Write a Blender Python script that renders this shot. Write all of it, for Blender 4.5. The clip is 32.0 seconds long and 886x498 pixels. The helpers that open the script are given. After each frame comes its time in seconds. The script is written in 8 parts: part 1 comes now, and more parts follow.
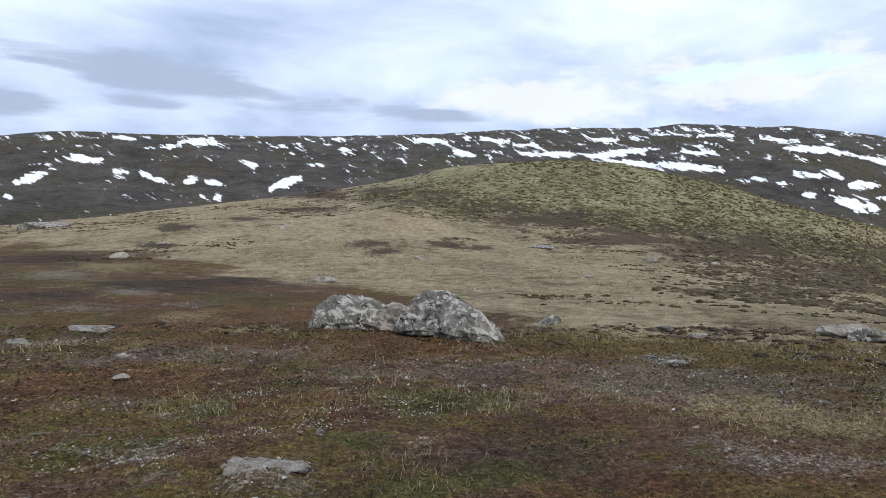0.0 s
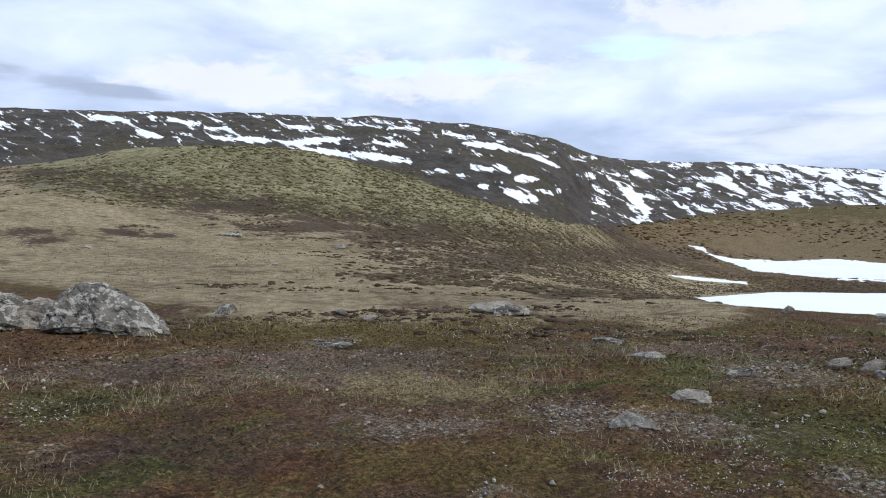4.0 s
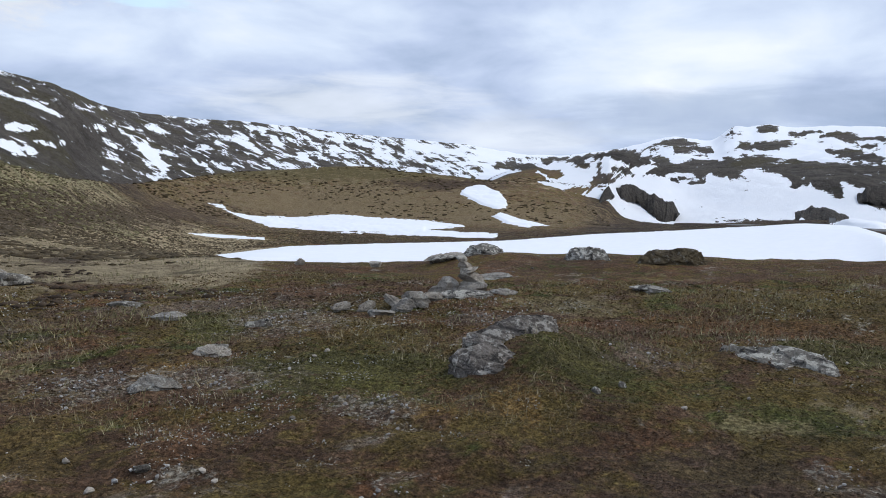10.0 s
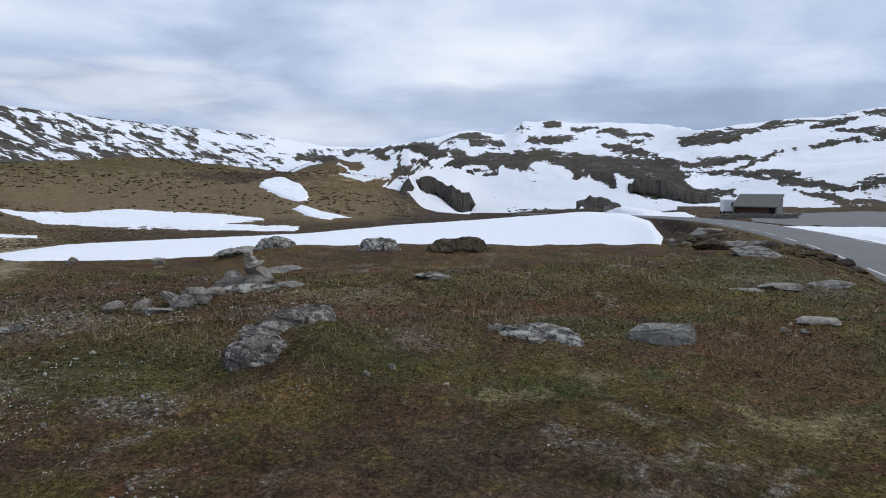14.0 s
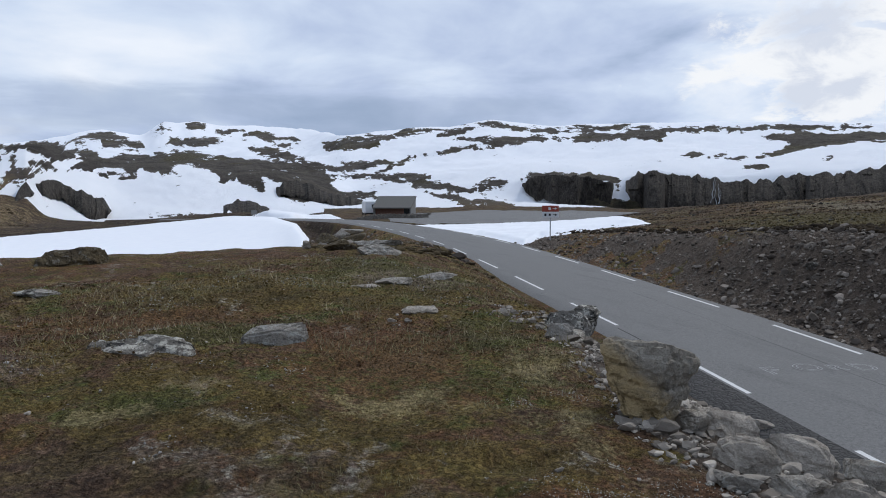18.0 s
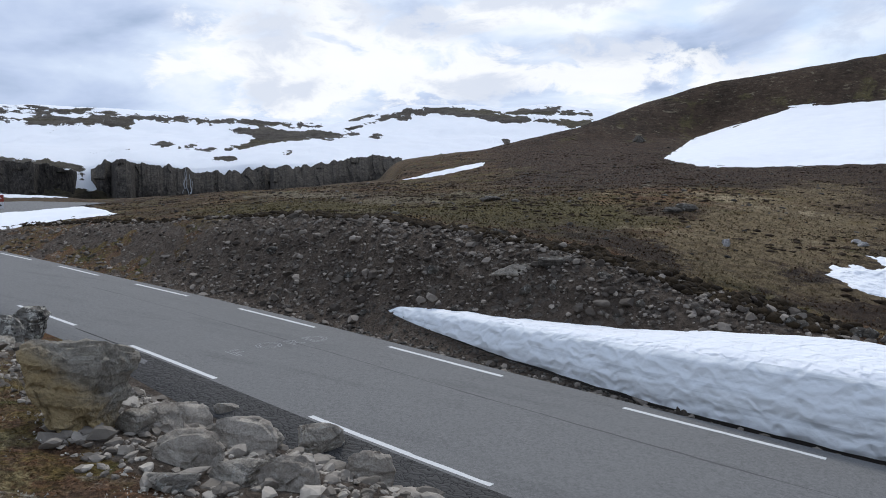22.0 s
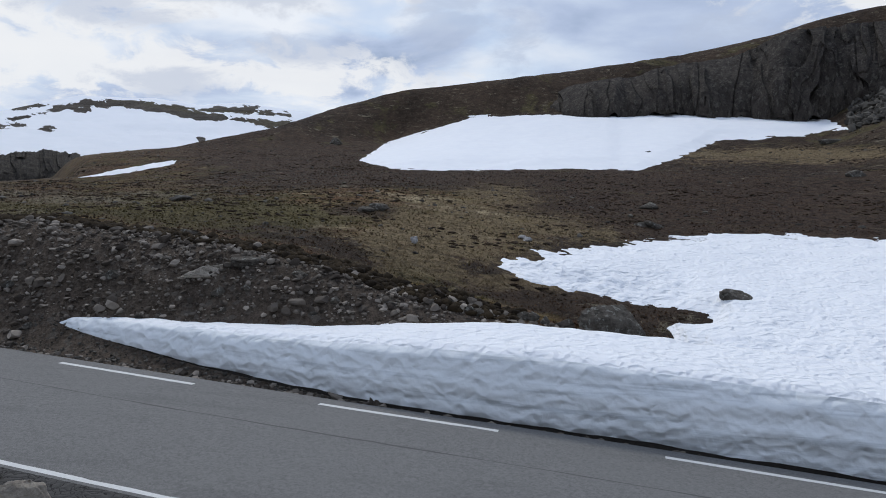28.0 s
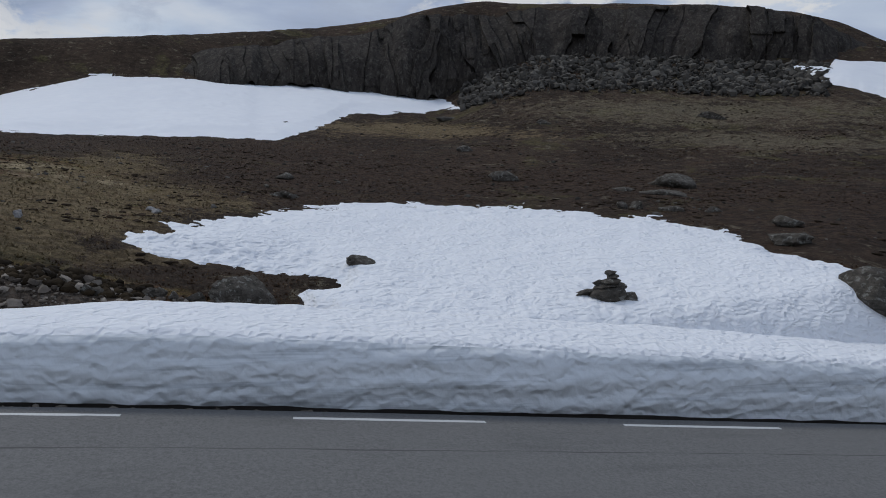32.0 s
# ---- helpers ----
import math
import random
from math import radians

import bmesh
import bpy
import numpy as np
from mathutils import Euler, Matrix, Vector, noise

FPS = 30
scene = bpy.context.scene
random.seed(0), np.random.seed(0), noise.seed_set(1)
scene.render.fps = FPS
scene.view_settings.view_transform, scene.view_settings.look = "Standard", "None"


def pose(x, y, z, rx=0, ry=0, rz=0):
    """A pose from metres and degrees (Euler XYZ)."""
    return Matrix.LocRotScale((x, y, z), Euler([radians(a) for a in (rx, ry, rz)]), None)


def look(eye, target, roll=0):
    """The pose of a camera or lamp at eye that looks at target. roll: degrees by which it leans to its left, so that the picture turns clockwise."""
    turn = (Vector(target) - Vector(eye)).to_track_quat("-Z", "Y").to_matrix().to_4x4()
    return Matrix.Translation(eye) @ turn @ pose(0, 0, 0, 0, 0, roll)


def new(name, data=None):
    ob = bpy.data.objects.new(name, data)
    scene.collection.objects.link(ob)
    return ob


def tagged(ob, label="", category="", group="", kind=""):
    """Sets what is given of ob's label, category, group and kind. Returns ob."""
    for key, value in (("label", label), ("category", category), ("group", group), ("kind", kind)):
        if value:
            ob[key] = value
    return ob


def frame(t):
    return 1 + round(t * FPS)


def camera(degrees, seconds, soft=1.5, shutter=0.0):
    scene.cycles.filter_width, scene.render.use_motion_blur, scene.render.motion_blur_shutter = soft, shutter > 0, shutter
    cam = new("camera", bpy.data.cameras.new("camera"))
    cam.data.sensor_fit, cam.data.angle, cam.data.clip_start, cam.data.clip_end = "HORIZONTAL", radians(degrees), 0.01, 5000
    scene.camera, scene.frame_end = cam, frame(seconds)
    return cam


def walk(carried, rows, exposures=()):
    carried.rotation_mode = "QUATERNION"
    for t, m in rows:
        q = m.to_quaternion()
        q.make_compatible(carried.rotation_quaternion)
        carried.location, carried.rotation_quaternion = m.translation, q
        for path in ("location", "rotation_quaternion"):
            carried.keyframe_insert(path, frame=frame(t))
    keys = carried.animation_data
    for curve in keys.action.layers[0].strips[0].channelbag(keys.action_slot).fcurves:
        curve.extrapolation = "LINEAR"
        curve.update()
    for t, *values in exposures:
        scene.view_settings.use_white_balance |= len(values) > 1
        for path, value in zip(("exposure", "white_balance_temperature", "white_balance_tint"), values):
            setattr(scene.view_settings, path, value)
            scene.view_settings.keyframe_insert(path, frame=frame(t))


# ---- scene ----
cam = camera(61.5, 32.0, soft=0.95)
# seconds, place (m), heading clockwise from +y, tilt, lean to the left (degrees)
PATH = [
    (0.0, 0.340, 0.859, 1.612, 8.87, -0.45, 0.76),
    (0.5, 0.417, 0.840, 1.607, 11.38, -0.49, 0.66),
    (1.0, 0.529, 0.798, 1.613, 13.99, -0.54, 0.60),
    (1.5, 0.693, 0.749, 1.623, 16.83, -0.61, 0.48),
    (2.0, 0.703, 0.713, 1.607, 20.06, -0.57, 0.43),
    (2.5, 0.690, 0.701, 1.612, 23.30, -0.61, 0.45),
    (3.0, 0.692, 0.696, 1.614, 26.37, -0.71, 0.49),
    (3.5, 0.693, 0.690, 1.613, 29.19, -0.93, 0.51),
    (5.5, 0.639, 0.651, 1.628, 40.80, -1.81, 0.51),
    (6.0, 0.639, 0.649, 1.626, 44.29, -1.99, 0.51),
    (6.5, 0.624, 0.638, 1.627, 47.79, -2.20, 0.54),
    (7.0, 0.623, 0.633, 1.628, 51.36, -2.47, 0.49),
    (7.5, 0.623, 0.628, 1.625, 54.64, -2.77, 0.54),
    (8.0, 0.629, 0.626, 1.625, 57.63, -3.10, 0.58),
    (8.5, 0.635, 0.625, 1.623, 60.54, -3.42, 0.55),
    (9.0, 0.629, 0.616, 1.623, 63.18, -3.69, 0.54),
    (9.5, 0.623, 0.600, 1.625, 65.57, -3.89, 0.53),
    (10.0, 0.625, 0.594, 1.629, 67.66, -4.07, 0.59),
    (10.5, 0.611, 0.570, 1.629, 69.45, -4.16, 0.57),
    (11.0, 0.603, 0.538, 1.629, 71.07, -4.24, 0.53),
    (11.5, 0.599, 0.504, 1.627, 72.71, -4.30, 0.43),
    (12.0, 0.590, 0.476, 1.630, 74.61, -4.41, 0.42),
    (12.5, 0.571, 0.425, 1.630, 76.46, -4.48, 0.35),
    (13.0, 0.555, 0.377, 1.632, 78.44, -4.54, 0.31),
    (13.5, 0.537, 0.335, 1.631, 80.46, -4.58, 0.30),
    (15.5, 0.455, 0.095, 1.645, 90.92, -4.44, -0.05),
    (16.0, 0.405, 0.032, 1.651, 94.09, -4.41, -0.08),
    (16.5, 0.400, -0.006, 1.651, 97.52, -4.41, -0.11),
    (17.0, 0.401, -0.027, 1.649, 101.43, -4.42, -0.28),
    (17.5, 0.391, -0.056, 1.649, 105.02, -4.38, -0.25),
    (18.0, 0.389, -0.110, 1.647, 109.07, -4.33, -0.31),
    (18.5, 0.380, -0.139, 1.646, 114.05, -4.30, -0.26),
    (19.0, 0.391, -0.175, 1.642, 118.35, -4.31, -0.18),
    (19.5, 0.348, -0.221, 1.662, 122.94, -4.42, -0.27),
    (20.0, 0.369, -0.262, 1.650, 128.62, -4.51, -0.19),
    (20.5, 0.398, -0.311, 1.637, 134.72, -4.61, -0.06),
    (21.0, 0.453, -0.406, 1.609, 140.49, -4.77, -0.06),
    (21.5, 0.502, -0.506, 1.579, 144.50, -4.92, 0.10),
    (22.0, 0.537, -0.563, 1.564, 148.00, -5.04, 0.36),
    (22.5, 0.530, -0.558, 1.564, 150.62, -5.14, 0.46),
    (23.0, 0.556, -0.600, 1.552, 153.15, -5.17, 0.55),
    (23.5, 0.584, -0.652, 1.537, 155.67, -5.14, 0.61),
    (24.0, 0.606, -0.691, 1.525, 157.25, -5.10, 0.68),
    (24.5, 0.637, -0.751, 1.507, 158.50, -5.02, 0.70),
    (26.5, 0.528, -0.726, 1.499, 164.18, -4.66, 0.86),
    (27.0, 0.473, -0.716, 1.505, 166.12, -4.65, 0.89),
    (27.5, 0.406, -0.699, 1.505, 168.30, -4.65, 0.94),
    (28.0, 0.406, -0.678, 1.511, 170.71, -4.68, 0.98),
    (28.5, 0.395, -0.663, 1.514, 173.43, -4.71, 1.03),
    (29.0, 0.374, -0.624, 1.526, 177.68, -4.73, 1.14),
    (29.5, 0.379, -0.600, 1.533, 182.99, -4.85, 1.34),
    (30.0, 0.388, -0.575, 1.540, 186.78, -5.08, 1.47),
    (30.5, 0.266, -0.530, 1.568, 189.81, -5.40, 1.57),
    (31.0, 0.191, -0.511, 1.583, 192.42, -5.69, 1.72),
    (31.5, 0.145, -0.468, 1.584, 195.05, -6.00, 1.77),
    (32.0, 0.109, -0.445, 1.568, 197.71, -6.36, 1.90),
]
walk(cam, [(t, pose(x, y, z, 90 + tilt, 0, -head) @ pose(0, 0, 0, 0, 0, lean)) for t, x, y, z, head, tilt, lean in PATH],
     exposures=[(0.0, 0.35), (6.0, 0.27), (9.0, 0.15), (11.0, 0.02), (13.0, -0.05), (19.0, -0.05), (23.0, 0.1), (26.5, 0.0), (29.0, -0.28), (30.5, -0.48), (32.0, -0.58)])

# ---- sky and sun: high overcast with brighter breaks ----
EYE = 1.6
world = bpy.data.worlds.new("overcast_sky")
scene.world = world
world.use_nodes = True


class Nodes:
    """Short hand for a node tree."""

    def __init__(self, tree):
        self.t = tree
        tree.nodes.clear()

    def n(self, kind, **kw):
        node = self.t.nodes.new(kind)
        ins = kw.pop("ins", {})
        for k, v in kw.items():
            setattr(node, k, v)
        for k, v in ins.items():
            self.put(node.inputs[k], v)
        return node

    def put(self, socket, v):
        if isinstance(v, bpy.types.NodeSocket):
            self.t.links.new(v, socket)
        elif isinstance(v, (tuple, list)) and len(v) == 3 and socket.type == "RGBA":
            socket.default_value = (*v, 1)
        else:
            socket.default_value = v

    def math(self, op, a, b=0.0, c=0.0, clamp=False):
        m = self.n("ShaderNodeMath", operation=op, use_clamp=clamp)
        for s, v in zip(m.inputs, (a, b, c)):
            self.put(s, v)
        return m.outputs[0]

    def noise(self, vec, scale, detail=4.0, rough=0.55, dist=0.0):
        m = self.n("ShaderNodeTexNoise", ins={"Scale": scale, "Detail": detail, "Roughness": rough, "Distortion": dist})
        self.put(m.inputs["Vector"], vec)
        return m.outputs["Fac"]

    def mottle(self, vec, scale, detail=6.0, rough=0.7, dist=0.3):
        return self.step(self.noise(vec, scale, detail, rough, dist), 0.34, 0.66)

    def step(self, v, lo, hi):
        m = self.n("ShaderNodeMapRange", interpolation_type="SMOOTHSTEP", ins={"From Min": lo, "From Max": hi})
        self.put(m.inputs["Value"], v)
        return m.outputs["Result"]

    def mix(self, fac, a, b, blend="MIX"):
        m = self.n("ShaderNodeMix", data_type="RGBA", blend_type=blend)
        self.put(m.inputs[0], fac)
        self.put(m.inputs[6], a)
        self.put(m.inputs[7], b)
        return m.outputs[2]

    def scaled(self, vec, s):
        m = self.n("ShaderNodeVectorMath", operation="MULTIPLY")
        self.put(m.inputs[0], vec)
        m.inputs[1].default_value = s
        return m.outputs[0]

    def bump(self, height, strength, distance):
        m = self.n("ShaderNodeBump", ins={"Strength": strength, "Distance": distance})
        self.put(m.inputs["Height"], height)
        return m.outputs[0]

    def attr(self, name):
        return self.n("ShaderNodeAttribute", attribute_name=name).outputs["Fac"]


SUN_HEAD, SUN_UP = 150.0, 48.0
w = Nodes(world.node_tree)
ray = w.n("ShaderNodeTexCoord").outputs["Generated"]
sep = w.n("ShaderNodeSeparateXYZ", ins={"Vector": ray})
up = w.math("MAXIMUM", sep.outputs[2], 0.0)
deck = w.math("ADD", up, 0.30)
flat = w.n("ShaderNodeCombineXYZ", ins={"X": w.math("DIVIDE", sep.outputs[0], deck), "Y": w.math("DIVIDE", sep.outputs[1], deck), "Z": w.math("MULTIPLY", up, 2.0)}).outputs[0]
big = w.noise(flat, 0.75, 4, 0.5, 0.2)
mid = w.noise(w.scaled(flat, (1.0, 1.0, 1.6)), 2.3, 6, 0.52, 0.25)
sky = w.n("ShaderNodeTexSky", sky_type="NISHITA", sun_disc=False, sun_elevation=radians(SUN_UP), sun_rotation=radians(SUN_HEAD), altitude=1300)
blue = w.n("ShaderNodeVectorMath", operation="SCALE", ins={0: sky.outputs[0], "Scale": 0.12}).outputs[0]


def toward(head, rise, lo, hi):
    """1 towards a direction of the sky, fading to 0."""
    h, r = radians(head), radians(rise)
    d = w.n("ShaderNodeVectorMath", operation="DOT_PRODUCT", ins={0: ray, 1: (math.sin(h) * math.cos(r), math.cos(h) * math.cos(r), math.sin(r))}).outputs["Value"]
    return w.step(d, math.cos(radians(lo)), math.cos(radians(hi)))


# the deck breaks up to the south-east and, thinly, to the north
broken = w.math("ADD", toward(152, 16, 33, 11), w.math("MULTIPLY", toward(20, 8, 12, 2), 0.32), clamp=True)
heavy = w.math("ADD", toward(112, 5, 24, 4), w.math("MULTIPLY", toward(0, 16, 34, 8), 0.55), clamp=True)
puff = w.math("ADD", w.math("MULTIPLY", big, 0.5), w.math("MULTIPLY", mid, w.math("ADD", w.math("MULTIPLY", broken, 0.55), 0.5)))
puff = w.math("ADD", puff, w.math("MULTIPLY", broken, -0.20))
puff = w.math("SUBTRACT", puff, w.math("MULTIPLY", heavy, 0.10))
cloud = w.n("ShaderNodeValToRGB", ins={"Fac": puff})
ramp = cloud.color_ramp
ramp.elements[0].position, ramp.elements[0].color = 0.36, (0.32, 0.42, 0.60, 1)
ramp.elements[1].position, ramp.elements[1].color = 0.72, (0.92, 0.97, 1.05, 1)
e = ramp.elements.new(0.47)
e.color = (0.51, 0.61, 0.82, 1)
e = ramp.elements.new(0.56)
e.color = (0.66, 0.765, 0.94, 1)
white = w.step(w.noise(flat, 3.2, 6, 0.55, 0.3), 0.50, 0.60)
glow = w.math("MULTIPLY", w.math("MULTIPLY", white, broken), 0.35)
skycol = w.mix(glow, cloud.outputs[0], (0.92, 0.95, 1.0))
gap = w.math("MULTIPLY", w.step(w.noise(flat, 1.5, 4, 0.5, 0.2), 0.64, 0.72), w.math("MULTIPLY", broken, 0.45))
skycol = w.mix(gap, skycol, blue)
# single clouds: heading, rise, half width, half height in degrees, slope
turn_ = w.math("MULTIPLY", w.math("ARCTAN2", sep.outputs[0], sep.outputs[1]), 57.2958)
turn_ = w.math("ADD", turn_, w.math("MULTIPLY", w.math("LESS_THAN", turn_, -90.0), 360.0))
rise_ = w.math("MULTIPLY", w.math("ARCSINE", sep.outputs[2]), 57.2958)
dome = w.n("ShaderNodeCombineXYZ", ins={"X": w.math("MULTIPLY", turn_, 0.5), "Y": rise_}).outputs[0]
curl = w.noise(dome, 0.42, 8, 0.62, 0.3)
wisp = w.noise(w.scaled(dome, (0.45, 1.5, 1.0)), 0.50, 8, 0.6, 0.5)


def cloud_mask(spots, soft, ragged, grain):
    total = None
    for head, rise, wide, tall, slope in spots:
        dh = w.math("SUBTRACT", turn_, head)
        dv = w.math("SUBTRACT", w.math("SUBTRACT", rise_, rise), w.math("MULTIPLY", dh, slope))
        q = w.math("SQRT", w.math("ADD", w.math("POWER", w.math("DIVIDE", w.math("ABSOLUTE", dh), wide), 2.0), w.math("POWER", w.math("DIVIDE", w.math("ABSOLUTE", dv), tall), 2.0)))
        q = w.math("SUBTRACT", 1.0, q)
        total = q if total is None else w.math("MAXIMUM", total, q)
    return w.step(w.math("ADD", total, w.math("MULTIPLY", w.math("SUBTRACT", grain, 0.5), ragged)), -soft, soft)


# bright cumulus in the breaks of the deck
pale_ = cloud_mask([(16.5, 10.8, 7, 1.5, 0.02), (32, 11.9, 7, 1.7, 0.05), (51, 15.5, 5, 1.3, -0.1)], 0.45, 4.5, curl)
skycol = w.mix(w.math("MULTIPLY", pale_, 0.75), skycol, (0.76, 0.79, 0.84))
sunlit = cloud_mask([(138.5, 8.6, 8, 4.0, 0.0), (150, 7.8, 7, 1.7, 0.0), (161, 8.2, 7, 1.8, 0.0), (150, 12.6, 8, 0.9, 0.05), (165, 15.0, 4, 1.2, 0.0), (203, 13.2, 8, 1.5, 0.0), (216, 13.4, 8, 1.5, -0.05)], 0.35, 5.0, curl)
skycol = w.mix(w.math("MULTIPLY", sunlit, 0.9), skycol, (0.95, 0.97, 1.0))
haze = cloud_mask([(72, 4.4, 6, 1.6, 0.0), (60, 7, 8, 1.6, 0.0)], 0.6, 2.5, wisp)
skycol = w.mix(w.math("MULTIPLY", haze, 0.45), skycol, (0.92, 0.96, 1.0))
rift = cloud_mask([(28, 12.4, 2.6, 0.8, 0.1), (34, 12.6, 3.0, 0.6, 0.0), (46, 13.6, 3.0, 0.7, 0.0)], 0.5, 3.5, wisp)
skycol = w.mix(w.math("MULTIPLY", rift, 0.6), skycol, (0.62, 0.90, 1.06))
# grey lens clouds low in the north, a heavy bank in the east, small grey puffs before the bright break
lens = cloud_mask([(-11.0, 11.4, 10.0, 1.1, -0.09), (-22, 9.0, 3, 0.8, 0.0), (8, 9.8, 4, 0.5, -0.03), (-13, 9.6, 3, 0.5, 0.0)], 0.32, 2.4, wisp)
skycol = w.mix(w.math("MULTIPLY", lens, 0.9), skycol, (0.35, 0.42, 0.57))
bank_ = cloud_mask([(88, 6.2, 12, 1.5, 0.02), (106, 5.6, 9, 1.6, 0.02), (112, 6.2, 5, 1.0, 0.0)], 0.7, 2.5, wisp)
skycol = w.mix(w.math("MULTIPLY", bank_, 0.55), skycol, (0.36, 0.45, 0.62))
puffs = cloud_mask([(134.6, 6.6, 1.5, 1.0, 0.0), (137.2, 6.9, 1.8, 0.6, 0.25), (135.5, 10.8, 2.6, 1.7, 0.0), (151, 7.0, 3.2, 0.9, 0.0), (146, 12.4, 4, 1.2, 0.0), (154, 13.8, 6, 1.4, 0.0), (171, 12.5, 3.0, 2.6, 0.5), (160, 9.8, 4, 1.0, 0.0), (176, 11, 1.6, 1.6, 0.0), (190, 10.5, 4, 1.6, 0.2)], 0.55, 5.0, curl)
skycol = w.mix(w.math("MULTIPLY", puffs, 0.55), skycol, (0.50, 0.58, 0.75))
bg = w.n("ShaderNodeBackground", ins={"Color": skycol, "Strength": 1.0})
w.n("ShaderNodeOutputWorld", ins={"Surface": bg.outputs[0]})

lamp = bpy.data.lights.new("sun", "SUN")
lamp.energy, lamp.angle, lamp.color = 1.5, radians(12), (1.0, 0.97, 0.92)
sun = new("sun", lamp)
sa, se = radians(SUN_HEAD), radians(SUN_UP)
sun.matrix_world = look((40 * math.sin(sa) * math.cos(se), 40 * math.cos(sa) * math.cos(se), 40 * math.sin(se)), (0, 0, 0))

# ---- the lie of the land: break lines round the standing place ----
# (heading in degrees, distance in m, angle above the eye in degrees)
FAR = [(-21.9, 1100, 6.4), (-17.9, 1100, 7.01), (-7.4, 1100, 7.35), (0.8, 1100, 7.61), (10.8, 1100, 8.15), (18.1, 1100, 8.4), (24.2, 1100, 8.29),
    (26.2, 1100, 8.55), (29.7, 1100, 8.26), (34.6, 1100, 7.96), (40.6, 1100, 6.97), (43.6, 1350, 5.82), (47.5, 1600, 5.34), (53.5, 1900, 5.16), (61.7,
    2200, 4.37), (69.2, 2300, 3.75), (73.9, 2500, 3.03), (76.8, 2500, 2.95), (81.0, 2500, 3.45), (84.6, 2500, 4.25), (87.3, 2500, 3.81), (88.2, 2500,
    4.51), (88.8, 2500, 4.98), (89.5, 2500, 4.72), (91.0, 2500, 4.92), (92.4, 2500, 4.58), (95.2, 2500, 4.65), (98.1, 2500, 4.41), (101.4, 1000,
    4.09), (106.4, 1000, 4.71), (109.8, 1000, 4.69), (112.6, 1000, 5.19), (116.6, 1000, 4.74), (122.5, 1000, 4.79), (129.3, 1000, 4.59), (133.1, 700,
    4.69), (139.4, 700, 4.29), (144.8, 700, 5.67), (148.6, 700, 5.84), (153.3, 700, 5.52), (155.9, 700, 5.79), (160.5, 700, 5.21)]
CREST = [(-21.5, 88, 0.76), (-17.2, 88, 1.24), (-10.2, 88, 2.3), (-1.4, 88, 3.49), (5.3, 88, 4.7), (8.8, 80, 5.6), (12.2, 80, 6.06), (17.3, 80, 6.4),
    (22.2, 80, 6.03), (24.4, 80, 5.47), (29.0, 80, 4.43), (33.1, 80, 3.08), (37.3, 80, 1.88), (40.7, 95, 0.98), (45.0, 140, 0.67), (47.5, 180, 1.04),
    (51.8, 215, 1.58), (57.7, 230, 2.02), (61.3, 230, 2.13), (66.5, 215, 1.94), (70.8, 210, 1.38), (75.1, 205, 0.82), (79.3, 195, -0.62), (81.0, 190,
    -1.74), (144.7, 75, 1.22), (151.0, 80, 2.49), (157.9, 90, 4.1), (162.6, 100, 5.82), (167.6, 100, 7.28), (175.2, 100, 8.13), (182.9, 108, 9.02),
    (183.1, 100, 9.1), (187.7, 108, 9.66), (193.5, 108, 10.68), (196.8, 108, 11.59), (200.2, 108, 12.08), (202.3, 108, 11.88), (209.6, 108, 11.9),
    (215.9, 108, 11.68), (221.4, 108, 11.09), (224.5, 108, 10.21), (226.6, 108, 9.12)]
CLIFFHILL = [(74.0, 350, 2.64), (78.0, 350, 2.98), (80.9, 350, 3.55), (83.9, 350, 2.3), (88.1, 350, 2.1), (93.3, 350, 1.67), (95.9, 350, 1.88),
    (100.2, 350, 0.37), (102.3, 350, -0.27), (115.3, 290, 1.19), (119.0, 290, 1.28), (122.4, 290, 0.76), (125.0, 290, 1.62), (129.3, 290, 0.75),
    (133.6, 290, 1.16), (137.9, 290, 1.22)]
RIM = [(56.3, 19, -5.0), (61.9, 19, -5.16), (65.1, 19, -5.1), (71.6, 19, -4.54), (75.0, 19, -4.55), (85.1, 19, -4.39), (88.8, 19, -4.41), (97.7, 19,
    -4.17), (104.8, 19, -4.21)]
SHORE = [(50.3, 77, -4.47), (56.0, 90, -3.82), (65.4, 96, -3.56), (72.1, 102, -3.34), (79.0, 122, -2.72), (83.3, 120, -2.43), (87.6, 119, -2.09),
    (90.5, 116, -1.84), (93.3, 112, -1.59), (96.1, 103, -1.67), (98.0, 88, -2.25), (98.9, 76, -3.43)]
HUMPFOOT = [(4.5, 55, 2.27), (12.7, 55, 1.55), (21.2, 55, 1.2), (29.6, 55, -0.02), (37.7, 58, -1.59), (48.5, 62, -3.26)]
BANK = [(122.7, 34, -3.38), (129.5, 26, -3.51), (136.9, 22, -3.4), (143.2, 20, -3.84), (149.0, 19, -4.66), (157.3, 18, -5.62), (165.5, 18, -6.84),
    (171.3, 18, -7.78), (176.8, 18, -8.58)]
TERR = [(122.5, 90, -1.53), (133.1, 70, -0.75), (143.4, 60, -0.06), (157.8, 55, 0.92), (164.0, 55, 1.38)]
BASE = [(166.4, 92, 3.41), (171.5, 92, 4.98), (177.4, 92, 5.54), (188.3, 92, 5.62), (197.1, 92, 5.05), (197.4, 94, 5.3), (200.3, 94, 6.96), (204.5,
    94, 8.26), (212.2, 94, 8.3), (219.1, 94, 7.91), (225.1, 94, 7.61)]
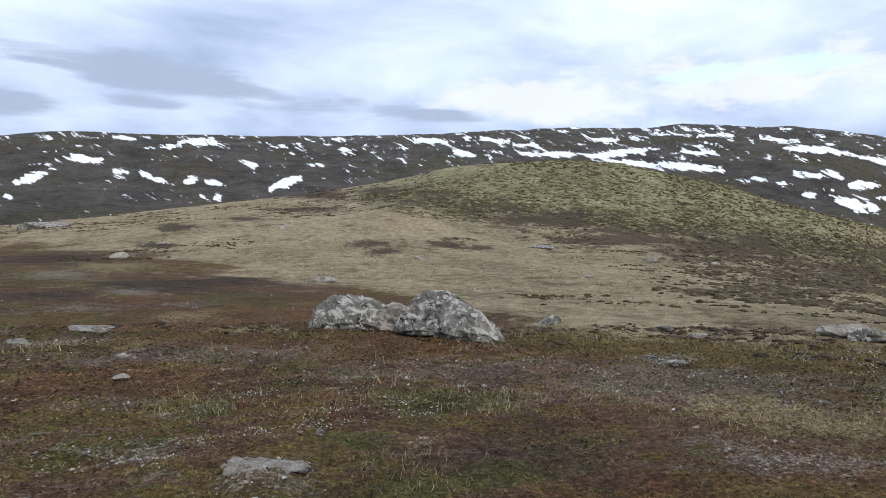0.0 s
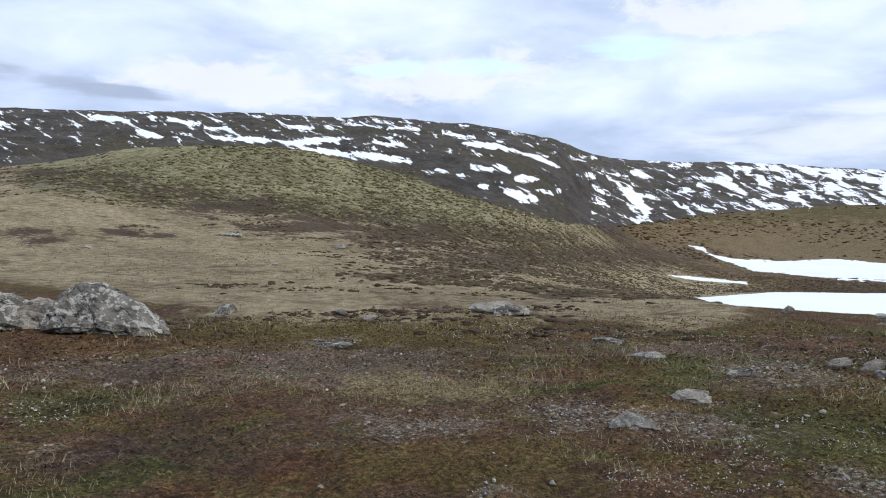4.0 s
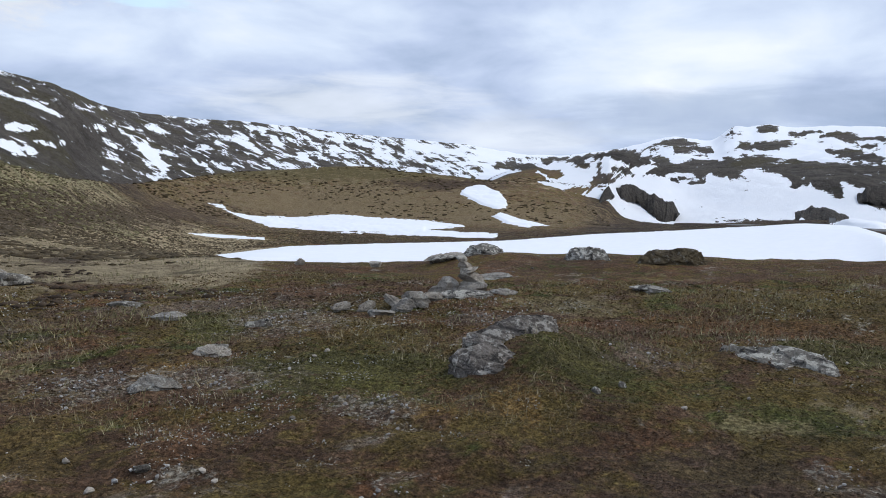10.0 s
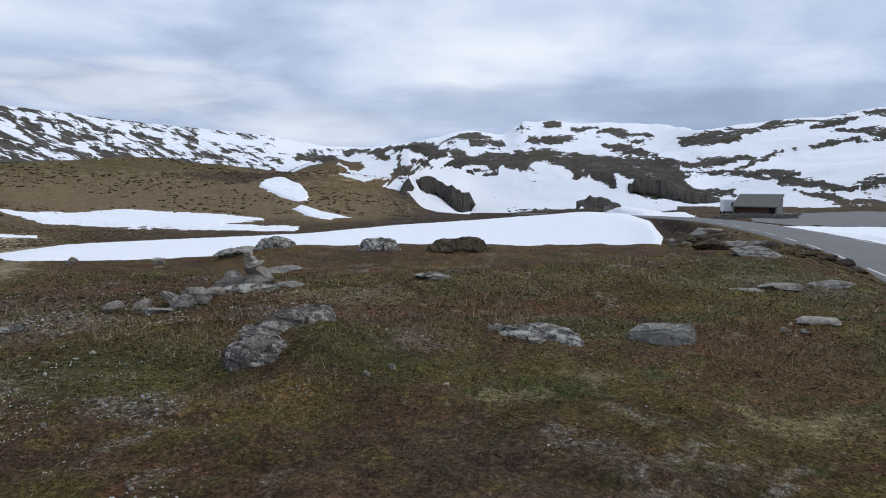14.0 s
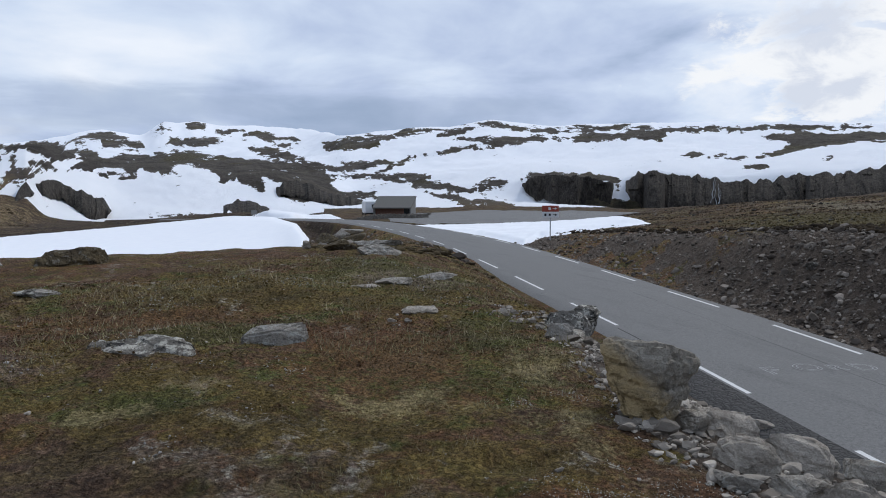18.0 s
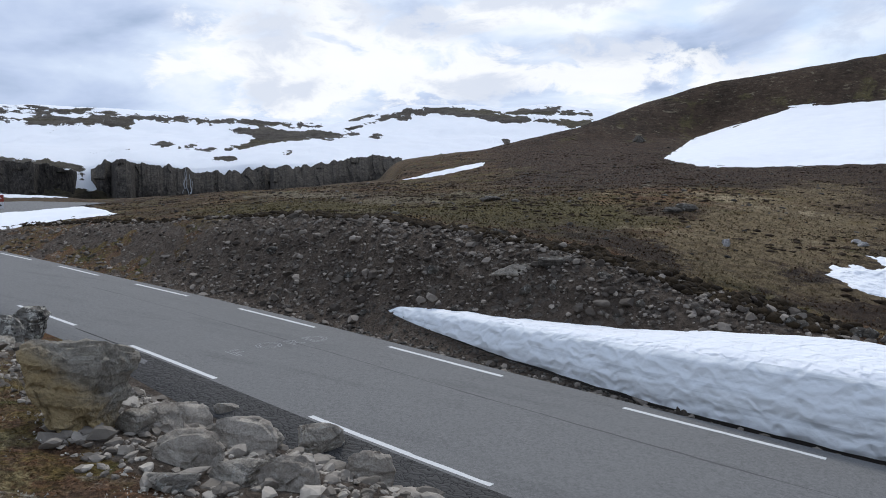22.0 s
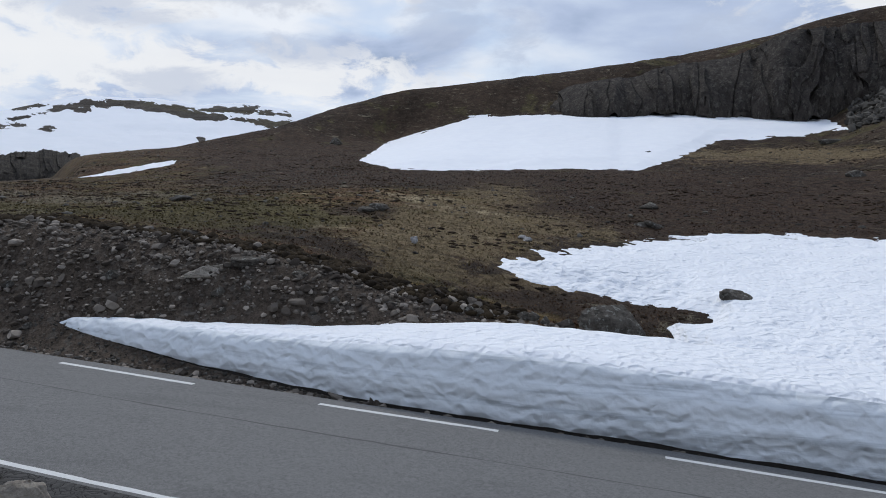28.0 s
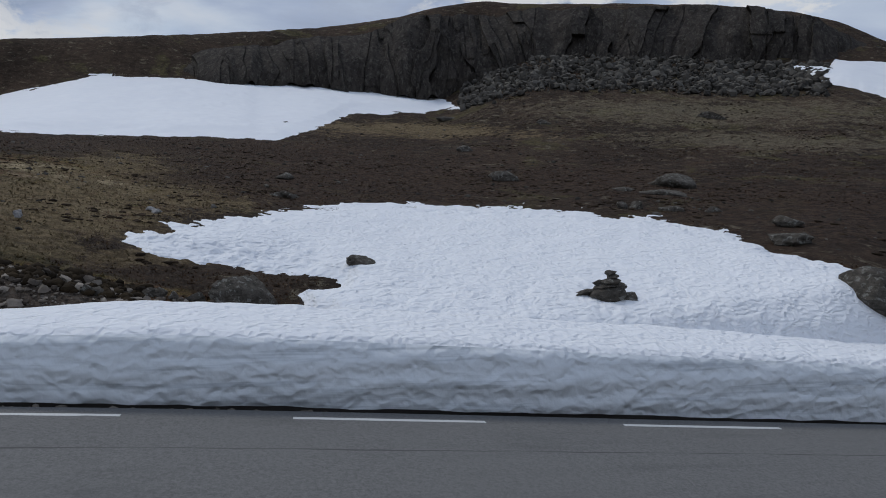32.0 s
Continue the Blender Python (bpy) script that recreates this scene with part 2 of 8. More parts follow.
NEAR = [(-60, 7, -12.1), (96, 7, -12.1), (104, 9, -9.8), (110, 11, -8.2), (116, 9.5, -9.6), (122, 5.6, -16.4), (130, 4.1, -22), (150, 3.2, -27), (180, 2.9, -30), (210, 3.2, -28), (235, 4, -22), (300, 7, -12.1)]
L_RIM = [(-60, 30, -2.6), (-22, 30, -2.2), (-10, 28, -2.4), (0, 25, -3.2), (12, 19, -4.6), (25, 17, -5.2), (37, 17, -5.4), (50, 18, -5.2), *RIM,
         (108, 21, -4.5), (112, 21, -6.0), (116, 20.5, -8.3), (122, 16.5, -11.2), (130, 13, -14.8), (140, 10.6, -18.8), (150, 9.1, -22.4), (165, 8, -26), (180, 7.6, -28.2),
         (200, 7.6, -29.3), (223, 9, -26), (235, 12, -22), (270, 15, -6), (300, 30, -2.6)]
L_LOW = [(-60, 50, -0.5), (-22, 50, -0.8), (-10, 45, -0.5), (0, 42, -0.3), (12, 38, -1.3), (25, 36, -2), (37, 38, -2.9), (50, 45, -4.6), (56, 55, -6.2),
         (65, 55, -6.3), (97, 55, -6.2), (101, 52, -5.2), (106, 52, -3.8), (110, 50, -3.45), (115, 35, -5.0), (121, 25, -7.8), (130, 18.5, -10.8), (138, 15, -13.6),
         (144, 13.5, -15.3), (157, 11.3, -18.7), (175, 10.2, -21.4), (200, 10.4, -22.8), (227, 13.6, -19), (246, 22, -13.6), (270, 30, -6), (300, 50, -0.5)]
L_BANK = [(-60, 60, 0.5), (-22, 60, 0.2), (-10, 52, 1), *HUMPFOOT[:5], *SHORE, (101, 100, -2.9), (104, 110, -2.0), (108, 82, -2.5), (112, 62, -3.0), (117, 45, -3.4), *BANK,
          (185, 17.5, -10.5), (195, 17.5, -11), (205, 17.5, -11), (215, 18, -10.5), (225, 19, -9.5), (235, 24, -8), (270, 45, -4), (300, 60, 0.5)]
L_TERR = [(-60, 72, 0.8), (-22, 72, 0.5), (-10, 70, 1.6), (0, 68, 2.6), (5, 66, 3.4), (13, 66, 4), (21, 66, 3.6), (29, 66, 2), (37, 68, 0.2), (41, 78, -0.8),
          (45, 100, -1.5), (50, 150, -1), (56, 160, -1.6), (65, 155, -1.8), (72, 150, -1.9), (79, 160, -2.1), (85, 230, -1.7), (95, 235, -1.5), (100, 180, -1.5),
          (106, 150, -1.6), (112, 130, -1.6), (117, 120, -1.6), *TERR, (180, 53, 1.2), (190, 52, 0.8), (200, 50, 0.6), (212, 50, 0.8), (225, 52, 0.9),
          (235, 60, 1.5), (270, 70, 1), (300, 72, 0.8)]
L_BASE = [(-60, 80, 1), (-22, 80, 0.65), (0, 76, 3.2), (13, 73, 5.2), (21, 73, 5), (29, 73, 3.5), (37, 75, 1.2), (41, 88, 0.3), (45, 120, -0.3), (50, 180, 0.5),
          (57, 195, 0.6), (65, 190, 0.6), (72, 180, -0.1), (79, 175, -1.4), (85, 260, -1.6), (95, 265, -1.4), (100, 240, -1.2), (106, 230, -1.1),
          (112, 240, -0.7), (117, 260, -0.9), (125, 265, -1.5), (130, 265, -1.4), (134, 262, -1.1), (138.5, 262, -0.5), (142.8, 250, -0.1), (144.3, 70, 0.8), (151, 72, 1.9), (158, 80, 2.9),
          *BASE, (235, 94, 5), (270, 85, 2), (300, 80, 1)]
L_CREST = [(-60, 90, 1.2), *CREST[:24], (85, 275, -1.2), (95, 280, -1.0), (100, 270, -0.9), (106, 260, -0.8), (112, 275, -0.3), (117, 285, -0.85),
           (125, 286, -1.5), (130, 286, -1.2), (134, 286, -0.9), (138.5, 286, -0.1), (142, 286, 0.3), (143.4, 270, 0.6), *CREST[24:], (235, 108, 6), (270, 95, 2.5), (300, 90, 1.2)]
L_BACK = [(-60, 200, -2), (-22, 200, -1.5), (10, 160, -1), (37, 170, -1), (45, 250, -0.5), (60, 300, 0.5), (70, 320, 0.5), *CLIFFHILL[:9], (106, 300, 0),
          (110, 300, 0.6), *CLIFFHILL[9:], (141, 320, 1.5), (150, 330, 2), (160, 330, 2), (225, 300, 4), (300, 200, -2)]
L_VALE = [(-60, 400, -1.5), (-22, 380, -1.2), (10, 350, -0.5), (37, 380, -0.5), (45, 700, -0.3), (60, 900, 0.8), (75, 900, 1.5), (85, 800, 1.8), (95, 700, 2.0),
          (101, 550, 1.6), (110, 480, 2.0), (125, 480, 2.8), (137, 450, 2.8), (145, 450, 3.2), (160, 450, 3.5), (225, 500, 4), (300, 400, -1.5)]
L_FAR = [(-60, 1100, 4), *FAR, (166, 700, 4), (225, 800, 4), (300, 1100, 4)]
L_END = [(-60, 4400, 1.0), (300, 4400, 1.0)]
LINES = [NEAR, L_RIM, L_LOW, L_BANK, L_TERR, L_BASE, L_CREST, L_BACK, L_VALE, L_FAR, L_END]
TAB = np.arange(-60, 300.01, 0.1)


def smooth(v, n):
    k = np.hanning(2 * n + 3)[1:-1]
    return np.convolve(np.pad(v, n, mode="edge"), k / k.sum(), mode="valid")


KR, KZ = [np.zeros_like(TAB)], [np.zeros_like(TAB)]
for rows in LINES:
    a, r, el = np.array(sorted(rows), float).T
    rr = smooth(np.interp(TAB, a, r), 8)
    zz = smooth(np.interp(TAB, a, EYE + r * np.tan(np.radians(el))), 8)
    soft_edge = np.clip(np.minimum(TAB - 75, 89 - TAB) / 2, 0, 1) if len(KR) in (6, 7, 8) else 0
    rr = rr + (smooth(rr, 24) - rr) * soft_edge
    zz = zz + (smooth(zz, 24) - zz) * soft_edge
    rr = np.maximum(rr, KR[-1] * 1.02 + 0.5)
    KR.append(rr)
    KZ.append(zz)
KR, KZ = np.array(KR), np.array(KZ)
SL = np.diff(KZ, axis=0) / np.diff(KR, axis=0)          # monotone cubic slopes
MM = np.zeros_like(KZ)
MM[1:-1] = np.where(SL[:-1] * SL[1:] > 0, 2 * SL[:-1] * SL[1:] / (SL[:-1] + SL[1:] + 1e-12 * np.sign(SL[:-1] + SL[1:] + 1e-15)), 0)
MM[-1] = SL[-1]


def hashed(i, j, seed):
    h = (i.astype(np.int64) * 374761393 + j.astype(np.int64) * 668265263 + seed * 1442695041) & 0x7FFFFFFF
    h = ((h ^ (h >> 13)) * 1274126177) & 0x7FFFFFFF
    return ((h ^ (h >> 16)) & 0xFFFF) / 65535.0


def vnoise(x, y, seed=0):
    """Value noise, 0 to 1."""
    i, j = np.floor(x), np.floor(y)
    u, v = x - i, y - j
    u, v = u * u * (3 - 2 * u), v * v * (3 - 2 * v)
    a, b, c, d = hashed(i, j, seed), hashed(i + 1, j, seed), hashed(i, j + 1, seed), hashed(i + 1, j + 1, seed)
    return (a * (1 - u) + b * u) * (1 - v) + (c * (1 - u) + d * u) * v


def fnoise(x, y, octaves=4, seed=0):
    s, amp, tot = 0, 1.0, 0.0
    for k in range(octaves):
        s = s + amp * (vnoise(x * 2 ** k + 17.3 * k, y * 2 ** k - 9.1 * k, seed + k) - 0.5)
        tot += amp
        amp *= 0.5
    return s / tot


# the road's middle line: x, y, z
ROAD = [(-75, -3.0, -6.3), (-40, -6.6, -4.9), (-20, -8.5, -3.75), (-10, -9.3, -3.1), (-4, -9.75, -2.68), (1, -10.2, -2.37), (4.7, -10.6, -2.2), (7.8, -11.12, -2.1),
        (10.4, -11.62, -2.03), (14.2, -12.35, -1.94), (19, -13.1, -1.81), (23.5, -13.8, -1.72), (28, -14.5, -1.62), (33.4, -15.3, -1.52), (42, -16.6, -1.43), (54, -18.0, -1.43),
        (66, -18.9, -1.48), (80, -19.0, -1.55), (93, -17.6, -1.7), (106, -13.5, -1.9), (118, -8, -2.2), (135, 2, -2.6)]


def curve_through(pts, step):
    p = np.array([pts[0], *pts, pts[-1]], float)
    out = []
    for k in range(1, len(p) - 2):
        n = max(2, int(np.linalg.norm(p[k + 1] - p[k]) / step))
        for u in np.arange(n) / n:
            out.append(0.5 * (2 * p[k] + (p[k + 1] - p[k - 1]) * u + (2 * p[k - 1] - 5 * p[k] + 4 * p[k + 1] - p[k + 2]) * u ** 2
                              + (3 * p[k] - p[k - 1] - 3 * p[k + 1] + p[k + 2]) * u ** 3))
    out.append(p[-2])
    return np.array(out)


RC = curve_through(ROAD, 0.8)
RT = np.gradient(RC, axis=0)
RT /= np.linalg.norm(RT[:, :2], axis=1)[:, None]
RN = np.stack([RT[:, 1], -RT[:, 0]], 1)                  # to the south side
RS = np.concatenate([[0], np.cumsum(np.linalg.norm(np.diff(RC[:, :2], axis=0), axis=1))])


def road_near(x, y):
    """For points near the road: signed distance (south positive), its height and its run."""
    d = np.full(x.shape, 99.0)
    z = np.zeros_like(d)
    s = np.zeros_like(d)
    sel = np.where((x > -90) & (x < 150) & (y > -34) & (y < 14) & (np.hypot(x, y) < 160))[0]
    for part in np.array_split(sel, max(1, len(sel) // 20000)):
        if len(part) == 0:
            continue
        dx = x[part, None] - RC[None, :, 0]
        dy = y[part, None] - RC[None, :, 1]
        k = (dx * dx + dy * dy).argmin(1)
        q = np.arange(len(part))
        along = dx[q, k] * RT[k, 0] + dy[q, k] * RT[k, 1]
        d[part] = dx[q, k] * RN[k, 0] + dy[q, k] * RN[k, 1]
        z[part] = RC[k, 2] + along * RT[k, 2]
        s[part] = RS[k] + along
    return d, z, s


def sstep(v, lo, hi):
    u = np.clip((v - lo) / (hi - lo), 0, 1)
    return u * u * (3 - 2 * u)


def base_height(x, y):
    r = np.hypot(x, y)
    az = np.degrees(np.arctan2(x, y))
    az = np.where(az < -60, az + 360, az)
    f = (az + 60) / 0.1
    k = np.clip(f.astype(int), 0, len(TAB) - 2)
    g = f - k
    R = KR[:, k] * (1 - g) + KR[:, k + 1] * g
    Z = KZ[:, k] * (1 - g) + KZ[:, k + 1] * g
    M = MM[:, k] * (1 - g) + MM[:, k + 1] * g
    j = np.clip((R <= r).sum(0) - 1, 0, len(R) - 2)
    q = np.arange(len(r))
    h = R[j + 1, q] - R[j, q]
    u = np.clip((r - R[j, q]) / h, 0, 1)
    return ((2 * u ** 3 - 3 * u ** 2 + 1) * Z[j, q] + (u ** 3 - 2 * u ** 2 + u) * h * M[j, q]
            + (3 * u ** 2 - 2 * u ** 3) * Z[j + 1, q] + (u ** 3 - u ** 2) * h * M[j + 1, q])


def in_bearing(x, y):
    az = np.degrees(np.arctan2(x, y))
    return np.where(az < -60, az + 360, az), np.hypot(x, y)


SHORE_A, SHORE_R = [q[0] for q in SHORE], [q[1] for q in SHORE]


# turf-grown swells of the heath: x, y, half length, half breadth, heading of the length, height
MOUNDS = [(6.9, 2.35, 0.8, 0.45, 75, 0.24), (7.9, 2.35, 0.7, 0.55, 100, 0.16), (17.6, 6.5, 1.6, 1.0, 165, 0.14), (18.2, 3.9, 1.0, 0.8, 165, 0.05), (17.4, 2.1, 1.2, 0.8, 172, 0.06),
          (1.5, 12.6, 2.0, 0.9, 100, 0.10), (8.6, 11.9, 1.0, 0.6, 130, 0.10), (8.0, 0.35, 0.8, 0.6, 90, 0.06), (10.4, 4.6, 1.4, 0.9, 150, 0.10)]


def height(x, y):
    """The ground's height at plan points."""
    x, y = np.atleast_1d(np.asarray(x, float)), np.atleast_1d(np.asarray(y, float))
    z = base_height(x, y)
    az, r = in_bearing(x, y)
    rough = np.clip(r / 14, 0.35, 1)
    ice = sstep(az, 46, 52) * (1 - sstep(az, 97, 100)) * sstep(r, 46, 56) * (1 - sstep(r, np.interp(az, SHORE_A, SHORE_R) - 2, np.interp(az, SHORE_A, SHORE_R) + 14))
    calm = 1 - 0.93 * ice
    tuft = np.clip((24 - r) / 6, 0, 1) * sstep(r, 1.2, 2.5)
    z = z + calm * (0.16 * rough * fnoise(x * 0.7, y * 0.7, 3, 5) + 0.35 * np.clip((r - 6) / 30, 0, 1) * fnoise(x * 0.16, y * 0.16, 3, 9)) + tuft * (0.16 * np.abs(fnoise(x * 1.5, y * 1.5, 3, 57)) + 0.05 * fnoise(x * 5, y * 5, 2, 58))
    rim_ = np.interp(az, TAB, KR[10])
    still = 1 - 0.9 * sstep(r, rim_ * 0.72, rim_ * 0.92) * (1 - sstep(r, rim_ * 1.1, rim_ * 1.4))
    z = z + calm * still * np.clip((r - 150) / 500, 0, 1) * 26 * fnoise(x * 0.006, y * 0.006, 5, 21) + calm * np.clip((r - 90) / 300, 0, 1) * 5 * fnoise(x * 0.035, y * 0.035, 4, 31)
    for mx, my, long_, broad, head, up in MOUNDS:
        c, n = math.cos(radians(head)), math.sin(radians(head))
        q = ((x - mx) * n + (y - my) * c) ** 2 / long_ ** 2 + ((x - mx) * c - (y - my) * n) ** 2 / broad ** 2
        z = z + up * np.exp(-np.minimum(q, 40))
    d, rz, s = road_near(x, y)
    near = np.abs(d) < 30
    south = d > 0
    flat_w = np.where(south, 2.6, 2.9)
    fade = np.where(south, 3.2, 1.6)
    k = 1 - sstep(np.abs(d), flat_w, flat_w + fade)
    z = np.where(near, z * (1 - k) + (rz - 0.07 - 0.06 * sstep(np.abs(d), 2.1, 2.9)) * k, z)
    return z


def ground(x, y):
    return float(height([x], [y])[0])


def polar(head, dist):
    a = radians(head)
    return dist * math.sin(a), dist * math.cos(a)


# ---- plant patches of the heath (plan: x, y, half breadth, half depth, heading) and tracts of the hills (heading, height angle, half sizes) ----
TONES = ("pale", "grey", "straw", "green", "olive", "rust", "orange", "dark", "tan")
PATCHES, TRACTS = {t: [] for t in TONES}, {t: [] for t in TONES}


def patch(tone, x, y, across, deep, head):
    PATCHES[tone].append((x, y, across, deep, head))


def tract(tone, head, rise, wide, tall):
    TRACTS[tone].append((head, rise, wide, tall))


patch("grey", -1.60, 10.62, 2.33, 0.69, -11)
patch("grey", 1.82, 9.54, 1.86, 0.96, 10)
patch("grey", 4.56, 8.05, 1.96, 0.80, 30)
patch("grey", 4.19, 9.02, 2.96, 0.99, 23)
patch("grey", 8.54, 7.53, 1.63, 0.78, 49)
patch("grey", 3.80, 8.40, 1.70, 1.21, 22)
patch("pale", -0.06, 5.69, 0.38, 0.37, -5)
patch("pale", -1.15, 6.33, 0.53, 0.23, -15)
patch("pale", 4.77, 10.23, 0.39, 0.56, 25)
patch("pale", -3.42, 11.65, 0.80, 0.39, -19)
patch("grey", -1.58, 7.87, 0.40, 0.36, -15)
patch("straw", 4.39, 6.84, 0.96, 0.89, 34)
patch("pale", 3.56, 5.80, 0.51, 0.34, 33)
patch("green", 1.49, 7.91, 0.53, 0.61, 9)
patch("green", 0.75, 5.53, 0.26, 0.22, 5)
patch("green", 1.32, 5.66, 0.27, 0.29, 12)
patch("olive", 6.31, 11.05, 2.49, 2.11, 30)
patch("rust", -1.49, 15.08, 1.79, 2.19, -7)
patch("rust", 1.47, 11.33, 1.40, 0.96, 6)
patch("rust", -2.11, 9.01, 1.00, 0.72, -17)
patch("olive", 5.59, 11.01, 2.85, 1.67, 25)
patch("pale", 4.97, 5.58, 0.46, 0.35, 41)
patch("pale", 5.30, 4.54, 0.80, 0.42, 50)
patch("pale", 7.90, 5.87, 0.42, 0.56, 54)
patch("orange", 5.56, 5.27, 0.29, 0.42, 47)
patch("pale", 5.01, 10.29, 0.33, 0.41, 24)
patch("pale", 4.88, 5.21, 0.63, 0.51, 43)
patch("pale", 8.15, 5.67, 0.64, 0.97, 56)
patch("pale", 5.26, 3.02, 0.26, 0.32, 63)
patch("green", 7.47, 6.24, 0.45, 0.90, 51)
patch("olive", 7.08, 3.96, 1.02, 1.45, 63)
patch("olive", 3.03, 5.00, 0.50, 0.52, 29)
patch("orange", 5.22, 2.76, 0.16, 0.18, 65)
patch("pale", 4.70, 5.32, 0.36, 0.57, 41)
patch("pale", 5.19, 2.95, 0.24, 0.41, 63)
patch("grey", 9.25, 3.53, 0.60, 0.64, 71)
patch("grey", 7.85, 1.51, 0.43, 0.55, 83)
patch("straw", 10.83, 2.70, 0.65, 0.62, 78)
patch("orange", 5.16, 2.67, 0.16, 0.15, 66)
patch("orange", 5.61, 2.05, 0.13, 0.36, 74)
patch("green", 6.25, 3.75, 0.86, 1.08, 61)
patch("green", 8.90, -0.27, 0.78, 0.91, 95)
patch("rust", 9.11, 3.42, 0.99, 0.60, 71)
patch("dark", 4.80, -0.01, 0.86, 0.33, 97)
patch("pale", 5.74, -0.56, 0.25, 0.12, 101)
patch("straw", 5.99, 0.39, 0.25, 0.29, 91)
patch("straw", 11.06, 2.79, 0.67, 0.50, 78)
patch("grey", 9.42, 3.60, 0.51, 0.46, 71)
patch("rust", 7.73, -2.02, 0.89, 1.56, 106)
patch("green", 8.26, -3.40, 0.50, 1.30, 114)
patch("straw", 6.67, -3.37, 0.25, 0.90, 118)
patch("grey", 12.85, -3.68, 1.12, 1.09, 107)
patch("straw", 5.68, -0.49, 0.19, 0.19, 96)
patch("straw", 5.89, -1.51, 0.45, 0.29, 106)
patch("dark", 4.83, 0.48, 0.90, 0.45, 84)
patch("orange", 5.62, 2.22, 0.27, 0.29, 67)
patch("green", 7.13, 1.86, 0.49, 1.01, 75)
patch("pale", 5.09, 0.04, 0.15, 0.17, 90)
patch("rust", 9.91, 0.40, 1.49, 0.70, 88)
patch("green", 14.04, -3.87, 1.60, 2.20, 105)
patch("olive", 11.48, -0.95, 1.30, 1.20, 95)
patch("green", 6.90, -2.22, 0.90, 0.90, 108)
patch("olive", 5.41, -0.92, 0.60, 0.35, 100)
patch("olive", 4.45, -1.93, 0.50, 0.30, 113)
patch("green", 6.37, 0.28, 0.50, 0.40, 87)
patch("olive", 12.20, -0.96, 2.31, 1.62, 95)
patch("straw", 10.71, 3.04, 0.75, 0.64, 74)
patch("straw", 6.58, -3.10, 0.21, 0.79, 115)
patch("straw", 5.98, -1.74, 0.29, 0.30, 105)
patch("rust", 8.01, -1.67, 0.55, 1.06, 100)
patch("green", 7.43, -2.58, 0.52, 1.13, 108)
patch("straw", 5.14, -2.35, 0.24, 0.25, 114)
patch("olive", 11.30, -2.59, 0.96, 0.81, 102)
patch("pale", 3.25, 4.31, 0.14, 0.17, 35)
patch("pale", 3.61, 3.59, 0.13, 0.15, 45)
patch("pale", 3.71, 3.56, 0.17, 0.09, 45)
patch("pale", 3.98, 2.13, 0.24, 0.09, 64)
patch("straw", 4.97, -2.68, 0.25, 0.52, 121)
patch("green", 1.58, 7.92, 0.51, 0.55, 7)
patch("olive", 3.27, 4.89, 0.96, 0.52, 32)
patch("rust", 0.23, 15.98, 0.96, 1.87, -2)
patch("dark", 2.00, 5.84, 0.83, 0.50, 14)
patch("grey", -8.01, 26.25, 1.42, 1.97, -18)
patch("grey", -4.54, 20.58, 0.93, 1.36, -14)
patch("grey", -4.46, 16.41, 1.11, 0.99, -17)
patch("grey", -2.67, 17.75, 0.78, 1.16, -10)
patch("grey", -0.36, 25.62, 1.14, 2.28, -2)
patch("straw", -2.14, 15.39, 0.78, 0.61, -10)
patch("straw", -0.77, 12.87, 0.55, 0.48, -5)
patch("straw", -7.79, 31.15, 1.90, 3.44, -15)
patch("dark", -6.25, 19.06, 1.03, 1.26, -20)
patch("dark", -4.09, 23.11, 1.72, 2.34, -11)
patch("dark", -2.43, 25.00, 1.29, 1.72, -7)
patch("dark", -3.12, 12.61, 0.42, 0.54, -16)
patch("dark", -12.05, 37.06, 2.32, 4.04, -19)
patch("olive", -1.78, 19.36, 1.27, 1.93, -7)
patch("olive", -4.88, 15.31, 0.93, 1.14, -20)
patch("pale", -9.69, 39.69, 0.91, 1.58, -14)
patch("pale", -4.56, 20.12, 0.42, 0.78, -14)
patch("pale", -8.51, 27.22, 0.84, 1.31, -19)
patch("rust", -3.69, 18.11, 1.21, 1.16, -13)
tract("tan", 60.0, -0.8, 15.0, 2.0)
tract("tan", 72.0, -1.2, 8.0, 1.2)
tract("dark", 68.0, 0.9, 4.0, 0.35)
tract("olive", 58.0, 1.6, 9.0, 0.6)
tract("dark", -0.6, 3.51, 2.61, 0.39)
tract("dark", 4.9, 3.62, 3.04, 0.57)
tract("dark", 8.0, 3.37, 2.61, 0.87)
tract("dark", 12.7, 2.57, 3.48, 0.70)
tract("dark", 18.2, 1.85, 5.22, 0.70)
tract("dark", 24.3, 0.98, 5.65, 0.70)
tract("dark", 31.2, 0.24, 5.22, 0.61)
tract("dark", 37.2, -0.17, 4.78, 0.61)
tract("dark", 3.6, -0.03, 1.39, 0.30)
tract("dark", 4.5, -0.70, 1.09, 0.22)
tract("dark", 9.3, -0.04, 1.39, 0.30)
tract("dark", 11.9, -0.35, 1.30, 0.22)
tract("dark", 24.6, -0.99, 0.70, 0.22)
tract("dark", 29.0, -1.22, 0.87, 0.22)
tract("dark", 33.2, -1.79, 1.74, 0.22)
tract("dark", 37.1, -2.49, 1.30, 0.26)
tract("dark", -5.8, 1.50, 1.30, 0.17)
tract("dark", -10.5, 0.99, 1.30, 0.22)
tract("dark", -1.3, 2.35, 2.61, 0.22)
tract("dark", -11.4, -0.31, 1.09, 0.17)
tract("dark", 13.9, -4.96, 0.61, 0.26)
tract("dark", 40.7, -1.51, 8.70, 0.96)
tract("dark", 30.2, -0.30, 5.22, 0.61)
tract("dark", 22.5, 0.44, 5.65, 0.52)
